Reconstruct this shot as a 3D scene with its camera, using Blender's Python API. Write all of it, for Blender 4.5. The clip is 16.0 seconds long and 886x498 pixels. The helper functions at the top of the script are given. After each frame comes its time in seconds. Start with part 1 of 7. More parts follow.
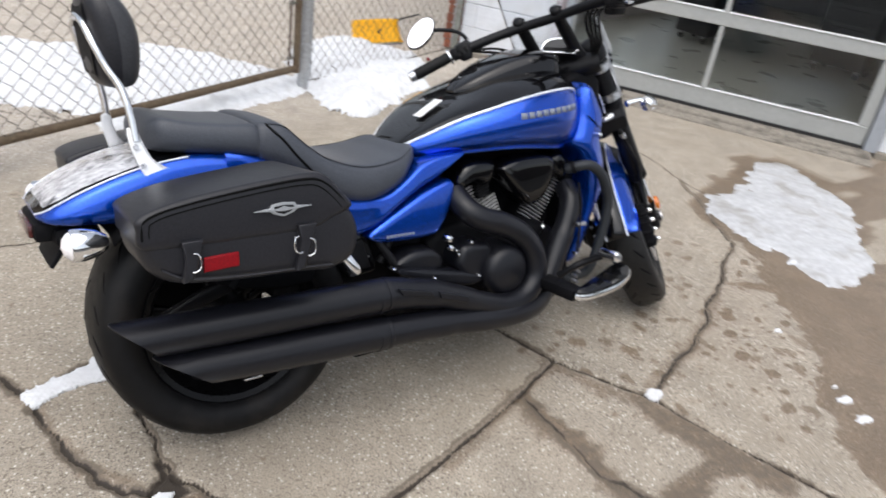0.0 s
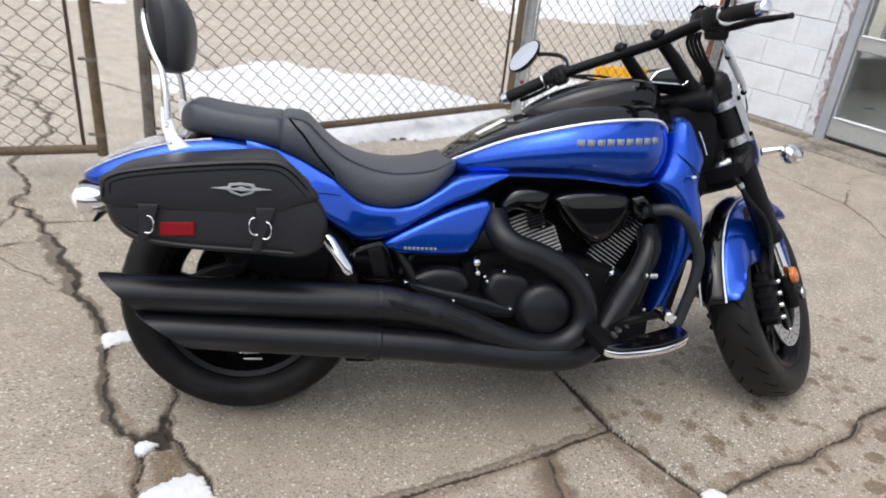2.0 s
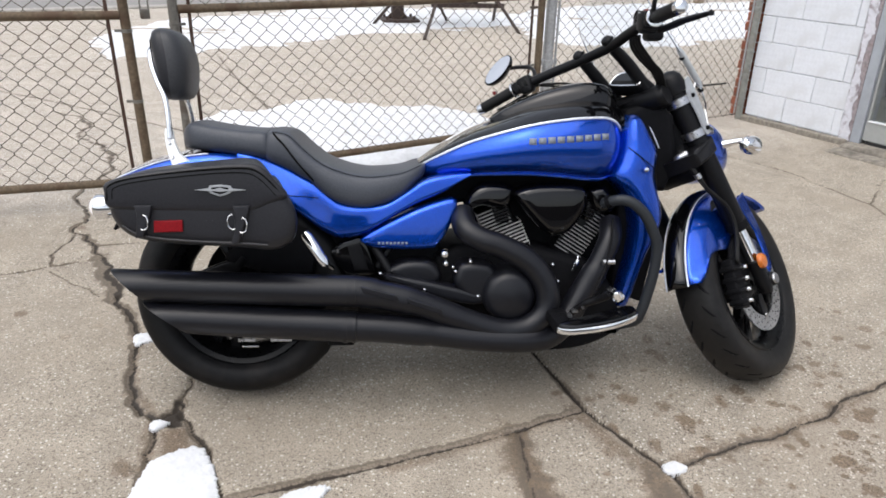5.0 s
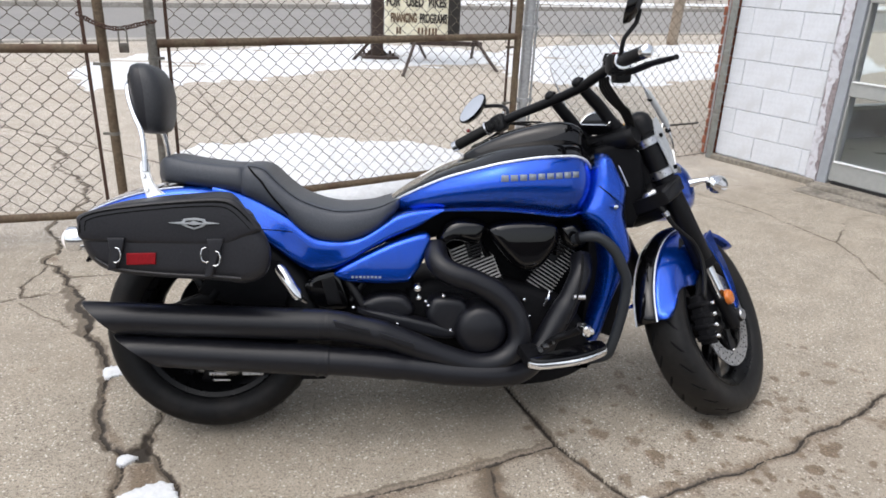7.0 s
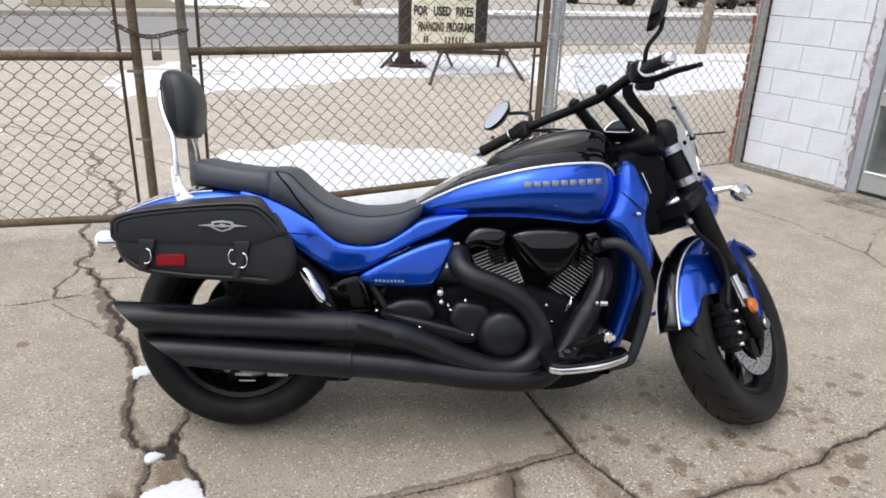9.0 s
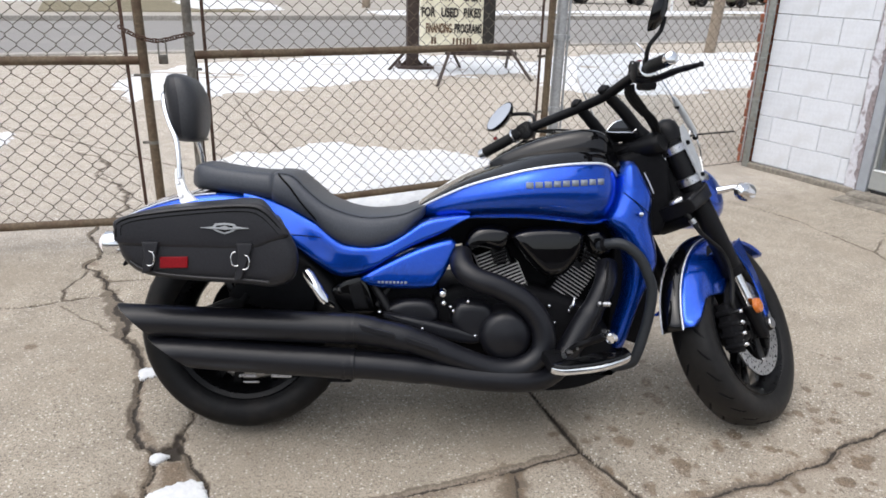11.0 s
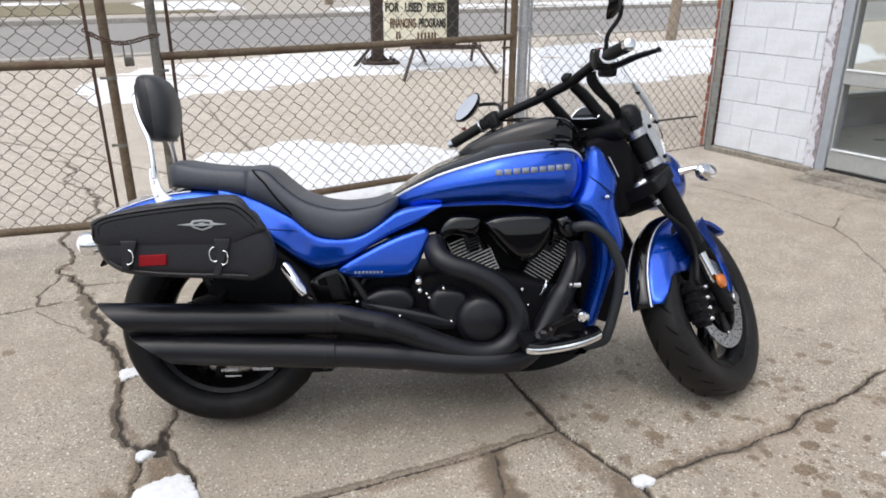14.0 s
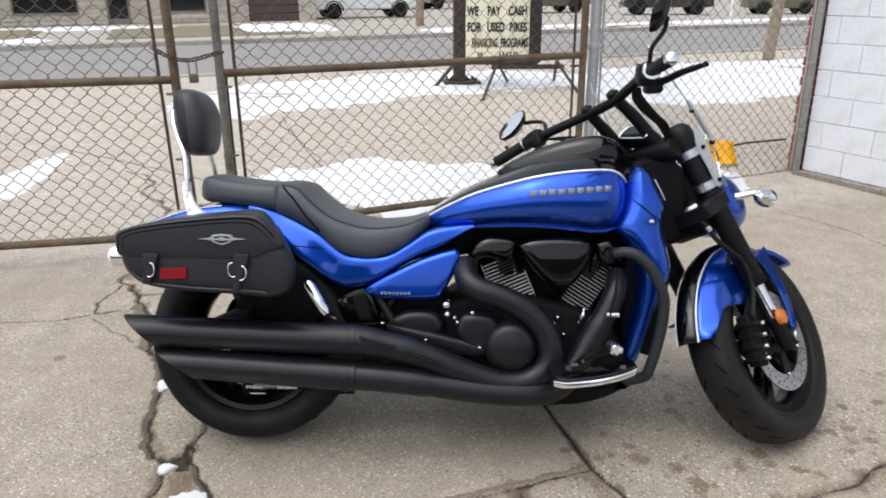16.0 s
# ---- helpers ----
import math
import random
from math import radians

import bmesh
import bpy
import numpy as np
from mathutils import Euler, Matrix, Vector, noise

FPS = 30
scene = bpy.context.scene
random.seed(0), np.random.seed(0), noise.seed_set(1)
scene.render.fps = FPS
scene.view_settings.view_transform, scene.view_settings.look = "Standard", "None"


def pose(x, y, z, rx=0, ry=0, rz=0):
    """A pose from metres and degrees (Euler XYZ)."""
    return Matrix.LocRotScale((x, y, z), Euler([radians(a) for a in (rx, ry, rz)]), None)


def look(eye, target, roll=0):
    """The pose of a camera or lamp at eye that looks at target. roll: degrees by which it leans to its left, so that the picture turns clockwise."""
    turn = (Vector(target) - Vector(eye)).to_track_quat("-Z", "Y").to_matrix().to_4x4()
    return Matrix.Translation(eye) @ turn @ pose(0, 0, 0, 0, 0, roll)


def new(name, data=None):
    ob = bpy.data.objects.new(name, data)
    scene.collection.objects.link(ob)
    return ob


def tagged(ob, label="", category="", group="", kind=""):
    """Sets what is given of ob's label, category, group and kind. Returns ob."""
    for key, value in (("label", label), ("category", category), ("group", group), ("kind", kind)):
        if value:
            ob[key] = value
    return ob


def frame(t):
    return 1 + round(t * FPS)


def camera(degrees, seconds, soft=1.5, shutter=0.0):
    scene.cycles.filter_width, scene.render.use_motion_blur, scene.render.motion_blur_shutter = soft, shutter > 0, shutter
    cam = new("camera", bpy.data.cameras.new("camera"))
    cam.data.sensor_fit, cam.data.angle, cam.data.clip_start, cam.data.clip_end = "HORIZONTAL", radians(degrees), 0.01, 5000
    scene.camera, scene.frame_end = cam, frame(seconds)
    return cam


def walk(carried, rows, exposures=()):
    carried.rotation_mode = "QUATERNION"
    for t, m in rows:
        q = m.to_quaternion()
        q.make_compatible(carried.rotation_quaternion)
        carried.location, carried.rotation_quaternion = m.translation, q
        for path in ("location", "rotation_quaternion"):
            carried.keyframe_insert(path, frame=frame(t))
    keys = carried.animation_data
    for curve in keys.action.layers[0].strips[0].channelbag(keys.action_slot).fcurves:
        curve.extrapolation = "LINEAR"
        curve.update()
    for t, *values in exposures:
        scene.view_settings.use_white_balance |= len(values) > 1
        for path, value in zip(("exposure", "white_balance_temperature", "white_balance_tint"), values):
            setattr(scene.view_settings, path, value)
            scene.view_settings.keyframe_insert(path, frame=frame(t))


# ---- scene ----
cam = camera(62.04, 16.0, soft=1.7, shutter=0.45)
# seconds, place, yaw, pitch, roll
PATH = [
    (0, -0.460, -1.605, 1.443, -36.04, -27.81, 8.99),
    (0.5, -0.281, -1.620, 1.426, -27.43, -27.16, 8.31),
    (1, -0.086, -1.618, 1.425, -23.22, -27.37, 7.70),
    (1.5, 0.117, -1.700, 1.377, -16.31, -29.62, 9.36),
    (2, 0.275, -1.815, 1.400, -9.36, -26.64, 6.40),
    (2.5, 0.314, -2.050, 1.423, -6.40, -24.85, 4.77),
    (3, 0.475, -2.086, 1.398, -4.17, -23.35, 2.54),
    (3.5, 0.582, -2.079, 1.398, -1.93, -24.57, -0.51),
    (6, 0.565, -2.089, 1.399, -2.53, -22.85, 2.55),
    (6.5, 0.570, -2.100, 1.410, -3.01, -21.63, 2.45),
    (7, 0.585, -2.104, 1.410, -3.97, -21.48, 2.49),
    (7.5, 0.583, -2.116, 1.411, -3.23, -21.27, 2.09),
    (8, 0.584, -2.120, 1.407, -2.58, -21.17, 2.30),
    (8.5, 0.586, -2.127, 1.408, -2.19, -20.96, 2.39),
    (11, 0.616, -2.133, 1.411, -0.96, -20.85, 1.72),
    (11.5, 0.616, -2.125, 1.411, -1.44, -20.76, 1.74),
    (12, 0.621, -2.115, 1.396, -1.50, -21.33, 1.27),
    (12.5, 0.631, -2.100, 1.386, -0.76, -22.33, 0.75),
    (13, 0.642, -2.099, 1.381, 0.57, -22.66, -0.33),
    (13.5, 0.644, -2.109, 1.396, 0.66, -22.44, -1.43),
    (14, 0.610, -2.195, 1.412, -3.25, -21.19, 0.31),
    (14.5, 0.619, -2.200, 1.400, -2.47, -19.75, 0.67),
    (15, 0.740, -2.123, 1.390, 0.65, -19.68, 0.57),
    (15.5, 0.799, -2.105, 1.388, 2.10, -19.97, 0.25),
    (16, 0.785, -2.103, 1.385, 4.01, -19.66, -0.40),
]


def aim(x, y, z, yaw, pitch, roll):
    return pose(x, y, z, 90 + pitch, 0, yaw) @ pose(0, 0, 0, 0, 0, roll)


walk(cam, [(t, aim(*row)) for t, *row in PATH])

# ---- light ----
world = bpy.data.worlds.new("overcast_sky")
scene.world = world
world.use_nodes = True
wn, wl = world.node_tree.nodes, world.node_tree.links
sky = wn.new("ShaderNodeTexSky")
sky.sky_type = "NISHITA"
sky.sun_disc = False
sky.sun_elevation, sky.sun_rotation = radians(68), radians(222)
sky.air_density, sky.dust_density = 1.0, 3.0
grey = wn.new("ShaderNodeHueSaturation")
grey.inputs["Saturation"].default_value = 0.4
wl.new(sky.outputs[0], grey.inputs["Color"])
wl.new(grey.outputs[0], wn["Background"].inputs["Color"])
wn["Background"].inputs["Strength"].default_value = 0.15

sun = new("sun", bpy.data.lights.new("sun", "SUN"))
sun.data.energy, sun.data.angle, sun.data.color = 1.25, radians(85), (0.99, 0.985, 0.99)
sun.matrix_world = look((0, 0, 10), (1.2, 1.3, 5.2))
scene.view_settings.exposure = 0.58


# ---- materials ----
def material(name, base, rough=0.6, metal=0.0, coat=0.0, grain=0.0, scale=40.0, bump=0.0, spots=None, tint=0.0, transmission=0.0, ior=1.45, random_tint=0.0, coat_rough=0.05):
    """A surface with fine grain, broad blotches and relief. spots: (scale, amount, colour) of a second, coarser variation."""
    m = bpy.data.materials.new(name)
    m.use_nodes = True
    n, l = m.node_tree.nodes, m.node_tree.links
    b = n["Principled BSDF"]
    b.inputs["Roughness"].default_value, b.inputs["Metallic"].default_value = rough, metal
    b.inputs["Coat Weight"].default_value, b.inputs["Coat Roughness"].default_value = coat, coat_rough
    b.inputs["Transmission Weight"].default_value, b.inputs["IOR"].default_value = transmission, ior
    rgb = n.new("ShaderNodeRGB")
    rgb.outputs[0].default_value = (*base, 1)
    out = rgb.outputs[0]
    where = n.new("ShaderNodeTexCoord").outputs["Object"]
    if grain:
        t = n.new("ShaderNodeTexNoise")
        t.inputs["Scale"].default_value, t.inputs["Detail"].default_value = scale, 6
        l.new(where, t.inputs["Vector"])
        r = n.new("ShaderNodeMapRange")
        r.inputs["From Min"].default_value, r.inputs["From Max"].default_value = 0.3, 0.7
        r.inputs["To Min"].default_value, r.inputs["To Max"].default_value = 1 - grain, 1 + grain
        l.new(t.outputs["Fac"], r.inputs["Value"])
        h = n.new("ShaderNodeVectorMath")
        h.operation = "SCALE"
        l.new(out, h.inputs[0])
        l.new(r.outputs[0], h.inputs["Scale"])
        out = h.outputs[0]
        r2 = n.new("ShaderNodeMapRange")
        r2.inputs["To Min"].default_value, r2.inputs["To Max"].default_value = max(rough - 0.12, 0.02), min(rough + 0.12, 1)
        l.new(t.outputs["Fac"], r2.inputs["Value"])
        l.new(r2.outputs[0], b.inputs["Roughness"])
        if bump:
            u = n.new("ShaderNodeBump")
            u.inputs["Strength"].default_value, u.inputs["Distance"].default_value = bump, 0.002
            l.new(t.outputs["Fac"], u.inputs["Height"])
            l.new(u.outputs[0], b.inputs["Normal"])
    if spots:
        t = n.new("ShaderNodeTexNoise")
        t.inputs["Scale"].default_value, t.inputs["Detail"].default_value = spots[0], 5
        l.new(where, t.inputs["Vector"])
        r = n.new("ShaderNodeMapRange")
        r.inputs["From Min"].default_value, r.inputs["From Max"].default_value = 0.52, 0.68
        r.inputs["To Max"].default_value = spots[1]
        l.new(t.outputs["Fac"], r.inputs["Value"])
        x = n.new("ShaderNodeMix")
        x.data_type = "RGBA"
        l.new(r.outputs[0], x.inputs["Factor"])
        l.new(out, x.inputs[6])
        x.inputs[7].default_value = (*spots[2], 1)
        out = x.outputs[2]
    if random_tint:
        o = n.new("ShaderNodeObjectInfo")
        r = n.new("ShaderNodeMapRange")
        r.inputs["To Min"].default_value, r.inputs["To Max"].default_value = 1 - random_tint, 1 + random_tint
        l.new(o.outputs["Random"], r.inputs["Value"])
        h = n.new("ShaderNodeVectorMath")
        h.operation = "SCALE"
        l.new(out, h.inputs[0])
        l.new(r.outputs[0], h.inputs["Scale"])
        out = h.outputs[0]
    l.new(out, b.inputs["Base Color"])
    return m


def flake_paint(name, base):
    """Metallic car paint: fine flakes under a clear coat."""
    return material(name, base, 0.25, 0.85, 0.75, 0.15, 900.0, 0.0, coat_rough=0.03)


BLUE = flake_paint("blue_metallic_paint", (0.001, 0.064, 0.47))
GLOSS_BLACK = material("gloss_black_paint", (0.002, 0.002, 0.0025), 0.3, 0.0, 0.85, 0.2, 60.0, ior=1.1, coat_rough=0.02)
SATIN_BLACK = material("satin_black_metal", (0.005, 0.005, 0.006), 0.42, 0.0, 0.0, 0.25, 90.0, 0.05, ior=1.3)
EXHAUST_BLACK = material("matt_black_exhaust", (0.006, 0.0063, 0.009), 0.36, 0.0, 0.0, 0.2, 140.0, 0.05, ior=1.4)
DARK = material("dark_casting", (0.0045, 0.0045, 0.0055), 0.6, 0.0, 0.0, 0.3, 70.0, 0.2, ior=1.2)
CHROME = material("chrome", (0.82, 0.83, 0.85), 0.07, 1.0, 0.0, 0.04, 30.0)
POLISHED = material("bright_polished_alloy", (0.86, 0.87, 0.88), 0.35, 0.25, 0.3, 0.04, 60.0)
STEEL = material("brushed_steel", (0.55, 0.55, 0.56), 0.3, 1.0, 0.0, 0.12, 120.0)
ALLOY = material("machined_fin_edge", (0.62, 0.62, 0.62), 0.4, 0.4, 0.0, 0.1, 80.0)
WHEEL_BLACK = material("black_cast_wheel", (0.003, 0.003, 0.0035), 0.3, 0.0, 0.05, 0.2, 50.0, 0.05, ior=1.25, coat_rough=0.12)
RUBBER = material("tyre_rubber", (0.0042, 0.0042, 0.0048), 0.5, 0.0, 0.0, 0.3, 55.0, 0.3, (11.0, 0.55, (0.019, 0.0165, 0.015)), ior=1.3)
DUSTY_RUBBER = material("dusty_tyre_rubber", (0.0085, 0.0082, 0.0082), 0.5, 0.0, 0.0, 0.35, 45.0, 0.3, (8.0, 0.6, (0.019, 0.0165, 0.015)), ior=1.33)
GRIP = material("grip_rubber", (0.005, 0.005, 0.005), 0.65, 0.0, 0.0, 0.2, 150.0, 0.3, ior=1.35)
VINYL = material("seat_vinyl", (0.046, 0.051, 0.063), 0.42, 0.0, 0.0, 0.2, 260.0, 0.22, (7.0, 0.3, (0.036, 0.038, 0.045)))
# Pale base with dark mottling paints white glints over the black fender.
FILM = material("crinkled_film_painted_glints", (0.6, 0.59, 0.61), 0.18, 0.0, 0.6, 0.3, 45.0, 1.0, (24.0, 0.95, (0.09, 0.09, 0.1)))
LEATHER = material("bag_leather", (0.014, 0.014, 0.0175), 0.4, 0.0, 0.0, 0.25, 190.0, 0.22, (5.0, 0.5, (0.016, 0.016, 0.019)), ior=1.4)
STITCH = material("black_piping", (0.003, 0.003, 0.003), 0.75, 0.0, 0.0, 0.2, 200.0, ior=1.2)
BRACKET = material("pale_cast_bracket", (0.5, 0.52, 0.54), 0.42, 0.35, 0.0, 0.1, 60.0, 0.05)
HOSE = material("grey_black_hose", (0.014, 0.017, 0.021), 0.55, 0.0, 0.0, 0.2, 120.0, 0.1)
RED_LENS = material("red_reflector", (0.2, 0.002, 0.006), 0.5, 0.0, 0.0, 0.3, 400.0, 0.2, ior=1.3)
RED_LAMP = material("red_lamp_lens", (0.16, 0.01, 0.01), 0.12, 0.0, 0.8, 0.2, 120.0)
TAIL_RED = material("dark_red_tail_lens", (0.055, 0.008, 0.007), 0.15, 0.0, 0.6, 0.2, 120.0)
ORANGE = material("amber_reflector", (0.5, 0.13, 0.012), 0.25, 0.0, 0.6, 0.2, 300.0, 0.3)
CLEAR = material("clear_lens", (0.9, 0.86, 0.86), 0.1, 0.0, 0.5, 0.1, 120.0)
PANEL_GREY = material("grey_pad_panel", (0.034, 0.035, 0.039), 0.45, 0.0, 0.0, 0.2, 260.0, 0.35)
SILVER = material("silver_emblem", (0.3, 0.315, 0.33), 0.55, 0.2, 0.0, 0.1, 90.0)
BADGE = material("blue_grey_badge", (0.19, 0.215, 0.26), 0.55, 0.0, 0.0, 0.12, 120.0)
STRIPE = material("silver_pinstripe", (0.75, 0.78, 0.85), 0.25, 0.2, 0.6, 0.05, 90.0)
MIRROR = material("mirror_glass", (0.92, 0.92, 0.93), 0.02, 1.0)
GLASS = material("window_glass", (0.93, 0.96, 0.95), 0.02, 0.0, 0.0, transmission=1.0, ior=1.42)
PLASTIC = bpy.data.materials.new("clear_windshield")
PLASTIC.use_nodes = True
pn, pl = PLASTIC.node_tree.nodes, PLASTIC.node_tree.links
clear, shine, blend = pn.new("ShaderNodeBsdfTransparent"), pn.new("ShaderNodeBsdfGlossy"), pn.new("ShaderNodeMixShader")
clear.inputs["Color"].default_value, shine.inputs["Roughness"].default_value, blend.inputs["Fac"].default_value = (0.93, 0.95, 0.97, 1), 0.05, 0.1
pl.new(clear.outputs[0], blend.inputs[1])
pl.new(shine.outputs[0], blend.inputs[2])
pl.new(blend.outputs[0], pn["Material Output"].inputs["Surface"])
TAPE = material("white_sticker", (0.8, 0.8, 0.8), 0.4, 0.0, 0.0, 0.06, 40.0)
RUST = material("rusty_pipe", (0.135, 0.1, 0.065), 0.75, 0.2, 0.0, 0.3, 70.0, 0.4, (9.0, 0.75, (0.085, 0.048, 0.03)))
RUSTY_GALV = material("rust_stained_galvanised_pipe", (0.2, 0.19, 0.17), 0.45, 0.5, 0.0, 0.25, 60.0, 0.2, (7.0, 0.9, (0.085, 0.055, 0.037)))
RUST_DARK = material("rusty_rod", (0.075, 0.042, 0.03), 0.85, 0.1, 0.0, 0.35, 90.0, 0.4, (12.0, 0.6, (0.04, 0.027, 0.022)))
GALV = material("galvanised_steel", (0.42, 0.43, 0.44), 0.5, 0.6, 0.0, 0.18, 60.0, 0.1, (5.0, 0.35, (0.3, 0.3, 0.31)))
WIRE = material("chain_link_wire", (0.115, 0.1, 0.082), 0.75, 0.3, 0.0, 0.3, 25.0, 0.0, (3.0, 0.7, (0.1, 0.055, 0.033)))
WHITE_BLOCK = material("white_painted_block", (0.70, 0.722, 0.762), 0.75, 0.0, 0.0, 0.05, 45.0, 0.9, (7.0, 0.55, (0.6, 0.61, 0.625)), random_tint=0.025)
MORTAR = material("painted_mortar", (0.6, 0.61, 0.64), 0.9, 0.0, 0.0, 0.25, 60.0, 0.4, (5.0, 0.95, (0.12, 0.11, 0.10)))
FOOTING = material("grey_footing", (0.24, 0.215, 0.18), 0.9, 0.0, 0.0, 0.3, 45.0, 0.9, (7.0, 0.8, (0.1, 0.088, 0.072)))
BRICK = material("red_brick", (0.3, 0.1, 0.055), 0.85, 0.0, 0.0, 0.25, 60.0, 0.5, (12.0, 0.4, (0.2, 0.07, 0.05)), random_tint=0.25)
POST_GREY = material("grey_green_angle_post", (0.27, 0.28, 0.26), 0.7, 0.2, 0.0, 0.2, 40.0, 0.2, (6.0, 0.5, (0.24, 0.18, 0.14)))
JAMB = material("peeling_jamb_paint", (0.62, 0.62, 0.665), 0.6, 0.0, 0.0, 0.1, 40.0, 0.6, (22.0, 0.8, (0.2, 0.15, 0.16)))
DOOR_WHITE = material("door_frame_aluminium", (0.42, 0.43, 0.42), 0.5, 0.3, 0.0, 0.06, 30.0, 0.05, (3.0, 0.2, (0.36, 0.36, 0.35)))
JAMB_GREY = material("blue_grey_jamb_paint", (0.36, 0.385, 0.42), 0.5, 0.1, 0.0, 0.08, 20.0, 0.1, (4.0, 0.3, (0.3, 0.31, 0.33)))
EDGE_RUST = material("rusty_flaking_edge", (0.3, 0.26, 0.27), 0.85, 0.0, 0.0, 0.3, 50.0, 0.6, (14.0, 0.9, (0.1, 0.06, 0.05)))
SEAL = material("door_rubber_seal", (0.02, 0.02, 0.02), 0.8, 0.0, 0.0, 0.3, 60.0)
SHOP_FLOOR = material("shop_floor", (0.36, 0.365, 0.325), 0.3, 0.0, 0.0, 0.08, 3.0, 0.05, (1.3, 0.35, (0.27, 0.27, 0.245)))
SHOP_WALL = material("shop_wall", (0.32, 0.32, 0.33), 0.85, 0.0, 0.0, 0.2, 3.0)
CART = material("dark_cart_enamel", (0.018, 0.018, 0.021), 0.5, 0.0, 0.0, 0.2, 20.0)
SHOVEL = material("yellow_plastic", (0.85, 0.42, 0.01), 0.4, 0.0, 0.2, 0.08, 60.0, 0.1)
ICE = material("wet_icy_snow", (0.48, 0.485, 0.495), 0.4, 0.0, 0.0, 0.16, 26.0, 0.4, (5.0, 0.95, (0.29, 0.272, 0.25)))
SNOW = material("old_snow", (0.66, 0.67, 0.685), 0.75, 0.0, 0.0, 0.07, 34.0, 0.45, (9.0, 0.35, (0.5, 0.49, 0.475)))
SIGN_FACE = material("sign_face", (0.78, 0.75, 0.6), 0.5, 0.0, 0.0, 0.06, 12.0, 0.0, (5.0, 0.3, (0.6, 0.56, 0.42)))
SIGN_BLACK = material("sign_black", (0.02, 0.018, 0.016), 0.6, 0.0, 0.0, 0.3, 30.0)
SIGN_BROWN = material("weathered_letters", (0.11, 0.06, 0.03), 0.6, 0.0, 0.0, 0.3, 30.0)
SIGN_IRON = material("brown_painted_iron", (0.05, 0.035, 0.03), 0.6, 0.2, 0.0, 0.3, 20.0, 0.2)
POLE_WOOD = material("weathered_pole_wood", (0.26, 0.21, 0.16), 0.9, 0.0, 0.0, 0.25, 14.0, 0.5, (3.0, 0.5, (0.16, 0.13, 0.1)))
ASPHALT = material("worn_asphalt", (0.235, 0.225, 0.215), 0.9, 0.0, 0.0, 0.15, 60.0, 0.4, (0.7, 0.5, (0.28, 0.265, 0.25)))
PAVING = material("far_concrete", (0.36, 0.33, 0.29), 0.9, 0.0, 0.0, 0.12, 30.0, 0.3, (0.8, 0.5, (0.28, 0.255, 0.225)))
KERB = material("kerb_concrete", (0.34, 0.32, 0.29), 0.9, 0.0, 0.0, 0.2, 20.0, 0.3, (2.0, 0.5, (0.2, 0.18, 0.16)))
LAWN = material("winter_grass", (0.19, 0.165, 0.11), 0.95, 0.0, 0.0, 0.5, 30.0, 0.6, (2.0, 0.6, (0.14, 0.13, 0.075)))
STONE = material("pale_block_facade", (0.42, 0.38, 0.33), 0.9, 0.0, 0.0, 0.2, 6.0, 0.4, (1.2, 0.4, (0.3, 0.27, 0.24)), random_tint=0.12)
DARK_GLASS = material("dark_window", (0.01, 0.011, 0.012), 0.06, 0.0, 0.3, 0.2, 1.0)
FRAME_BROWN = material("window_frame", (0.2, 0.18, 0.16), 0.5, 0.3, 0.0, 0.1, 10.0)
GARAGE_BROWN = material("brown_roller_door", (0.07, 0.05, 0.045), 0.6, 0.0, 0.0, 0.15, 8.0)
CAR_WHITE = material("white_car_paint", (0.7, 0.71, 0.72), 0.3, 0.0, 0.7, 0.04, 3.0)
CAR_DARK = material("dark_car_paint", (0.02, 0.022, 0.024), 0.3, 0.2, 0.7, 0.1, 3.0)
CAR_GREEN = material("khaki_car_paint", (0.11, 0.115, 0.08), 0.35, 0.3, 0.6, 0.08, 3.0)
CAR_SILVER = material("silver_car_paint", (0.42, 0.45, 0.47), 0.3, 0.5, 0.6, 0.05, 3.0)
UNSEEN_GROUND = material("unseen_dark_ground", (0.065, 0.065, 0.065), 0.9, 0.0, 0.0, 0.2, 40.0, 0.3)
UNSEEN_WALL = material("unseen_dark_wall", (0.11, 0.09, 0.08), 0.9, 0.0, 0.0, 0.2, 5.0, 0.2)
BROWN_BRICK = material("far_brick", (0.2, 0.1, 0.07), 0.9, 0.0, 0.0, 0.25, 3.0)


# ---- mesh tools ----
def spline(pts, n, closed=False):
    """Points of a smooth line through pts, n for each span."""
    p = [Vector(q) for q in pts]
    k = len(p)
    out = []
    for i in range(k if closed else k - 1):
        a, b, c, d = (p[(i + j) % k] if closed else p[min(max(i + j, 0), k - 1)] for j in (-1, 0, 1, 2))
        for s in range(n):
            t = s / n
            out.append(0.5 * (2 * b + (c - a) * t + (2 * a - 5 * b + 4 * c - d) * t * t + (3 * b - a - 3 * c + d) * t ** 3))
    return out if closed else out + [p[-1].copy()]


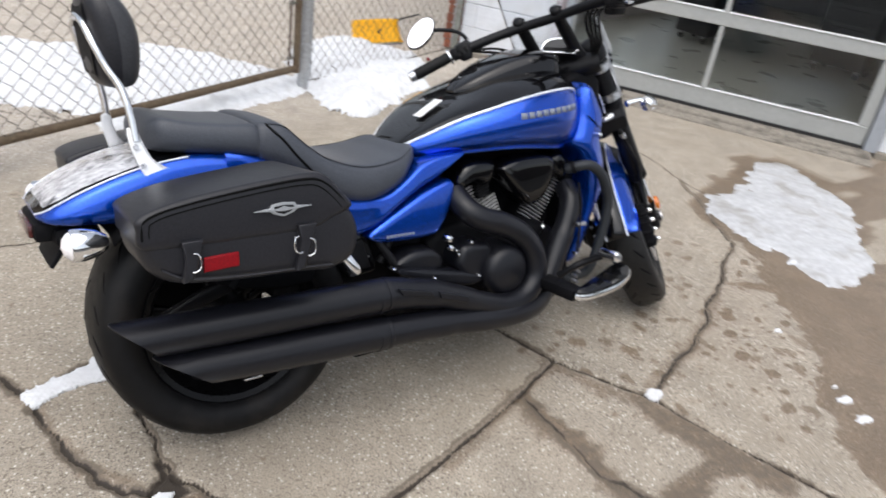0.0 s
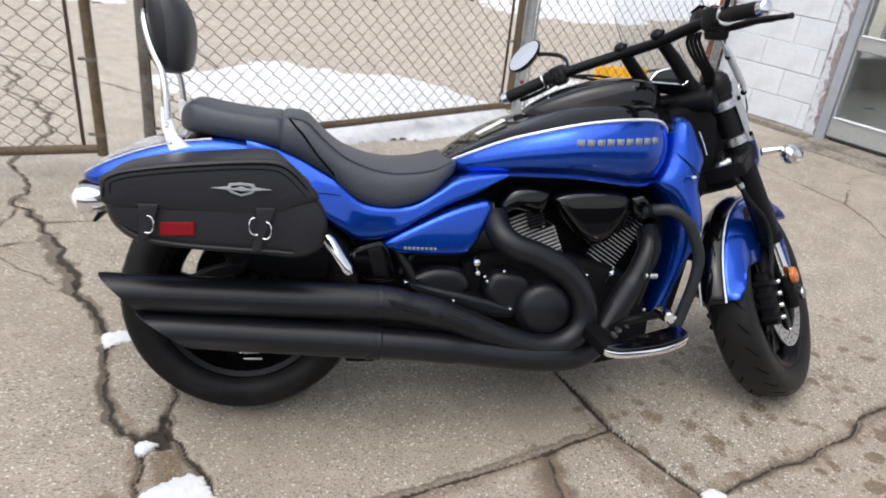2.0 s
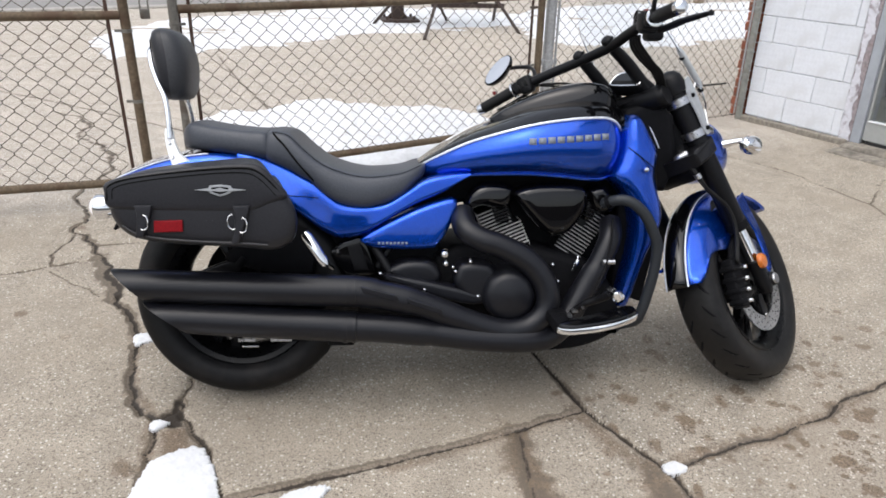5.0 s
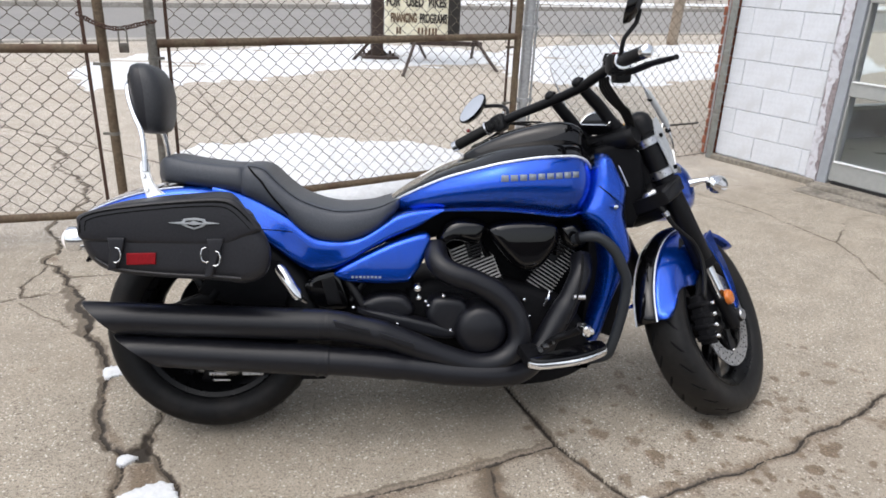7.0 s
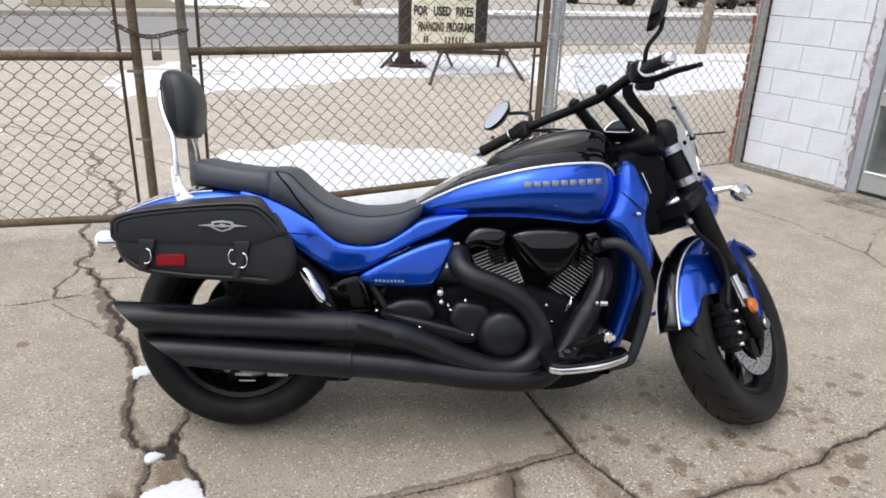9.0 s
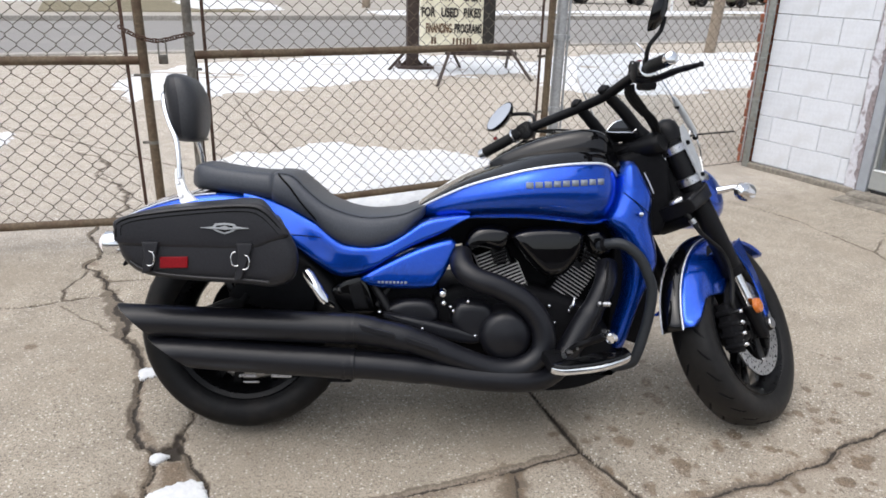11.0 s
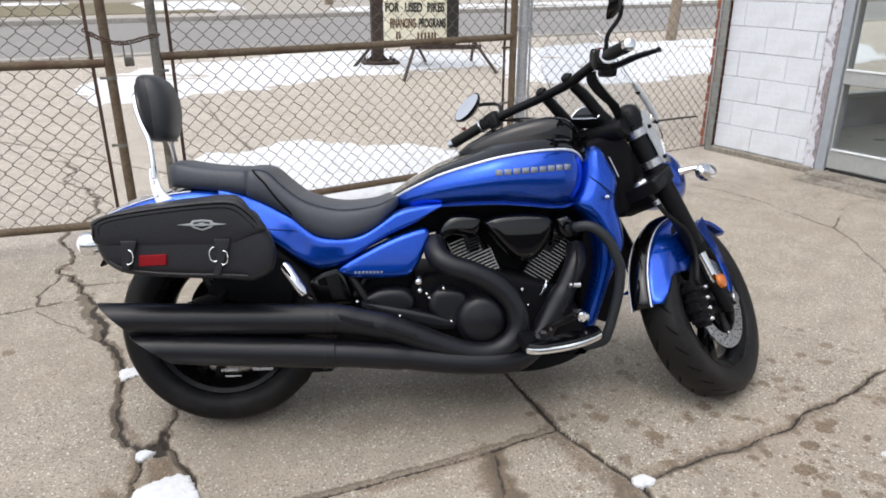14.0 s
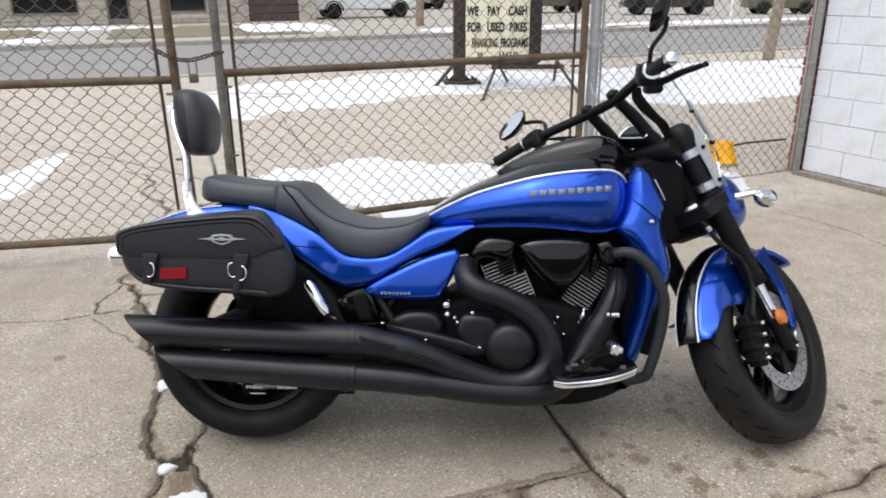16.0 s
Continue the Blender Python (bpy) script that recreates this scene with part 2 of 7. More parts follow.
class Geo:
    """Collects vertices and faces of one part."""

    def __init__(self):
        self.v, self.f = [], []

    def add(self, v, f, m=None):
        k = len(self.v)
        self.v += [tuple(m @ Vector(q)) if m else tuple(q) for q in v]
        self.f += [tuple(i + k for i in q) for q in f]
        return self

    def rings(self, rings, closed=True, caps=True, m=None, loop=False):
        n, k = len(rings[0]), len(rings)
        v = [q for r in rings for q in r]
        f = []
        for i in range(k if loop else k - 1):
            for j in range(n if closed else n - 1):
                a, b = i * n, ((i + 1) % k) * n
                f.append((a + j, a + (j + 1) % n, b + (j + 1) % n, b + j))
        if caps and closed and not loop:
            f += [tuple(reversed(range(n))), tuple((k - 1) * n + j for j in range(n))]
        return self.add(v, f, m)

    def tube(self, pts, r, seg=10, m=None, loop=False, squash=1.0):
        p = [Vector(q) for q in pts]
        k = len(p)
        rad = r if isinstance(r, (list, tuple)) else [r] * k
        rings, side = [], None
        for i in range(k):
            a, b = (p[(i - 1) % k], p[(i + 1) % k]) if loop else (p[max(i - 1, 0)], p[min(i + 1, k - 1)])
            way = (b - a).normalized()
            if side is None:
                side = way.cross(Vector((0, 0, 1)) if abs(way.z) < 0.9 else Vector((0, 1, 0)))
            side = (side - way * side.dot(way)).normalized()
            up = way.cross(side)
            rings.append([p[i] + (side * math.cos(6.28319 * j / seg) + up * math.sin(6.28319 * j / seg) * squash) * rad[i] for j in range(seg)])
        return self.rings(rings, True, True, m, loop)

    def lathe(self, prof, seg=32, m=None, closed=False):
        """prof: (radius, place along y)."""
        rings = [[(r * math.cos(6.28319 * j / seg), y, r * math.sin(6.28319 * j / seg)) for j in range(seg)] for r, y in prof]
        return self.rings(rings, True, not closed, m, closed)

    def box(self, x0, x1, y0, y1, z0, z1, bev=0.0, m=None, seg=2):
        b = bmesh.new()
        bmesh.ops.create_cube(b, size=1)
        for v in b.verts:
            v.co = ((x0 + x1) / 2 + v.co.x * (x1 - x0), (y0 + y1) / 2 + v.co.y * (y1 - y0), (z0 + z1) / 2 + v.co.z * (z1 - z0))
        if bev:
            bmesh.ops.bevel(b, geom=b.edges[:], offset=min(bev, 0.45 * min(abs(x1 - x0), abs(y1 - y0), abs(z1 - z0))), segments=seg, affect="EDGES", profile=0.5)
        b.verts.index_update()
        self.add([v.co.copy() for v in b.verts], [[v.index for v in q.verts] for q in b.faces], m)
        b.free()
        return self

    def slab(self, outline, y0, y1, bev=0.01, steps=4, smooth=0, m=None, bulge=0.0):
        """An outline in x and z, filled from y0 to y1 with rounded rims; bulge swells the y1 face."""
        p = [Vector((q[0], 0, q[1])) for q in outline]
        if smooth:
            p = spline(p, smooth, True)
        if sum(a.x * b.z - b.x * a.z for a, b in zip(p, p[1:] + p[:1])) < 0:
            p.reverse()
        n = len(p)
        mid = sum(p, Vector()) / n
        norm = []
        for i in range(n):
            d = (p[(i + 1) % n] - p[i - 1]).normalized()
            norm.append(Vector((-d.z, 0, d.x)))
        s = 1 if y1 > y0 else -1
        levels = [(bev * (1 - math.sin(1.5708 * i / steps)), y0 + s * bev * (1 - math.cos(1.5708 * i / steps))) for i in range(steps + 1)]
        levels += [(bev * (1 - math.cos(1.5708 * i / steps)), y1 - s * bev * (1 - math.sin(1.5708 * i / steps))) for i in range(steps + 1)]
        rings = [[p[i] + norm[i] * d + Vector((0, y, 0)) for i in range(n)] for d, y in levels]
        last = rings[-1]
        for k in (0.8, 0.6, 0.4, 0.2, 0.05):
            rings.append([mid + (q - Vector((0, q.y, 0)) - mid) * k + Vector((0, y1, 0)) for q in last])
        if bulge:
            rx, rz = max(abs(q.x - mid.x) for q in p), max(abs(q.z - mid.z) for q in p)
            for ring in rings[steps + 1:]:
                for q in ring:
                    q.y += s * bulge * (1 - 0.5 * ((q.x - mid.x) / rx) ** 2 - 0.5 * ((q.z - mid.z) / rz) ** 2)
        return self.rings(rings, True, True, m)

    def done(self, name, mat, parent=None, label="", smooth=True, m=None, angle=40):
        me = bpy.data.meshes.new(name)
        me.from_pydata(self.v, [], self.f)
        me.materials.append(mat)
        b = bmesh.new()
        b.from_mesh(me)
        bmesh.ops.recalc_face_normals(b, faces=b.faces[:])
        for q in b.faces:
            q.smooth = smooth
        for e in b.edges:
            e.smooth = not (len(e.link_faces) == 2 and e.calc_face_angle(0) > radians(angle))
        b.to_mesh(me)
        b.free()
        ob = new(name, me)
        if parent:
            ob.parent = parent
        if m:
            ob.matrix_basis = m
        return tagged(ob, label)


def thing(name, label, category, m=None, group="", kind=""):
    """An empty at the base of a thing, which carries its parts."""
    ob = new(name)
    ob.empty_display_size = 0.1
    if m:
        ob.matrix_basis = m
    return tagged(ob, label, category, group, kind)


def along(p, q):
    """The pose whose x axis runs from p to q on the ground."""
    return pose(p[0], p[1], 0, 0, 0, math.degrees(math.atan2(q[1] - p[1], q[0] - p[0])))


def turn_y(a):
    return Matrix.Rotation(radians(a), 4, "Y")


def shift(x, y, z):
    return Matrix.Translation((x, y, z))


def between(a, b):
    """The pose with its y axis along a to b, at a."""
    a, b = Vector(a), Vector(b)
    return Matrix.Translation(a) @ (b - a).to_track_quat("Y", "Z").to_matrix().to_4x4()


# ---- ground ----
def wander(pts, amount, seed, n=4):
    """A broken line through pts, jittered sideways."""
    rnd = random.Random(seed)
    p = [Vector((*q, 0)) for q in pts]
    for _ in range(n):
        out = []
        for a, b in zip(p, p[1:]):
            d = b - a
            side = Vector((-d.y, d.x, 0))
            out += [a, (a + b) / 2 + side * rnd.uniform(-amount, amount)]
        p = out + [p[-1]]
    return np.array([q[:2] for q in p])


# line, jitter, half width, depth, dirt
CRACKS = [
    (wander([(-1.27, 1.82), (-1.12, 1.5), (-1.08, 1.23), (-0.93, 1.08), (-0.8, 0.92)], 0.16, 1), 0.011, 0.010, 1.0),
    (wander([(-0.82, 0.93), (-0.72, 0.72), (-0.62, 0.55)], 0.14, 2), 0.032, 0.006, 0.75),
    (wander([(-0.62, 0.55), (-0.52, 0.41), (-0.43, 0.26), (-0.39, 0.08), (-0.36, -0.04), (-0.30, -0.16), (-0.21, -0.23)], 0.14, 3), 0.014, 0.014, 1.0),
    (wander([(-0.21, -0.23), (-0.19, -0.32), (-0.17, -0.46), (-0.18, -0.8), (-0.22, -1.2)], 0.12, 4), 0.008, 0.012, 1.0),
    (wander([(-0.21, -0.23), (-0.15, -0.17), (-0.17, -0.02), (-0.16, 0.12)], 0.12, 5), 0.008, 0.012, 1.0),
    (wander([(-0.15, -0.2), (-0.09, -0.29), (0.0, -0.44), (0.07, -0.58), (0.1, -0.9)], 0.12, 6), 0.009, 0.012, 1.0),
]
CRACKS += [
    (wander([(-0.43, 0.26), (-0.3, 0.31), (-0.2, 0.36), (0.1, 0.42)], 0.1, 7), 0.012, 0.010, 0.9),
    (wander([(-2.6, 0.35), (-1.6, 0.62), (-1.15, 0.74), (-1.0, 0.82), (-0.82, 0.9)], 0.08, 8), 0.006, 0.008, 1.0),
    (wander([(-1.0, 0.83), (-1.05, 0.93), (-1.04, 1.05), (-1.04, 1.16)], 0.12, 9), 0.005, 0.006, 0.9),
    (wander([(-0.87, 1.04), (-0.68, 1.09), (-0.3, 1.12)], 0.1, 10), 0.006, 0.007, 1.0),
    (wander([(-0.98, 0.77), (-0.69, 0.55)], 0.1, 11), 0.003, 0.004, 0.7),
]
CRACKS += [
    (wander([(0.70, 1.0), (0.86, 0.5), (0.98, 0.17), (1.10, -0.18), (1.29, -0.48), (1.37, -0.73), (1.48, -1.04), (1.6, -1.4)], 0.014, 12), 0.0115, 0.016, 1.0),
    (wander([(1.10, -0.19), (0.88, -0.29), (0.48, -0.44), (0.0, -0.6)], 0.01, 13), 0.011, 0.014, 1.0),
    (wander([(1.29, -0.46), (1.39, -0.42), (1.63, -0.33), (1.89, -0.2), (2.13, -0.05), (2.38, 0.12), (2.58, 0.23), (2.8, 0.6), (2.95, 0.9)], 0.08, 14), 0.009, 0.012, 1.0),
]
CRACKS += [
    (wander([(2.95, 0.72), (3.02, 1.2), (3.09, 1.69), (2.92, 2.2), (2.6, 2.6)], 0.05, 15), 0.0065, 0.004, 0.5),
    (wander([(3.09, 1.69), (3.38, 2.1), (3.6, 2.2)], 0.06, 16), 0.0065, 0.004, 0.5),
    (wander([(0.88, -0.32), (0.88, -0.51), (0.88, -0.66), (0.94, -0.77), (1.0, -0.95)], 0.1, 17), 0.016, 0.003, 0.55),
    (wander([(-1.6, 6.1), (-0.63, 3.76), (0.0, 2.3)], 0.01, 18), 0.0065, 0.004, 0.8),
    (wander([(-6.0, 6.1), (-2.93, 4.18), (-1.25, 3.14), (0.3, 2.2)], 0.01, 19), 0.0065, 0.004, 0.8),
    (wander([(-2.14, 3.48), (-1.63, 2.76), (-1.3, 2.3), (-1.25, 1.85)], 0.16, 20), 0.010, 0.004, 0.9),
]
WET = [
    ([(2.81, 0.66), (3.16, 0.87), (3.43, 0.93), (3.68, 1.09), (3.91, 1.05), (4.06, 0.78), (3.96, 0.47), (3.8, 0.25), (3.14, -0.15), (3.6, -0.3), (5.0, -1.0), (4.5, -1.6), (1.8, -1.6), (1.62, -1.1), (1.66, -0.95), (1.78, -0.78), (1.95, -0.62), (2.13, -0.52), (2.25, -0.34), (2.42, -0.09), (2.41, -0.04), (2.59, 0.05), (2.63, 0.29), (2.67, 0.46)], 0.5),
    ([(4.01, 0.5), (4.43, 0.65), (5.2, 0.9), (6.0, 0.3), (5.2, -0.6), (3.78, 0.11), (3.74, 0.19)], 0.6),
    ([(2.2, -0.03), (2.33, -0.06), (2.43, -0.15), (2.38, -0.21), (2.27, -0.1)], 0.2),
]
GRAVEL = [([(-0.232, -0.223), (-0.186, -0.199), (-0.174, -0.142), (-0.142, -0.206), (-0.124, -0.267), (-0.16, -0.275), (-0.211, -0.253)], 0.008)]
DAMP = [
    (np.array([(0.88, -0.30), (0.88, -0.41), (0.9, -0.51), (0.9, -0.63), (0.9, -0.75), (0.92, -0.9)]), 0.055, 1.0),
    (np.array([(1.23, -0.47), (1.25, -0.60), (1.31, -0.77), (1.36, -0.9)]), 0.07, 1.0),
    (np.array([(1.30, -0.79), (1.19, -0.79), (1.02, -0.83), (0.92, -0.9)]), 0.05, 1.0),
    (np.array([(1.07, -0.20), (1.15, -0.36), (1.25, -0.50)]), 0.035, 0.7),
    (np.array([(1.04, -0.23), (0.75, -0.35), (0.5, -0.46)]), 0.03, 0.6),
    (np.array([(-0.43, 0.26), (-0.39, 0.08), (-0.34, -0.1), (-0.21, -0.23), (-0.18, -0.46)]), 0.03, 0.7),
    (np.array([(1.32, -0.43), (1.63, -0.33), (1.89, -0.2), (2.13, -0.05)]), 0.035, 0.6),
    (np.array([(-0.13, -0.31), (-0.12, -0.36), (-0.105, -0.40)]), 0.05, 0.95),
    (np.array([(-0.25, -0.44), (-0.22, -0.46)]), 0.035, 0.8),
]


def depth_in(poly, x, y):
    """How deep points lie inside a polygon; negative outside."""
    inside = np.zeros(x.shape, bool)
    dist = np.full(x.shape, 1e9)
    for (ax, ay), (bx, by) in zip(poly, poly[1:] + poly[:1]):
        cross = ((ay > y) != (by > y)) & (x < (bx - ax) * (y - ay) / (by - ay + 1e-12) + ax)
        inside ^= cross
        t = np.clip(((x - ax) * (bx - ax) + (y - ay) * (by - ay)) / ((bx - ax) ** 2 + (by - ay) ** 2), 0, 1)
        dist = np.minimum(dist, np.hypot(x - ax - t * (bx - ax), y - ay - t * (by - ay)))
    return np.where(inside, dist, -dist)


def ragged(x, y, scale, seed):
    """Smooth random waves in plan, about -1 to 1."""
    rnd = np.random.RandomState(seed)
    out = np.zeros(x.shape)
    for k in range(14):
        a, f, ph = rnd.uniform(0, 6.283), scale * 2 ** rnd.uniform(0, 2.5), rnd.uniform(0, 6.283)
        out += np.sin(f * (x * np.cos(a) + y * np.sin(a)) + ph) / 5.0
    return out


def steps(lo, hi, fine, a, b):
    """Grid lines: fine steps from a to b, growing ones out to lo and hi."""
    out = list(np.arange(a, b + 1e-6, fine))
    s, v = fine, out[-1]
    while v < hi:
        s *= 1.25
        v += s
        out.append(v)
    s, v = fine, out[0]
    while v > lo:
        s *= 1.25
        v -= s
        out.insert(0, v)
    return np.array(out)


def build_ground():
    gx = np.concatenate([[v for v in steps(-500, 0, 0.016, -3.0, -1.3) if v < -1.3], steps(-1.295, 500, 0.0068, -1.295, 3.2)])
    gy = np.concatenate([[v for v in steps(-300, 2, 0.0068, -1.05, 1.95) if v < 1.96], steps(1.975, 900, 0.02, 1.975, 6.0)])
    x, y = np.meshgrid(gx, gy)
    z = 0.003 * ragged(x, y, 1.5, 1) + 0.0012 * ragged(x, y, 9, 2)
    z *= np.clip(1.5 - np.hypot(x, y) / 12, 0, 1)
    jag, slow = ragged(x, y, 45, 3), ragged(x, y, 7, 9)
    dirt, soil = np.zeros(x.shape), np.zeros(x.shape)
    for line, half, deep, amount in CRACKS:
        lo, hi = line.min(0) - 0.15, line.max(0) + 0.15
        i = np.where((gx > lo[0]) & (gx < hi[0]))[0]
        j = np.where((gy > lo[1]) & (gy < hi[1]))[0]
        if not len(i) or not len(j):
            continue
        s = np.s_[j[0]:j[-1] + 1, i[0]:i[-1] + 1]
        sx, sy = x[s], y[s]
        d, side = np.full(sx.shape, 9.0), np.zeros(sx.shape)
        for (ax, ay), (bx, by) in zip(line, line[1:]):
            t = np.clip(((sx - ax) * (bx - ax) + (sy - ay) * (by - ay)) / ((bx - ax) ** 2 + (by - ay) ** 2 + 1e-12), 0, 1)
            e = np.hypot(sx - ax - t * (bx - ax), sy - ay - t * (by - ay))
            side = np.where(e < d, np.sign((bx - ax) * (sy - ay) - (by - ay) * (sx - ax)), side)
            d = np.minimum(d, e)
        w = half * (1 + 0.35 * jag[s])
        k = np.clip(1.25 - d / np.maximum(w, 0.002), 0, 1)
        z[s] = np.minimum(z[s], z[s] - deep * k)
        core = np.maximum(half * (0.45 + 0.22 * jag[s] + 0.2 * slow[s]), 0.0022)
        dirt[s] = np.maximum(dirt[s], amount * np.clip(1.35 - d / core, 0, 1))
        off = d * side + half * (0.5 - 0.45 * slow[s])
        band = half * np.maximum(1.15 + 0.45 * jag[s] + 0.6 * slow[s], 0.3)
        soil[s] = np.maximum(soil[s], amount * np.clip(1.3 - np.abs(off) / band, 0, 1))
    for line, half in GRAVEL:
        k = np.clip(0.5 + (depth_in(line, x, y) + half * jag) / 0.02, 0, 1)
        z -= 0.008 * k
        soil = np.maximum(soil, k)
        dirt = np.maximum(dirt, 0.75 * k)
    edge = 0.07 * ragged(x, y, 5, 4) + 0.045 * ragged(x, y, 22, 5) + 0.03 * ragged(x, y, 60, 8)
    wet = np.zeros(x.shape)
    for poly, loose in WET:
        wet = np.maximum(wet, np.clip(0.5 + (depth_in(poly, x, y) + loose * edge) / 0.04, 0, 1))
    for line, half, amount in DAMP:
        d = np.full(x.shape, 9.0)
        for (ax, ay), (bx, by) in zip(line, line[1:]):
            t = np.clip(((x - ax) * (bx - ax) + (y - ay) * (by - ay)) / ((bx - ax) ** 2 + (by - ay) ** 2), 0, 1)
            d = np.minimum(d, np.hypot(x - ax - t * (bx - ax), y - ay - t * (by - ay)))
        k = np.clip(1.25 - d / (half * (1 + 0.45 * ragged(x, y, 16, 31))), 0, 0.9)
        wet = np.maximum(wet, amount * k)
        if amount >= 1:
            soil = np.maximum(soil, 0.36 * k * (1 + 0.4 * jag))
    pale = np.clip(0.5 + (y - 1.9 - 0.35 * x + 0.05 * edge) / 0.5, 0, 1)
    rnd = random.Random(77)
    for k in range(460):
        if k < 60:
            cx, cy = rnd.uniform(-2.2, 2.4), rnd.uniform(-1.0, 1.6)
        else:
            cx, cy = rnd.gauss(1.88, 0.42), rnd.gauss(-0.18, 0.36)
        r = 0.006 + 0.03 * rnd.random() ** 2.6
        a, stretch = rnd.uniform(0, 3.14), rnd.uniform(0.55, 1.0)
        i0, i1, j0, j1 = np.searchsorted(gx, cx - 2 * r), np.searchsorted(gx, cx + 2 * r), np.searchsorted(gy, cy - 2 * r), np.searchsorted(gy, cy + 2 * r)
        s = np.s_[j0:j1 + 1, i0:i1 + 1]
        u, v = (x[s] - cx) * np.cos(a) + (y[s] - cy) * np.sin(a), (y[s] - cy) * np.cos(a) - (x[s] - cx) * np.sin(a)
        d = r * (1 + 0.25 * jag[s]) - np.hypot(u, v / stretch)
        wet[s] = np.maximum(wet[s], rnd.uniform(0.5, 1.0) * np.clip(0.5 + d / 0.008, 0, 1))
    ny, nx = x.shape
    idx = np.arange(nx * ny).reshape(ny, nx)
    f = np.stack([idx[:-1, :-1], idx[:-1, 1:], idx[1:, 1:], idx[1:, :-1]], -1).reshape(-1, 4)
    me = bpy.data.meshes.new("ground")
    me.from_pydata(np.stack([x, y, z], -1).reshape(-1, 3).tolist(), [], f.tolist())
    me.polygons.foreach_set("use_smooth", np.ones(len(f), bool))
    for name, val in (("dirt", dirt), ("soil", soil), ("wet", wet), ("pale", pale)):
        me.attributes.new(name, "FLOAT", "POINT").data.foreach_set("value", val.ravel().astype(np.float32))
    m = material("weathered_concrete", (0.353, 0.307, 0.246), 0.9, 0.0, 0.0, 0.16, 7.0, 0.0)
    n, l = m.node_tree.nodes, m.node_tree.links
    b = n["Principled BSDF"]
    base = b.inputs["Base Color"].links[0].from_socket
    where = n.new("ShaderNodeTexCoord").outputs["Object"]

    def mix(a, colour, fac, blend="MIX"):
        q = n.new("ShaderNodeMix")
        q.data_type, q.blend_type = "RGBA", blend
        l.new(fac, q.inputs["Factor"])
        l.new(a, q.inputs[6])
        q.inputs[7].default_value = (*colour, 1)
        return q.outputs[2]

    def ramp(src, a, c, hi=1.0):
        r = n.new("ShaderNodeMapRange")
        r.inputs["From Min"].default_value, r.inputs["From Max"].default_value, r.inputs["To Max"].default_value = a, c, hi
        l.new(src, r.inputs["Value"])
        return r.outputs[0]

    def fuzz(scale, detail=4):
        t = n.new("ShaderNodeTexNoise")
        t.inputs["Scale"].default_value, t.inputs["Detail"].default_value = scale, detail
        l.new(where, t.inputs["Vector"])
        return t.outputs["Fac"]

    grit = fuzz(260, 3)
    pebble = n.new("ShaderNodeTexVoronoi")
    pebble.inputs["Scale"].default_value = 150
    l.new(where, pebble.inputs["Vector"])
    out = mix(base, (0.16, 0.137, 0.11), ramp(grit, 0.52, 0.64, 0.95))
    out = mix(out, (0.6, 0.56, 0.5), ramp(pebble.outputs["Distance"], 0.27, 0.12, 0.75))
    chip = n.new("ShaderNodeTexVoronoi")
    chip.inputs["Scale"].default_value = 62
    l.new(where, chip.inputs["Vector"])
    out = mix(out, (0.68, 0.64, 0.57), ramp(chip.outputs["Distance"], 0.25, 0.16, 0.8))
    out = mix(out, (0.14, 0.118, 0.095), ramp(fuzz(110, 2), 0.59, 0.65, 0.85))
    out = mix(out, (0.29, 0.245, 0.19), ramp(fuzz(1.6, 5), 0.5, 0.72, 0.55))
    out = mix(out, (0.23, 0.185, 0.135), ramp(fuzz(14, 3), 0.68, 0.73, 0.5))

    def attr(name):
        a = n.new("ShaderNodeAttribute")
        a.attribute_name = name
        return a.outputs["Fac"]

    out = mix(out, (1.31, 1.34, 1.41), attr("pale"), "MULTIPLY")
    frayed = n.new("ShaderNodeMath")
    frayed.operation = "MULTIPLY_ADD"
    l.new(fuzz(60, 5), frayed.inputs[0])
    frayed.inputs[1].default_value = 0.6
    l.new(attr("wet"), frayed.inputs[2])
    out = mix(out, (0.55, 0.475, 0.41), ramp(frayed.outputs[0], 0.42, 1.08), "MULTIPLY")
    def spread(name, scale, weight):
        q = n.new("ShaderNodeMath")
        q.operation = "MULTIPLY_ADD"
        l.new(fuzz(scale, 5), q.inputs[0])
        q.inputs[1].default_value = weight
        l.new(attr(name), q.inputs[2])
        return q.outputs[0]

    out = mix(out, (0.125, 0.1, 0.075), ramp(spread("soil", 48, 1.0), 0.6, 0.95, 0.88))
    out = mix(out, (0.27, 0.225, 0.175), ramp(spread("soil", 160, 1.6), 1.55, 1.75, 0.6))
    out = mix(out, (0.032, 0.025, 0.019), ramp(spread("dirt", 90, 0.8), 0.62, 0.95, 0.96))
    l.new(out, b.inputs["Base Color"])
    rough = ramp(attr("wet"), 0, 1)
    q = n.new("ShaderNodeMapRange")
    q.inputs["To Min"].default_value, q.inputs["To Max"].default_value = 0.9, 0.45
    l.new(rough, q.inputs["Value"])
    l.new(q.outputs[0], b.inputs["Roughness"])
    u = n.new("ShaderNodeBump")
    u.inputs["Strength"].default_value, u.inputs["Distance"].default_value = 0.8, 0.003
    l.new(grit, u.inputs["Height"])
    l.new(u.outputs[0], b.inputs["Normal"])
    me.materials.append(m)
    return tagged(new("ground", me), "cracked weathered beige concrete slabs with damp stains", "ground", kind="structure")


build_ground()

STREET = pose(0, 0, 0, 0, 0, 25)      # x along the street, y away from the lot


def strip(name, mat, a0, a1, b0, b1, z0, z1, label, kind="structure", bev=0.02, category=""):
    return tagged(Geo().box(a0, a1, b0, b1, z0, z1, bev, m=STREET).done(name, mat, None, "", False), label, category or name, kind=kind)


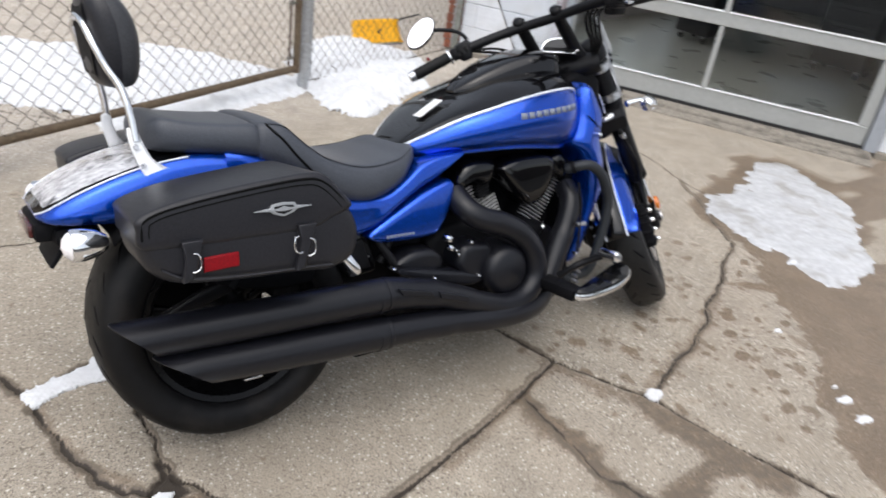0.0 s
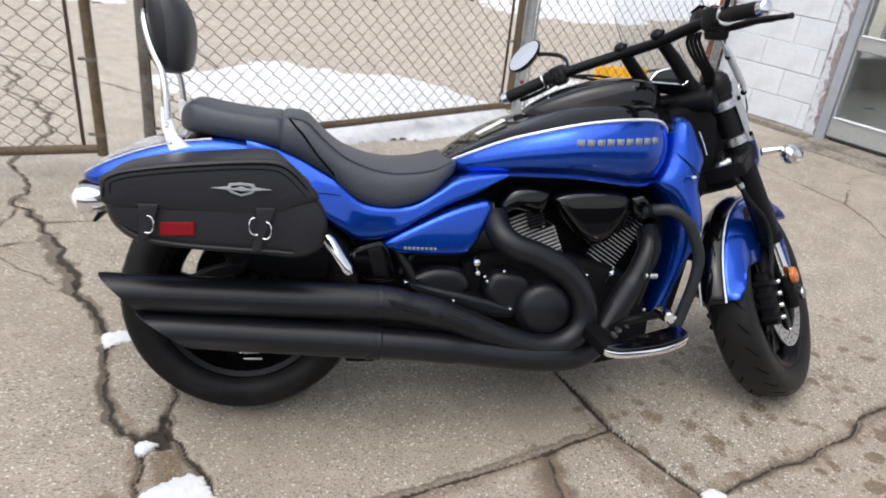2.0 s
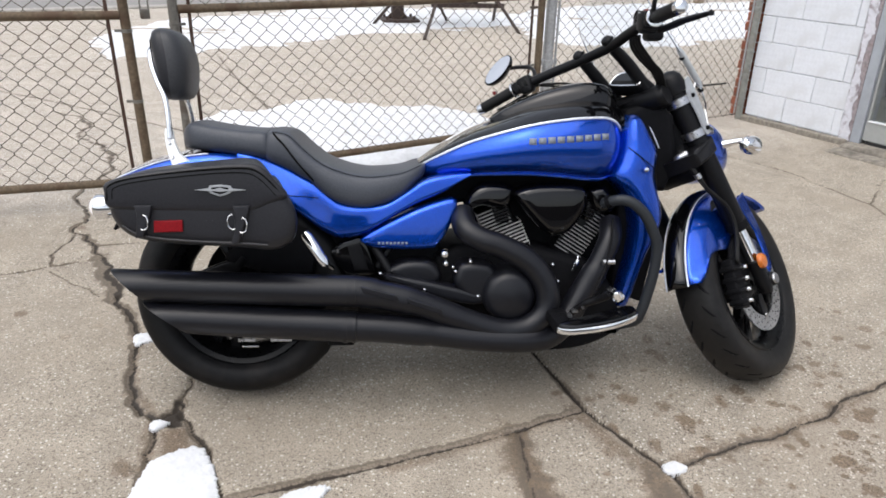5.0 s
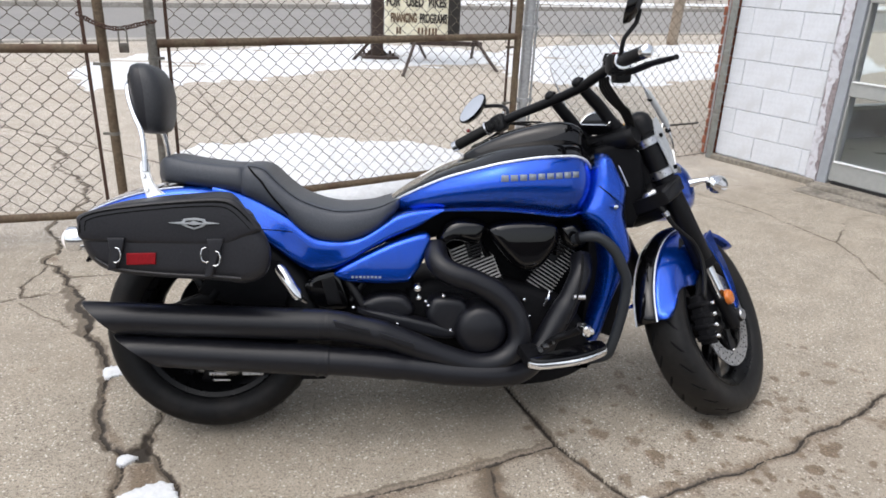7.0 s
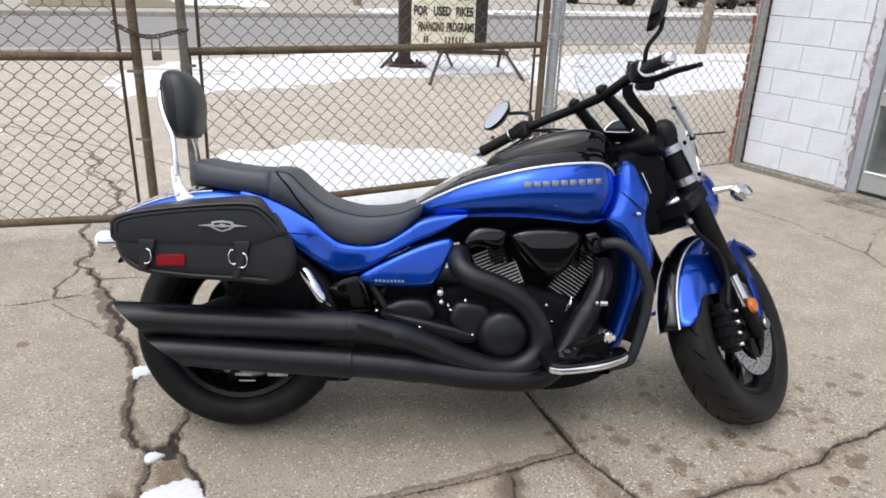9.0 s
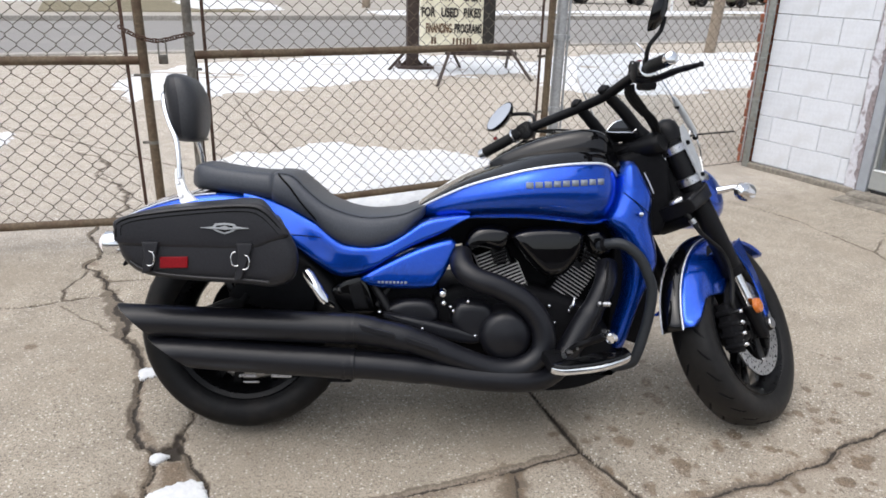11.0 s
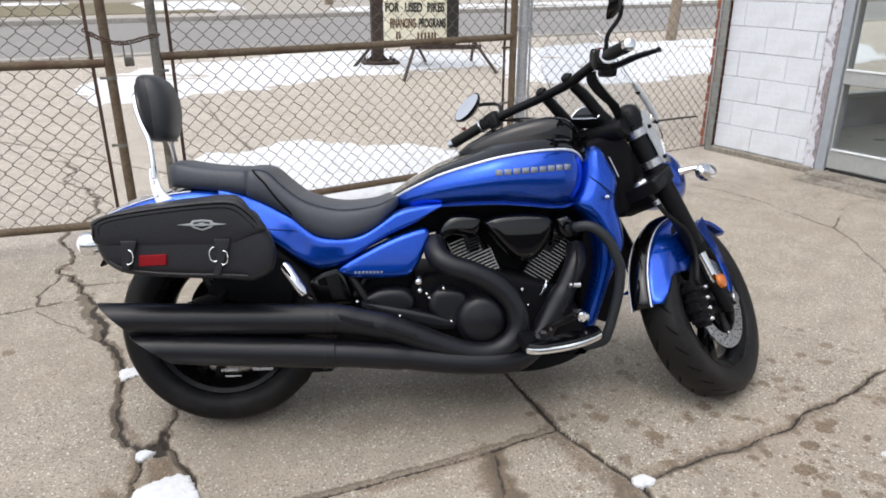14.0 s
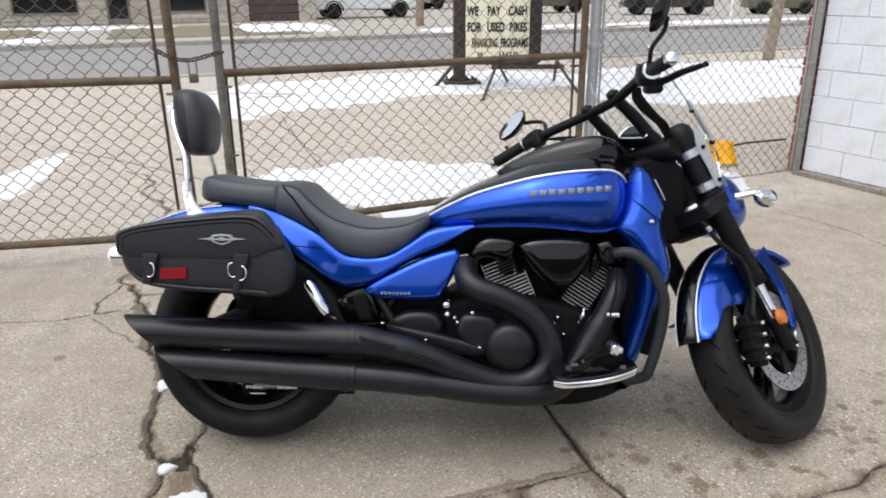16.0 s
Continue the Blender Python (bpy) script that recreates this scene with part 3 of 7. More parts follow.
strip("road", ASPHALT, -120, 140, 11.0, 18.0, -0.1, 0.006, "worn grey asphalt street with faint wheel tracks", bev=0)
strip("kerb_near", KERB, -120, 140, 10.75, 11.0, -0.1, 0.035, "low stained concrete kerb beside the street")
strip("kerb_far", KERB, -120, 140, 18.0, 18.25, -0.1, 0.13, "stained concrete kerb across the street")
strip("pavement_far", PAVING, -120, 140, 18.25, 60, -0.1, 0.12, "pale concrete pavement and forecourt across the street", bev=0)
strip("lawn", LAWN, -14, -3.2, 19.5, 25.5, 0.1, 0.15, "dormant brownish grass strip before the building", "stuff", category="grass")
strip("lawn", LAWN, -1.2, 4.2, 19.5, 25.5, 0.1, 0.15, "dormant brownish grass strip before the building", "stuff", category="grass")
strip("lawn", LAWN, 11.5, 40, 18.4, 20.2, 0.1, 0.15, "dormant grass verge along the far kerb", "stuff", category="grass")


# ---- snow ----
def snow(outline, height, label, seed, rough=0.03, z=0.0, m=None, mat=SNOW):
    """A crusted sheet with thin, broken edges over an outline in plan."""
    poly = [(q.x, q.y) for q in spline([(a, b, 0) for a, b in outline], 4, True)]
    pts = np.array(poly)
    lo, hi = pts.min(0) - 2.5 * rough, pts.max(0) + 2.5 * rough
    size = max(hi - lo)
    step = size / 150
    x, y = np.meshgrid(np.arange(lo[0], hi[0], step), np.arange(lo[1], hi[1], step))
    f = 2.2 / rough
    d = depth_in(poly, x, y) + rough * (0.5 * ragged(x, y, 0.16 * f, seed) + 0.45 * ragged(x, y, 0.5 * f, seed + 50) + 0.25 * ragged(x, y, 1.4 * f, seed + 90))
    if rough > 0.15 and m is None:
        d = np.minimum(d, 0.16 * (ragged(0.55 * x, 1.6 * y, 2.4, seed + 7) + 0.5 * ragged(0.6 * x, 1.7 * y, 7.0, seed + 8) + 1.05))
    soft = min(1.0, size / 1.2) ** 1.5
    lumps = 0.75 + 0.3 * soft * ragged(x, y, 9 / size, seed + 3) + soft * (0.2 * ragged(x, y, 40 / size, seed + 4) + 0.1 * ragged(x, y, 130 / size, seed + 5))
    h = height * (1 - np.exp(-np.maximum(d, 0) / (0.05 * size))) * np.maximum(lumps, 0.15) + 0.004
    h = np.where(d > 0, z + h, z - 0.006)
    gy, gx = np.gradient(d, step)
    pull = np.where(d < 0, np.minimum(-d / (gx * gx + gy * gy + 0.2), 1.5 * step), 0)
    x, y = x + gx * pull, y + gy * pull
    keep = d > -step * 1.5
    idx = np.arange(x.size).reshape(x.shape)
    quads = np.stack([idx[:-1, :-1], idx[:-1, 1:], idx[1:, 1:], idx[1:, :-1]], -1).reshape(-1, 4)
    quads = quads[keep.ravel()[quads].all(1) & (d.ravel()[quads] > 0).any(1)]
    used = np.unique(quads)
    slot = np.zeros(x.size, int)
    slot[used] = np.arange(len(used))
    v = np.stack([x.ravel()[used], y.ravel()[used], h.ravel()[used]], -1)
    g = Geo()
    g.add(v.tolist(), slot[quads].tolist(), m)
    return tagged(g.done("snow_patch", mat, None, label, angle=180), label, "snow", group="snow patches")


snow([(2.967, 0.688), (3.108, 0.67), (3.272, 0.723), (3.313, 0.682), (3.541, 0.881), (3.835, 0.969), (3.96, 0.873), (3.87, 0.656), (3.768, 0.348), (3.535, 0.15), (3.354, 0.012), (3.152, -0.17), (2.927, -0.253), (2.707, -0.252), (2.692, -0.111), (2.756, 0.08), (2.663, 0.152), (2.689, 0.318), (2.763, 0.518)], 0.014, "thin melting icy snow patch on damp concrete", 1, 0.04, mat=ICE)
snow([(1.6, 3.5), (2.15, 3.95), (2.65, 3.5), (2.4, 2.85), (1.95, 2.42), (1.6, 2.2), (1.42, 2.36), (1.42, 2.8)], 0.08, "white snow heap around the fence post", 2, 0.06)
snow([(-1.05, 3.25), (-0.75, 3.5), (-0.3, 3.9), (0.25, 3.75), (0.8, 3.72), (1.3, 3.2), (1.45, 2.8), (1.0, 2.45), (0.5, 2.27), (0.15, 2.2), (0.0, 2.5), (-0.4, 2.75)], 0.10, "long white snow bank below the gate", 3, 0.05)
snow([(-2.4, 5.85), (-1.3, 6.6), (0.4, 8.2), (1.9, 8.7), (2.3, 10.2), (0.3, 11.0), (-1.4, 10.2), (-2.9, 8.7), (-3.3, 7.0)], 0.05, "wide crusted snow field beside the street", 4, 0.25)
snow([(2.2, 7.7), (3.3, 7.1), (5.0, 8.1), (8.5, 9.8), (9.5, 13.6), (6.6, 12.9), (3.2, 11.6), (2.3, 10.2)], 0.06, "wide white snow field beside the street", 5, 0.2)
snow([(-2.66, 2.6), (-2.58, 2.76), (-2.62, 3.0), (-2.76, 3.53), (-2.9, 3.95), (-3.0, 4.12), (-3.09, 3.94), (-3.06, 3.5), (-3.07, 3.2), (-3.4, 2.95), (-3.4, 2.5)], 0.03, "thin white snow patch behind the gate", 6, 0.035)
snow([(-0.432, 0.25), (-0.362, 0.28), (-0.281, 0.317), (-0.225, 0.345), (-0.2, 0.24), (-0.298, 0.228), (-0.371, 0.203), (-0.408, 0.178), (-0.428, 0.19)], 0.009, "small strip of snow lying in a crack", 7, 0.012)
snow([(-0.218, -0.283), (-0.211, -0.253), (-0.169, -0.256), (-0.177, -0.283), (-0.195, -0.3)], 0.008, "small snow scrap beside the cracks", 8, 0.005)
snow([(-0.178, -0.566), (-0.165, -0.447), (-0.133, -0.405), (-0.069, -0.37), (-0.019, -0.397), (0.02, -0.471), (0.055, -0.566), (0.06, -0.66), (-0.04, -0.76), (-0.15, -0.7)], 0.01, "white snow scrap between two cracks", 9, 0.008)
snow([(0.22, -0.575), (0.25, -0.55), (0.31, -0.535), (0.345, -0.535), (0.33, -0.57), (0.30, -0.61), (0.23, -0.61)], 0.012, "small flat snow scrap on the concrete", 11, 0.008)
for k, (x, y, r) in enumerate(((1.94, -0.76, 0.03), (1.9, -0.85, 0.035), (2.09, -0.38, 0.016), (2.7, -0.02, 0.03), (1.97, -0.7, 0.012))):
    snow([(x - r, y), (x - 0.3 * r, y + 0.5 * r), (x + r, y + 0.3 * r), (x + 0.8 * r, y - 0.4 * r), (x, y - 0.6 * r)], 0.01, "small melting snow scrap on wet concrete", 60 + k, 0.3 * r)
snow([(1.265, -0.465), (1.28, -0.445), (1.325, -0.45), (1.33, -0.475), (1.285, -0.495)], 0.013, "small snow scrap where the joints meet", 10, 0.008)
for k, (a0, a1, b0, b1) in enumerate([(7.8, 13.5, 18.3, 20.0), (14, 30, 18.3, 20.4), (30, 44, 18.4, 20.6), (-3.5, 0.4, 24.4, 25.6), (2.6, 5.2, 20.5, 25.0), (-11, -3, 25.2, 26.2), (-4.4, -2.8, 18.4, 19.6)]):
    snow([(a0, b0), ((a0 + a1) / 2, b0 + 0.1), (a1, b0 + 0.1), (a1 + 0.3, b1), ((a0 + a1) / 2, b1 + 0.2), (a0, b1)], 0.07, "long white snow streak across the street", 20 + k, 0.12, 0.13, STREET)


# ---- chain-link fence ----
def weave(g, x0, x1, z0, z1, y=0.0, step=0.0415, seed=5):
    """Zigzag wires, each hooked into the next."""
    rnd = random.Random(seed)
    n, rows = int((x1 - x0) / step), int((z1 - z0) / step)
    for i in range(n):
        x = x0 + (i + 0.5) * (x1 - x0) / n
        pts = []
        for k in range(rows + 1):
            side = 1 if (i + k) % 2 else -1
            z = z0 + (z1 - z0) * k / rows
            bend = rnd.uniform(-0.0025, 0.0025)
            for dz in (-0.0045, 0.0045):
                pts.append((x + side * (step * 0.5 + 0.0012) + bend, y + side * 0.0028, min(max(z + dz, z0), z1)))
        g.tube(pts, 0.0019, 4)
    return g


def band(parent, x, z, r=0.03, mat=RUSTY_GALV):
    Geo().lathe([(r, -0.008), (r + 0.003, -0.007), (r + 0.003, 0.007), (r, 0.008)], 14, shift(x, 0, z) @ Matrix.Rotation(radians(90), 4, "X")).box(x + r - 0.003, x + r + 0.03, -0.003, 0.003, z - 0.007, z + 0.007, 0.002).done("band", mat, parent, "dull clamp band")


def gate(p, q, length, name, label, low, mid, rod, post_mat, lean=(0.0, 0.0)):
    """lean: how far the free end stands off at the ground, and how much of it is lost for each metre up."""
    ob = thing(name, label, "gate", along(p, q), group="double gate")
    top = 1.86
    for x, mat in ((0.0, post_mat), (length, RUST)):
        off = [-(lean[0] - lean[1] * z) if x < 1 else 0.0 for z in (low - 0.03, top)]
        Geo().tube([(x + off[0], 0, low - 0.03), (x + off[1], 0, top)], 0.023, 14).lathe([(0.0, 0.012), (0.02, 0.006), (0.024, -0.004)], 14, shift(x + off[1], 0, top) @ Matrix.Rotation(radians(90), 4, "X")).done("frame_post", mat, ob)
    for z, r in ((low, 0.021), (mid, 0.021), (top - 0.03, 0.021)):
        Geo().tube([(0.02 - lean[0] + lean[1] * z, 0, z), (length / 2, 0, z - 0.006), (length - 0.02, 0, z - 0.004)], r, 12).done("rail", RUST, ob, "rusty brown rail")
    for x in (0.075, length - 0.07):
        slant = Matrix.Identity(4)
        if x < 1:
            slant[0][2], slant[0][3] = lean[1], -lean[0]
        Geo().box(x - 0.008, x + 0.008, -0.004, 0.004, low + 0.02, top - 0.05, 0.002, m=slant).done("tension_bar", RUST_DARK, ob, "rusty flat tension bar")
        for z in (low + 0.07, 0.55, mid - 0.07, 1.35):
            band(ob, x - 0.075 - lean[0] + lean[1] * z if x < 1 else x, z, 0.023 if x < 1 else 0.016)
    weave(Geo(), 0.07, length - 0.065, low + 0.005, top - 0.04, -0.012).done("chain_link_mesh", WIRE, ob, "rusty diamond wire mesh", smooth=False)
    if rod:
        Geo().tube([(0.03, 0.03, 0.0), (0.03, 0.03, 0.95), (0.06, 0.03, 0.97)], 0.009, 8).done("drop_rod", RUST_DARK, ob, "rusty drop rod")
    return ob


GATE_R = gate((-0.60, 1.62), (1.34, 2.725), 2.232, "gate", "right gate leaf of rusty pipe and chain-link", 0.15, 0.975, True, RUSTY_GALV)
GATE_L = gate((-0.82, 1.54), (-1.8, 1.30), 2.7, "gate", "left gate leaf of rusty pipe and chain-link", 0.14, 0.953, False, RUST, (0.030, 0.014))
tagged(GATE_R, "gate leaf with a drop rod, hung on the grey post")
tagged(GATE_L, "gate leaf of rusty brown pipe, chained shut")

post = thing("fence_post", "round galvanised steel fence post with hinge bands", "fence post", pose(1.405, 2.765, 0, 0, 0.4, 28))
Geo().tube([(0, 0, -0.02), (0, 0, 1.95)], 0.034, 20).done("post", GALV, post)
Geo().lathe([(0.0, 0.03), (0.025, 0.022), (0.038, 0.0), (0.038, -0.02)], 18, shift(0, 0, 1.95) @ Matrix.Rotation(radians(90), 4, "X")).done("cap", GALV, post)
for z in (0.28, 0.56, 1.02, 1.6):
    Geo().lathe([(0.035, -0.018), (0.041, -0.016), (0.041, 0.016), (0.035, 0.018)], 18, shift(0, 0, z) @ Matrix.Rotation(radians(90), 4, "X")).box(-0.085, -0.03, -0.012, 0.012, z - 0.014, z + 0.014, 0.004).box(0.03, 0.075, -0.006, 0.006, z - 0.014, z + 0.014, 0.003).tube([(0.06, -0.02, z), (0.06, 0.025, z)], 0.007, 6).done("hinge_band", GALV, post, "bolted hinge band")

side = thing("chain_link_fence", "fixed chain-link fence panel between post and wall", "fence", along((1.44, 2.78), (3.07, 3.575)))
weave(Geo(), 0.0, 1.81, 0.03, 1.86).done("chain_link_mesh", WIRE, side, "grey diamond wire mesh", smooth=False)
Geo().tube([(0, 0, 1.87), (1.81, 0, 1.87)], 0.021, 12).done("top_rail", GALV, side)
Geo().tube([(0, 0, 0.045), (0.9, 0.004, 0.03), (1.81, 0, 0.045)], 0.003, 6).done("tension_wire", WIRE, side)
for x in (0.025, 1.79):
    Geo().box(x - 0.007, x + 0.007, -0.004, 0.004, 0.05, 1.85, 0.002).done("tension_bar", GALV, side)

chain = thing("padlock_chain", "rusty steel chain looped round both gate posts with padlock", "chain", pose(0, 0, 0))
hang = spline([(-0.9, 1.545, 1.11), (-0.84, 1.5, 1.085), (-0.76, 1.50, 1.055), (-0.7, 1.53, 1.05), (-0.64, 1.575, 1.065), (-0.575, 1.61, 1.08)], 6)
d = 0
for i in range(0, len(hang) - 1, 2):
    a, b = hang[i], hang[min(i + 2, len(hang) - 1)]
    e = between(a, b)
    k = (b - a).length
    oval = [(math.cos(6.283 * j / 12) * 0.011, k / 2 + math.sin(6.283 * j / 12) * (k / 2 + 0.008), 0) for j in range(12)]
    Geo().tube(oval, 0.0035, 6, e @ Matrix.Rotation(radians(90 * (i // 2 % 2) + 30), 4, "Y"), loop=True).done("link", RUST_DARK, chain)
Geo().box(-0.022, 0.022, -0.01, 0.01, -0.045, 0.0, 0.005).done("padlock_body", RUSTY_GALV, chain, "small dull padlock", m=pose(-0.7, 1.525, 0.985, 0, 0, 25))
Geo().tube([(-0.018, 0, -0.01), (-0.018, 0, 0.05), (-0.01, 0, 0.066), (0.01, 0, 0.066), (0.018, 0, 0.05), (0.018, 0, -0.01)], 0.004, 8).done("shackle", RUSTY_GALV, chain, m=pose(-0.7, 1.525, 0.985, 0, 0, 25))

# ---- shop wall and door ----
WALL = along((3.138, 3.575), (3.587, 2.877)) @ Matrix.Scale(0.981, 4)     # x along the wall, y into the building
core = tagged(Geo().box(0.02, 0.78, 0.012, 0.2, 0.0, 3.2, m=WALL).box(3.32, 9.0, 0.012, 0.2, 0.0, 3.2, m=WALL).box(0.83, 3.32, 0.012, 0.2, 2.35, 3.2, m=WALL).done("wall_shop", MORTAR, None, "", False), "white painted concrete block wall of the shop", "wall", kind="structure")
Geo().box(-0.02, 0.86, -0.035, 0.01, -0.03, 0.045, 0.012, m=WALL).box(3.32, 9.0, -0.03, 0.01, -0.03, 0.05, 0.012, m=WALL).done("footing", FOOTING, core, "stained grey footing", False)
tagged(Geo().box(0.86, 3.3, -0.13, 0.3, -0.05, 0.035, 0.02, m=WALL).box(0.86, 3.3, -0.30, -0.135, -0.05, 0.014, 0.01, m=WALL).done("door_sill", FOOTING, None, "", False), "worn grey concrete sill before the door", "sill", kind="structure")
jamb = tagged(Geo().box(0.866, 0.935, -0.006, 0.16, 0.03, 2.36, 0.006, m=WALL).box(3.24, 3.33, -0.012, 0.16, 0.03, 2.36, 0.006, m=WALL).box(0.866, 3.33, -0.012, 0.16, 2.36, 2.46, 0.006, m=WALL).done("door_jamb", JAMB_GREY, None, "", False), "grey steel door jamb with rust and peeling paint", "door frame", kind="structure")
# ragged strip of peeling paint where the jamb meets the blocks
edge = random.Random(12)
rows, left, right = [], 0.0, 0.0
for i in range(196):
    left = min(max(left + edge.uniform(-0.005, 0.005), 0.0), 0.016)
    right = min(max(right + edge.uniform(-0.009, 0.009), 0.0), 0.04)
    z, y = 0.033 + 0.0119 * i, -0.013 - edge.uniform(0, 0.002)
    rows.append([(0.782 + left, y, z), (0.8635 - right, y, z), (0.8635 - right, 0.04, z), (0.782 + left, 0.04, z)])
Geo().rings(rows, m=WALL).done("peeling_paint", JAMB, jamb, "ragged strip of peeling pale paint", False)
Geo().box(0.784, 0.866, -0.008, 0.06, 0.03, 2.36, m=WALL).done("rusty_edge", EDGE_RUST, jamb, "rusty steel edge", False)
door = thing("door_1", "glazed aluminium overhead shop door, closed", "door", WALL @ shift(0, -0.045, 0), kind="structure")
RAILS = [0.055, 0.66, 1.28, 1.9]
for z in RAILS:
    Geo().box(0.937, 3.23, 0.06, 0.115, z, z + (0.14 if z < 0.1 else 0.1), 0.008).done("door_rail", DOOR_WHITE, door, "", False)
for a, b in ((0.937, 0.955), (2.03, 2.068), (3.15, 3.23)):
    for lo, hi in ((0.195, 0.66), (0.76, 1.28), (1.38, 1.9)):
        Geo().box(a, b, 0.065, 0.11, lo, hi, 0.006).done("door_stile", DOOR_WHITE, door, "", False)
for a, b in ((0.955, 2.03), (2.068, 3.15)):
    for lo, hi in ((0.195, 0.66), (0.76, 1.28), (1.38, 1.9)):
        Geo().box(a, b, 0.085, 0.09, lo, hi).done("pane", GLASS, door, "large clear glass pane", False).visible_shadow = False
# beads in a pale material, which paints the sky-lit top edge of each rail
for a, b in ((0.955, 2.03), (2.068, 3.15)):
    for z in (0.195, 0.76, 1.38):
        Geo().box(a, b, 0.05, 0.084, z - 0.004, z + 0.006, 0.002).done("lit_edge_bead", POLISHED, door, "glazing bead with the rail's lit edge painted pale", False)
Geo().box(0.97, 3.23, 0.055, 0.12, 0.034, 0.055).done("door_seal", SEAL, door, "black rubber seal", False)
tagged(Geo().box(-0.08, 9.0, 0.32, 8.0, 0.0, 0.03, m=WALL).done("floor", SHOP_FLOOR, None, "", False), "dim polished concrete floor inside the shop", "floor", kind="structure")
tagged(Geo().box(1.4, 9.0, 8.0, 8.2, 0.03, 3.2, m=WALL).box(8.8, 9.0, 0.2, 8.0, 0.03, 3.2, m=WALL).done("wall_room", SHOP_WALL, None, "", False), "plain grey walls inside the shop", "wall", kind="structure")
tagged(Geo().box(-0.3, 9.0, 0.0, 8.2, 3.2, 3.4, m=WALL).done("ceiling", SHOP_WALL, None, "", False), "plain dark ceiling inside the shop", "ceiling", kind="structure")
# side wall of the shop, glazed above a low base
SIDE = WALL @ pose(0.5, 3.05, 0, 0, 0, 77.43)
tagged(Geo().box(-2.5, 5.1, 0.0, 0.06, 0.03, 0.3, m=SIDE).box(-2.5, 2.6, 0.0, 0.06, 2.5, 3.2, m=SIDE).box(2.6, 5.1, 0.0, 0.06, 0.302, 3.2, m=SIDE).done("wall_side", SHOP_WALL, None, "", False), "low dark wall below the side windows", "wall", kind="structure")
side = thing("window_1", "row of tall shop windows above a low wall", "window", SIDE, kind="structure")
Geo().box(-2.5, 2.6, -0.03, 0.07, 0.302, 0.335, 0.005).done("window_sill", DOOR_WHITE, side, "", False)
posts = (-2.46, -0.82, -0.64, 0.42, 0.594, 1.67, 1.95, 2.57)
for x in posts:
    Geo().box(x - 0.025, x + 0.025, 0.005, 0.06, 0.337, 2.498, 0.004).done("window_post", GALV, side, "grey window post", False)
for a, b in ((-2.46, -0.82), (-0.64, 0.42), (0.594, 1.67), (1.95, 2.57)):
    Geo().box(a + 0.026, b - 0.026, 0.03, 0.035, 0.337, 2.498).done("pane", GLASS, side, "large clear glass pane", False).visible_shadow = False


def tool_cart(x, y, w, d, h, turn, label):
    """A dark cart with drawers on castors."""
    ob = thing("tool_cart", label, "cart", WALL @ pose(x, y, 0.03, 0, 0, turn), group="carts inside the shop")
    Geo().box(-w / 2, w / 2, -d / 2, d / 2, 0.085, h, 0.012).done("body", CART, ob)
    Geo().box(-w / 2 - 0.015, w / 2 + 0.015, -d / 2 - 0.015, d / 2 + 0.015, h + 0.002, h + 0.03, 0.008).done("top", CART, ob)
    n = max(2, int(h / 0.2))
    for i in range(n):
        z0 = 0.15 + (h - 0.17) * i / n
        z1 = 0.15 + (h - 0.17) * (i + 1) / n - 0.012
        drawer = Geo().box(-w / 2 + 0.015, w / 2 - 0.015, -d / 2 - 0.012, -d / 2 - 0.002, z0, z1, 0.004).done("drawer", CART, ob)
        Geo().box(-w / 3, w / 3, -d / 2 - 0.026, -d / 2 - 0.014, z1 - 0.035, z1 - 0.02, 0.003).done("handle", SATIN_BLACK, drawer)
    for sx in (-1, 1):
        for sy in (-1, 1):
            Geo().lathe([(0.0, -0.016), (0.032, -0.016), (0.038, 0.0), (0.032, 0.016), (0.0, 0.016)], 16, shift(sx * (w / 2 - 0.06), sy * (d / 2 - 0.05), 0.038)).done("castor", RUBBER, ob)
            Geo().box(sx * (w / 2 - 0.06) - 0.02, sx * (w / 2 - 0.06) + 0.02, sy * (d / 2 - 0.05) - 0.02, sy * (d / 2 - 0.05) + 0.02, 0.06, 0.087).done("castor_fork", STEEL, ob)


tool_cart(1.62, 3.1, 0.42, 0.36, 0.75, -28, "small dark tool cart on the shop floor")
tool_cart(3.12, 3.0, 0.55, 0.42, 0.9, -20, "large dark tool cart standing inside the shop")
corner = thing("corner_post", "grey-green steel angle post fixed to the wall corner", "fence post", WALL)
Geo().box(-0.06, -0.002, -0.035, -0.022, 0.0, 2.1, 0.003).box(-0.06, -0.048, -0.022, 0.05, 0.0, 2.1, 0.003).done("angle", POST_GREY, corner)
for z in (0.35, 0.85, 1.35):
    Geo().box(-0.075, -0.002, -0.042, -0.03, z - 0.015, z + 0.015, 0.003).done("strap", POST_GREY, corner)
rng = random.Random(4)
pier = thing("brick_pier", "narrow red brick pier at the shop corner", "brick pier", WALL)
Geo().box(-0.13, 0.02, 0.062, 0.29, 0.0, 3.2).done("mortar", MORTAR, pier, "", False)
brick = Geo().box(-0.165, 0.04, 0.055, 0.3, 0, 0.067, 0.004, seg=1).done("brick", BRICK, pier, "", False)
for i in range(43):
    ob = brick if i == 0 else new("brick", brick.data)
    ob.parent = pier
    ob.location = (rng.uniform(-0.006, 0.006) - (0.012 if i % 2 else 0), rng.uniform(-0.004, 0.004), 0.01 + i * 0.0735)

# Unseen wall added behind the camera to darken reflections in paint and chrome.
tagged(Geo().box(-16, 14, -8.3, -8.0, -0.1, 1.25).done("unseen_wall_behind", UNSEEN_WALL, None, "", False), "unseen dark wall added to darken reflections", "wall", kind="structure")

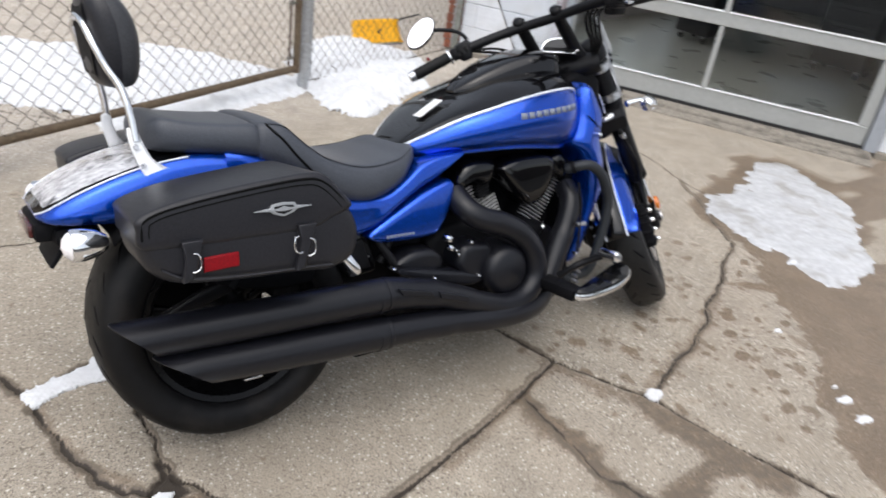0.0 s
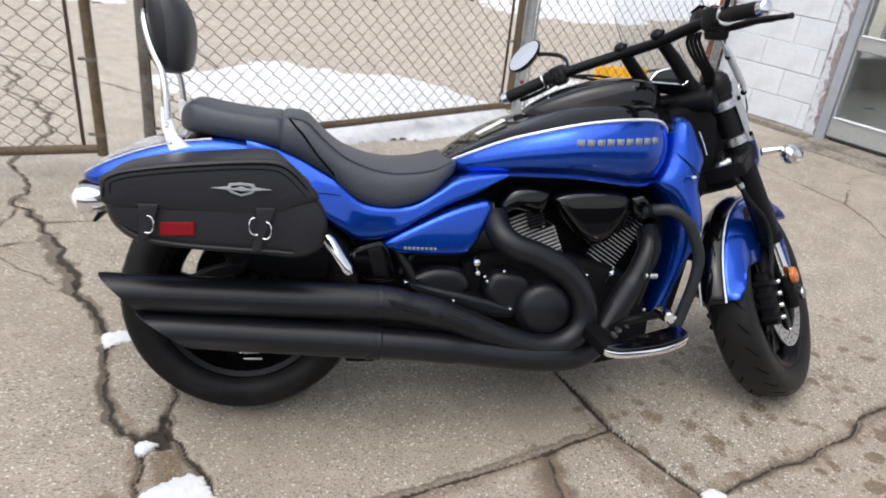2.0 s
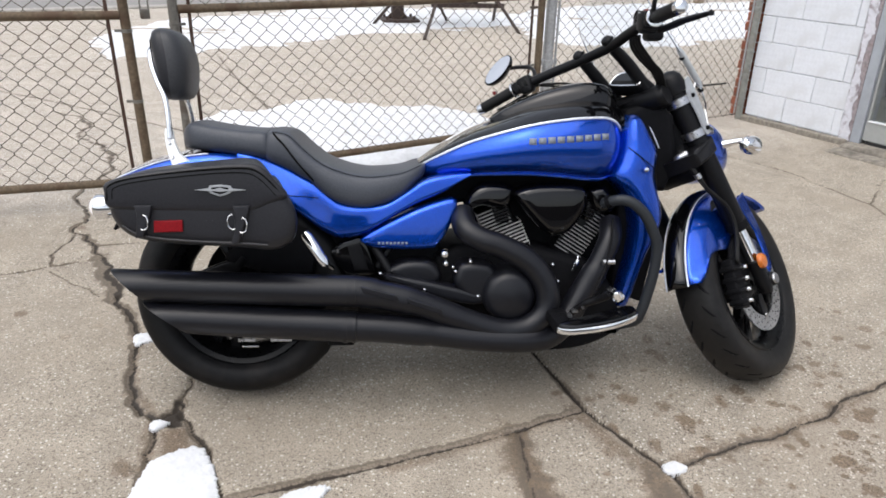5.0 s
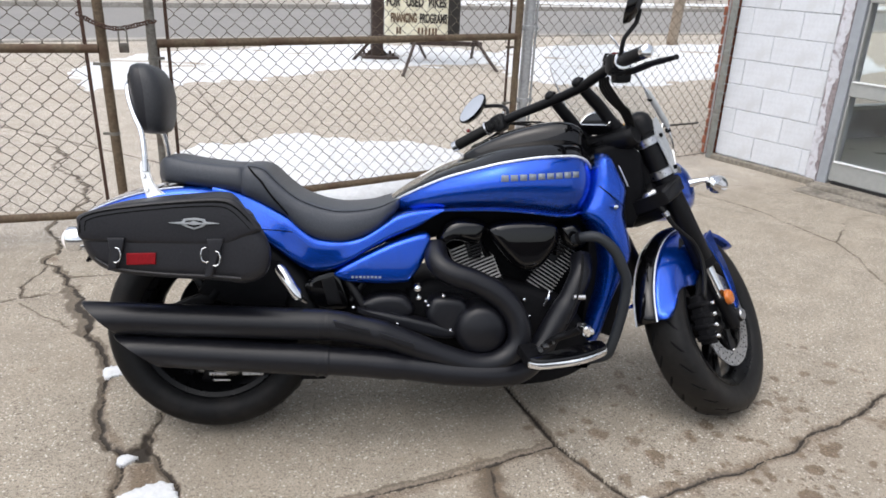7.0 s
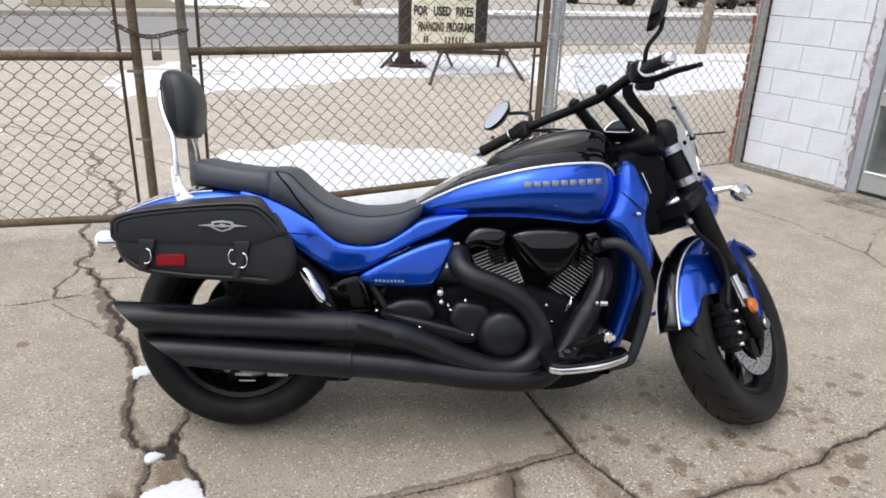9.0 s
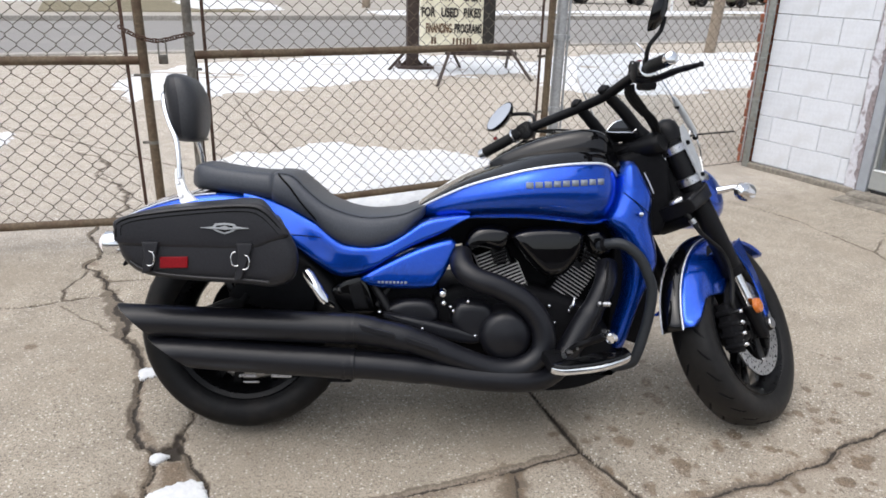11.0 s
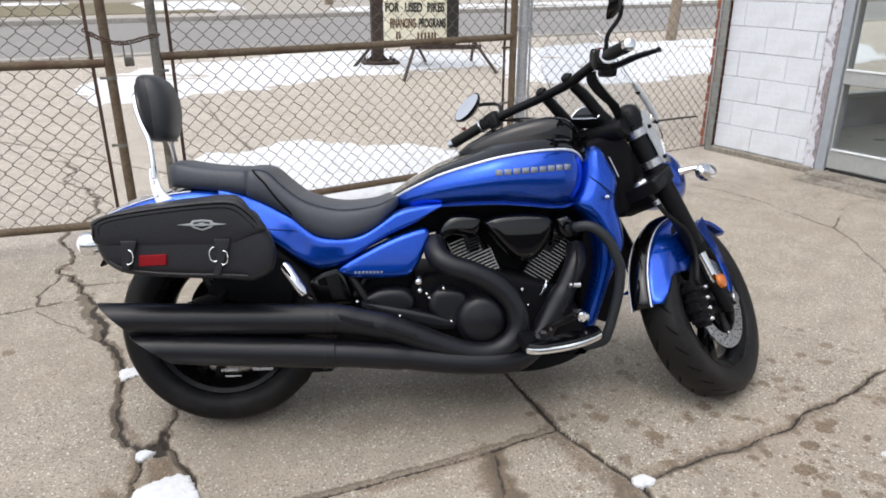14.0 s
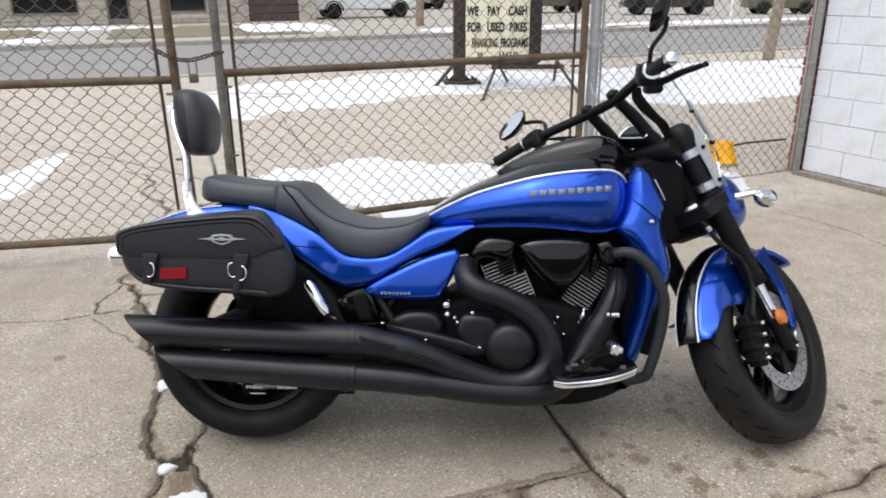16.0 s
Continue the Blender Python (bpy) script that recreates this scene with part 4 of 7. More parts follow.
# Unseen dark ground added behind the camera; it darkens the low reflections.
tagged(Geo().box(-16, 14, -8.0, -2.5, -0.1, 0.012).done("yard", UNSEEN_GROUND, None, "", False), "unseen dark ground strip added to darken reflections", "yard", kind="structure")

# ---- yard and street things ----
shovel = thing("snow_shovel", "yellow plastic snow shovel blade lying behind the fence", "shovel", pose(2.49, 3.8, 0.0, 0, 0, 101))
arc = [(0.0, 0.02), (0.015, 0.032), (0.035, 0.06), (0.055, 0.095), (0.07, 0.13), (0.08, 0.165), (0.085, 0.195)]
ob = Geo().rings([[(x - 0.02 * (abs(j - 4) / 4) ** 3, (-0.255 + 0.51 * j / 8) * (1 - 0.8 * x), z) for j in range(9)] for x, z in arc], closed=False).done("blade", SHOVEL, shovel, "curved yellow blade")
ob.modifiers.new("thick", "SOLIDIFY").thickness = 0.006
Geo().box(-0.012, 0.004, -0.255, 0.255, 0.004, 0.024, 0.003).done("wear_edge", STEEL, shovel, "thin steel wear edge")
for j in range(4):
    y = -0.15 + 0.1 * j
    Geo().tube([(x - 0.005, y * (1 - 0.8 * x), z) for x, z in arc[1:]], 0.005, 6).done("rib", SHOVEL, shovel)
back = shovel.matrix_basis.inverted()
Geo().tube([back @ Vector(q) for q in ((2.50, 3.83, 0.10), (2.60, 3.93, 0.13), (2.95, 4.29, 0.105), (3.47, 4.82, 0.035))], 0.009, 10).done("handle", SIGN_BLACK, shovel, "thin dark handle")


def letters(text, size, mat, parent, m, name="lettering"):
    c = bpy.data.curves.new(name, "FONT")
    c.body, c.size, c.extrude, c.align_x, c.offset = text, size, 0.004, "CENTER", size * 0.034
    tmp = bpy.data.objects.new("tmp", c)
    scene.collection.objects.link(tmp)
    bpy.context.view_layer.update()
    me = bpy.data.meshes.new_from_object(tmp)
    bpy.data.objects.remove(tmp)
    me.materials.clear()
    me.materials.append(mat)
    ob = new(name, me)
    ob.parent, ob.matrix_basis = parent, m
    return ob


sign = thing("marquee_sign", "portable letter board sign on iron trestle legs", "sign", pose(0.84, 8.6, 0, 0, 0, 4))
Geo().box(-0.46, 0.42, -0.03, 0.09, 0.39, 1.95, 0.01).done("board", SIGN_FACE, sign, "cream letter board", False)
Geo().box(0.42, 0.585, -0.06, 0.12, 0.36, 2.0, 0.012).done("end_frame", SIGN_BLACK, sign, "black end frame", False)
Geo().box(-0.48, 0.585, -0.06, 0.12, 1.95, 2.02, 0.01).done("top_frame", SIGN_BLACK, sign, "", False)
for z in (0.53, 0.75, 0.96, 1.17):
    Geo().box(-0.45, 0.41, -0.037, -0.031, z - 0.008, z, 0.002).done("letter_track", SIGN_FACE, sign, "", False)
UP = Matrix.Rotation(radians(90), 4, "X")
for text, x, z, mat in (("WE", -0.37, 1.0, SIGN_BLACK), ("PAY", -0.08, 1.0, SIGN_BLACK), ("CASH", 0.25, 1.0, SIGN_BLACK), ("FOR", -0.35, 0.785, SIGN_BLACK), ("USED", -0.05, 0.785, SIGN_BLACK), ("BIKES", 0.26, 0.785, SIGN_BLACK), ("PROGRAMS", 0.21, 0.575, SIGN_BLACK), ("FINANCING", -0.2, 0.575, SIGN_BROWN)):
    letters(text, 0.168, mat, sign, shift(x, -0.036, z) @ UP @ Matrix.Diagonal((0.6 if len(text) < 6 else 0.44 if len(text) < 9 else 0.4, 1, 1, 1)))
for k in range(8):
    x = (-0.3, -0.26, 0.0, 0.05, 0.1, 0.15, 0.2, 0.24)[k]
    Geo().box(x, x + 0.026, -0.037, -0.03, 0.415, 0.505, 0.002).done("worn_letter", SIGN_BROWN, sign, "worn brown letter", False)
Geo().box(-0.1, 0.92, -0.04, 0.03, 0.27, 0.33, 0.006).box(-0.55, 0.55, -0.02, 0.06, 0.332, 0.39, 0.006).done("beam", SIGN_IRON, sign, "", False)
for a, b in (((-0.02, -0.05, 0.37), (-0.28, -1.15, 0.0)), ((-0.02, 0.05, 0.37), (0.2, 0.7, 0.0)), ((0.82, -0.02, 0.37), (1.05, -0.55, 0.0)), ((0.82, 0.04, 0.37), (0.9, 0.75, 0.0)), ((-0.6, 0.0, 0.37), (-0.9, 0.25, 0.0))):
    Geo().tube([a, b, (b[0], b[1] - 0.03, 0.0)], 0.022, 6).done("leg", SIGN_IRON, sign)
stand = thing("sign_post", "dark brown square iron post on a base plate", "post", pose(0.26, 9.1, 0, 0, 0, 10))
Geo().box(-0.085, 0.085, -0.085, 0.085, 0.05, 4.0, 0.01).done("column", SIGN_IRON, stand, "", False)
Geo().box(-0.24, 0.3, -0.22, 0.22, 0.0, 0.055, 0.01).done("base_plate", SIGN_IRON, stand, "", False)
for x, y in ((-0.17, -0.15), (0.22, -0.15), (-0.17, 0.15), (0.22, 0.15)):
    Geo().tube([(x, y, 0.05), (x, y, 0.1)], 0.02, 6).done("bolt", SIGN_IRON, stand)
for x in (-0.14, 0.14):
    Geo().slab([(0, 0), (x * 0.6, 0), (0, 0.09)], -0.006, 0.006, 0.002, m=shift(0.085 * (1 if x > 0 else -1), 0, 0.055)).done("gusset", SIGN_IRON, stand, "", False)


def pole(x, y, r, lean):
    ob = thing("utility_pole", "weathered grey-brown wooden utility pole", "pole", pose(x, y, 0, 0, lean, 0), group="utility poles")
    Geo().tube([(0, 0, -0.1), (0.01, 0, 1.0), (0, 0, 3), (0, 0, 8)], [r, r * 0.97, r * 0.93, r * 0.75], 18).done("shaft", POLE_WOOD, ob)


pole(6.0, 12.8, 0.105, 3.0)
pole(-1.75, 23.6, 0.14, 0.5)
for a, b in ((19.0, 19.4), (28.0, 19.6)):
    p = STREET @ Vector((a, b, 0.12))
    stake = thing("marker_post", "slim white marker post in the far verge", "post", pose(*p))
    Geo().tube([(0, 0, 0), (0, 0, 1.0)], 0.045, 10).lathe([(0.0, 0.04), (0.03, 0.03), (0.046, 0.0)], 10, shift(0, 0, 1.0) @ UP).done("shaft", CAR_WHITE, stake)

# ---- buildings across the street ----
shop = thing("commercial_building", "low pale sided building with dark windows across the street", "building", STREET)
for a, b, lo, hi in ((-16, -4.5, 0.12, 4.2), (-4.5, -2.35, 0.12, 0.5), (-4.5, -2.35, 1.95, 4.2), (-2.35, -1.45, 0.12, 4.2), (-1.45, -0.65, 2.2, 4.2), (-0.65, 0.7, 0.12, 4.2), (0.7, 2.05, 0.12, 0.5), (0.7, 2.05, 1.95, 4.2), (2.05, 3.6, 0.12, 4.2), (3.6, 5.55, 2.5, 4.2), (5.55, 6.2, 0.12, 4.2)):
    Geo().box(a, b, 28.4, 28.7, lo, hi).done("wall", STONE, shop, "", False)
Geo().box(-16, 6.2, 28.75, 38, 0.12, 4.1).done("core", STONE, shop, "", False)
Geo().box(-16.3, 6.5, 28.1, 38.3, 4.2, 4.45, 0.03).done("roof", KERB, shop, "flat roof edge", False)
for a, b in ((-4.5, -2.35), (0.7, 2.05)):
    w = Geo().box(a, b, 28.56, 28.6, 0.5, 1.95).done("window", DARK_GLASS, shop, "dark shop window", False)
    Geo().box(a, b, 28.37, 28.55, 0.5, 0.56, 0.01).box(a, b, 28.42, 28.55, 1.89, 1.95, 0.01).box(a, a + 0.06, 28.42, 28.55, 0.56, 1.89, 0.01).box(b - 0.06, b, 28.42, 28.55, 0.56, 1.89, 0.01).done("window_frame", FRAME_BROWN, w, "", False)
d = Geo().box(-1.45, -0.65, 28.5, 28.56, 0.12, 2.2).done("door", DARK_GLASS, shop, "dark glass entrance door", False)
Geo().box(-1.45, -1.37, 28.42, 28.5, 0.12, 2.2, 0.01).box(-0.73, -0.65, 28.42, 28.5, 0.12, 2.2, 0.01).box(-1.37, -0.73, 28.42, 28.5, 0.12, 0.32, 0.01).done("door_frame", FRAME_BROWN, d, "", False)
for i in range(8):
    Geo().box(3.6, 5.55, 28.5, 28.56, 0.12 + i * 0.3, 0.4 + i * 0.3, 0.02).done("roller_panel", GARAGE_BROWN, shop, "brown garage door panel", False)
for a, b in ((-16, -4.5), (-2.35, -1.45), (-0.65, 0.7), (2.05, 3.6), (-4.5, -2.35), (0.7, 2.05)):
    for i in range(14):
        z = 0.14 + i * 0.135
        if (a, b) in ((-4.5, -2.35), (0.7, 2.05)) and z > 0.36:
            continue
        Geo().box(a, b, 28.375, 28.402, z, z + 0.122, 0.01, seg=1).done("siding_board", STONE, shop, "", False)
for x0, x1, y0, h, mat, label in ((38, 75, 52, 5.5, BROWN_BRICK, "low brown brick building far behind the parked cars"), (8, 34, 58, 6.0, STONE, "long pale building far behind the parked cars")):
    far = thing("far_building", label, "building", STREET)
    Geo().box(x0, x1, y0, y0 + 10, 0.12, h).done("wall", mat, far, "", False)
    Geo().box(x0 - 0.3, x1 + 0.3, y0 - 0.3, y0 + 10.3, h, h + 0.3, 0.03).done("roof", KERB, far, "", False)
    for k in range(int((x1 - x0) / 5)):
        Geo().box(x0 + 1.5 + k * 5, x0 + 3.6 + k * 5, y0 - 0.06, y0 - 0.004, 1.0, 2.4, 0.02).done("window", DARK_GLASS, far, "", False)


def vehicle(kind, paint, a, b, turn, label, scale=1.0):
    ob = thing("parked_" + kind, label, "car", STREET @ pose(a, b, 0.12, 0, 0, turn) @ Matrix.Scale(scale, 4), group="parked vehicles")
    L, H = (5.2, 1.85) if kind == "pickup" else (4.5, 1.65)
    if kind == "pickup":
        side_of = [(0, 0.5), (0.05, 0.95), (0.15, 1.08), (1.95, 1.1), (2.0, 1.12), (3.9, 1.1), (4.9, 1.02), (5.15, 0.85), (5.2, 0.5), (4.8, 0.42), (0.3, 0.42)]
        cab = [(1.95, 1.1), (2.02, 1.75), (2.2, 1.85), (3.2, 1.83), (3.45, 1.74), (4.0, 1.12)]
        panes = [(2.12, 2.75), (2.85, 3.4)]
    else:
        side_of = [(0, 0.5), (0.02, 0.9), (0.2, 1.05), (3.2, 1.05), (4.2, 0.98), (4.45, 0.8), (4.5, 0.5), (4.2, 0.36), (0.3, 0.36)]
        cab = [(0.12, 1.04), (0.35, 1.5), (0.6, 1.63), (2.2, 1.65), (2.6, 1.56), (3.3, 1.06)]
        panes = [(0.55, 1.2), (1.3, 2.0), (2.1, 2.75)]
    Geo().slab(side_of, -0.9, 0.9, 0.09, 4).done("body", paint, ob)
    Geo().slab(cab, -0.78, 0.78, 0.1, 4).done("cab", paint, ob)
    for x0, x1 in panes:
        for y in (-0.785, 0.785):
            Geo().slab([(x0, 1.17), (x1, 1.17), (min(x1, 3.2 if kind == "pickup" else 2.45), 1.55), (x0 + 0.04, 1.56)], y - 0.006, y + 0.006, 0.004).done("side_window", DARK_GLASS, ob)
    for x in (0.95, L - 0.95):
        for y in (-0.82, 0.82):
            w = Geo().lathe([(0.2, -0.11), (0.3, -0.12), (0.37, -0.09), (0.375, 0.0), (0.37, 0.09), (0.3, 0.12), (0.2, 0.11)], 24, shift(x, y, 0.375)).done("wheel", RUBBER, ob)
            Geo().lathe([(0.0, -0.1), (0.06, -0.105), (0.19, -0.09), (0.205, -0.115), (0.205, 0.115), (0.19, 0.09), (0.06, 0.105), (0.0, 0.1)], 18, shift(x, y, 0.375)).done("rim", STEEL if paint is not CAR_DARK else SATIN_BLACK, w)
            Geo().tube([(x + math.cos(q) * 0.44, y * 1.09, 0.375 + math.sin(q) * 0.44) for q in (0.0, 0.4, 0.8, 1.2, 1.57, 1.95, 2.35, 2.75, 3.14)], 0.035, 6).done("wheel_arch", DARK, ob)
    for y in (-0.65, 0.65):
        Geo().box(L - 0.1, L - 0.02, y - 0.18, y + 0.18, 0.72, 0.88, 0.03).done("headlight", CLEAR, ob)
        Geo().box(0.0, 0.08, y * 1.15 - 0.08, y * 1.15 + 0.08, 0.75, 1.0, 0.02).done("tail_light", RED_LAMP, ob)
    for x0, x1 in ((L - 0.08, L + 0.04), (-0.06, 0.06)):
        Geo().box(x0, x1, -0.85, 0.85, 0.42, 0.58, 0.04).done("bumper", STEEL if kind == "pickup" else paint, ob)
    return ob


vehicle("pickup", CAR_WHITE, 6.3, 29.8, 0, "white pickup truck parked beside the building", 0.86)
vehicle("pickup", CAR_DARK, 23.06, 25.33, 155, "dark lifted pickup truck parked across the street", 0.75)
vehicle("suv", CAR_GREEN, 24.6, 24.94, -25, "khaki green sport utility car parked across the street", 0.68)
vehicle("suv", CAR_SILVER, 14.6, 40, 0, "silver car parked in the far lot", 0.95)
vehicle("suv", CAR_DARK, 11.5, 40.5, 0, "dark grey car parked in the far lot", 0.95)
vehicle("suv", CAR_GREEN, 16.0, 31, 0, "khaki sport utility car parked in the far lot", 0.9)
vehicle("suv", CAR_WHITE, 29.5, 27, 0, "white car parked in the far lot", 0.9)

# ---- motorcycle ----
BIKE = thing("motorcycle", "blue and black cruiser motorcycle leaning on its stand, front wheel turned", "motorcycle", pose(0, 0, 0.004, -12.5, 0.4, 2.5))
MIRRORED = Matrix.Diagonal((1, -1, 1, 1))
RAKE = Vector((-0.519, 0, 0.855))
AXLE = Vector((1.64, 0, 0.318))
HEAD = Vector((1.764, 0, 0))
RUN = BIKE.matrix_basis.inverted() @ pose(0.038, -0.069, 0.0085, -15.4, 0.73, 2.55)      # the wheels' own frame
STEER = RUN @ Matrix.Translation(HEAD) @ Matrix.Rotation(radians(44.7), 4, RAKE) @ Matrix.Translation(-HEAD)


def fork(d, y=0.0, ahead=0.0):
    """A point d metres up the fork from the axle, before the bars are turned."""
    ahead += 0.022 - 0.045 * (1 - d / 0.66)
    return AXLE + RAKE * d + Vector((0.855 * ahead, y, 0.519 * ahead))


def interp(table, x):
    """Smooth value of a table of (x, value) at x."""
    for (a, p), (b, q) in zip(table, table[1:]):
        if x <= b:
            t = min(max((x - a) / (b - a), 0), 1)
            return p + (q - p) * t
    return table[-1][1]


def smooth_table(cols, n):
    """Rows of numbers, smoothed between."""
    k = len(cols)
    out = []
    for i in range(k - 1):
        a, b, c, d = (np.array(cols[min(max(i + j, 0), k - 1)], float) for j in (-1, 0, 1, 2))
        for s in range(n):
            t = s / n
            out.append(0.5 * (2 * b + (c - a) * t + (2 * a - 5 * b + 4 * c - d) * t * t + (3 * b - a - 3 * c + d) * t ** 3))
    return out + [np.array(cols[-1], float)]


def loft(rows, n, inner, p=2.6, seg=18, m=None):
    """A curved panel through sections (x, low, high, outer half width, lean): rounded outside, flat inside."""
    rings = []
    for x, z0, z1, y, lean in smooth_table(rows, n):
        ring = []
        for k in range(seg + 1):
            u = -math.cos(math.pi * k / seg)
            d = max(1 - abs(u) ** p, 0) ** (1 / p)
            ring.append((x, -(inner + (y + lean * u - inner) * d), (z0 + z1) / 2 + u * (z1 - z0) / 2))
        rings.append(ring)
    return Geo().rings(rings, m=m)


# wheels
def wheel(name, c, radius, width, rim_r, spokes, m, label, disc):
    w = Geo().lathe([(rim_r - 0.004, -width * 0.36), (rim_r + 0.006, -width * 0.44), (rim_r + 0.3 * (radius - rim_r), -width * 0.5), (rim_r + 0.55 * (radius - rim_r), -width * 0.505), (rim_r + 0.78 * (radius - rim_r), -width * 0.465), (rim_r + 0.92 * (radius - rim_r), -width * 0.36), (radius - 0.004, -width * 0.2), (radius, 0),
                     (radius - 0.004, width * 0.2), (rim_r + 0.92 * (radius - rim_r), width * 0.36), (rim_r + 0.78 * (radius - rim_r), width * 0.465), (rim_r + 0.55 * (radius - rim_r), width * 0.505), (rim_r + 0.3 * (radius - rim_r), width * 0.5), (rim_r + 0.006, width * 0.44), (rim_r - 0.004, width * 0.36)], 72, shift(*c), closed=True).done(name, DUSTY_RUBBER if disc else RUBBER, BIKE, label, m=m, angle=60)
    Geo().lathe([(rim_r + 0.004, -width * 0.4), (rim_r - 0.002, -width * 0.425), (rim_r - 0.016, -width * 0.4), (rim_r - 0.028, -width * 0.3), (rim_r - 0.04, -width * 0.12), (rim_r - 0.042, 0), (rim_r - 0.04, width * 0.12), (rim_r - 0.028, width * 0.3), (rim_r - 0.016, width * 0.4), (rim_r - 0.002, width * 0.425), (rim_r + 0.004, width * 0.4)], 72, shift(*c), closed=True).done("rim", WHEEL_BLACK, w, "black cast rim")
    Geo().lathe([(0.012, -width * 0.42), (0.035, -width * 0.42), (0.05, -width * 0.3), (0.055, 0), (0.05, width * 0.3), (0.035, width * 0.42), (0.012, width * 0.42)], 28, shift(*c), closed=True).done("hub", SATIN_BLACK, w)
    for i in range(spokes):
        a = 360 / spokes * i + 38
        for tilt in (-9, 9):
            Geo().slab([(0.035, -0.012), (0.12, -0.011), (rim_r - 0.03, -0.017), (rim_r - 0.03, 0.017), (0.12, 0.011), (0.035, 0.012)], -0.016, 0.016, 0.006, m=shift(*c) @ turn_y(a + tilt) @ shift(0, -0.01 if disc else -0.03, 0)).done("spoke", WHEEL_BLACK, w)
    grooves = Geo()
    for k in range(26):
        for s in (-1, 1):
            a = 6.283 * (k + 0.25 * s) / 26
            pts = []
            for j in range(5):
                y = s * width * (0.12 + 0.075 * j)
                r = (radius - 0.0035 - 0.0005 * j) if j < 2 else interp([(0.2, radius - 0.004), (0.36, rim_r + 0.92 * (radius - rim_r)), (0.465, rim_r + 0.78 * (radius - rim_r))], abs(y) / width)
                q = a + 0.05 * j
                pts.append((c[0] + (r - 0.0035) * math.cos(q), c[1] + y, c[2] + (r - 0.0035) * math.sin(q)))
            grooves.tube(pts, [0.002, 0.0052, 0.006, 0.0052, 0.002], 6)
    tagged(grooves.done("tread_pattern", DARK, w), "dark tread grooves", kind="stuff")
    return w


rear = wheel("rear_wheel", (0, 0, 0.325), 0.325, 0.236, 0.225, 5, RUN, "wide rear wheel with black cast rim", False)
front = wheel("front_wheel", AXLE, 0.318, 0.13, 0.225, 5, STEER, "front wheel with black cast rim", True)
for s in (-1, 1):
    y = s * 0.068
    disc = Geo().lathe([(0.112, y - 0.0025), (0.162, y - 0.0025), (0.162, y + 0.0025), (0.112, y + 0.0025)], 64, shift(*AXLE), closed=True).done("brake_disc", STEEL, front, "drilled steel brake disc", angle=30, m=Matrix())
    holes = Geo()
    for k in range(60):
        a, r = 6.283 * k / 60, (0.123, 0.137, 0.151)[k % 3]
        holes.lathe([(0.0, y + s * 0.0031), (0.0034, y + s * 0.0031), (0.0034, y + s * 0.002)], 8, shift(AXLE.x + r * math.cos(a), 0, AXLE.z + r * math.sin(a)))
    tagged(holes.done("drilling", DARK, front), "dark drill holes", kind="stuff")
    for k in range(5):
        Geo().slab([(0.04, -0.014), (0.105, -0.02), (0.117, -0.009), (0.117, 0.009), (0.105, 0.02), (0.04, 0.014)], y - 0.004, y + 0.004, 0.002, m=shift(*AXLE) @ turn_y(72 * k + 10)).done("disc_carrier", SATIN_BLACK, front)
        a = radians(-(72 * k + 10))
        Geo().lathe([(0.0, y + s * 0.007), (0.006, y + s * 0.007), (0.008, y + s * 0.003), (0.008, y - s * 0.003)], 10, shift(AXLE.x + 0.111 * math.cos(a), 0, AXLE.z + 0.111 * math.sin(a))).done("disc_bolt", STEEL, front)
# dark disc added behind the spokes to block the bright ground beyond
Geo().lathe([(0.03, 0.10), (0.15, 0.10), (0.155, 0.105), (0.155, 0.125), (0.15, 0.13), (0.03, 0.13)], 48, shift(0, 0, 0.325), closed=True).done("backing_disc", DARK, rear, "dark disc added behind the spokes")

# bright strips added where pale ground and bits of metal show below the hub
for x0, x1, z0, z1 in ((-0.012, 0.04, 0.178, 0.188), (0.085, 0.148, 0.178, 0.189), (0.0, 0.05, 0.160, 0.166)):
    Geo().box(x0, x1, -0.128, -0.122, z0, z1, 0.002).done("bright_strip", STEEL, rear, "short bright steel strip added below the hub", False)

# front fender
def on_fender(deg, y, r):
    """A place on the fender, which stands off the tyre towards its lower end."""
    r += 0.035 * min(max((deg - 105) / 79, 0), 1) ** 1.3
    return (AXLE.x + r * math.cos(radians(deg)), y + 0.012, AXLE.z + r * math.sin(radians(deg)))


def fender_rows(lo, hi, prof, n=30):
    return [[on_fender(lo + (hi - lo) * i / n, y, r) for y, r in prof] for i in range(n + 1)]


def shell(ob, t=0.004):
    q = ob.modifiers.new("thickness", "SOLIDIFY")
    q.thickness, q.offset = t, -1
    return ob


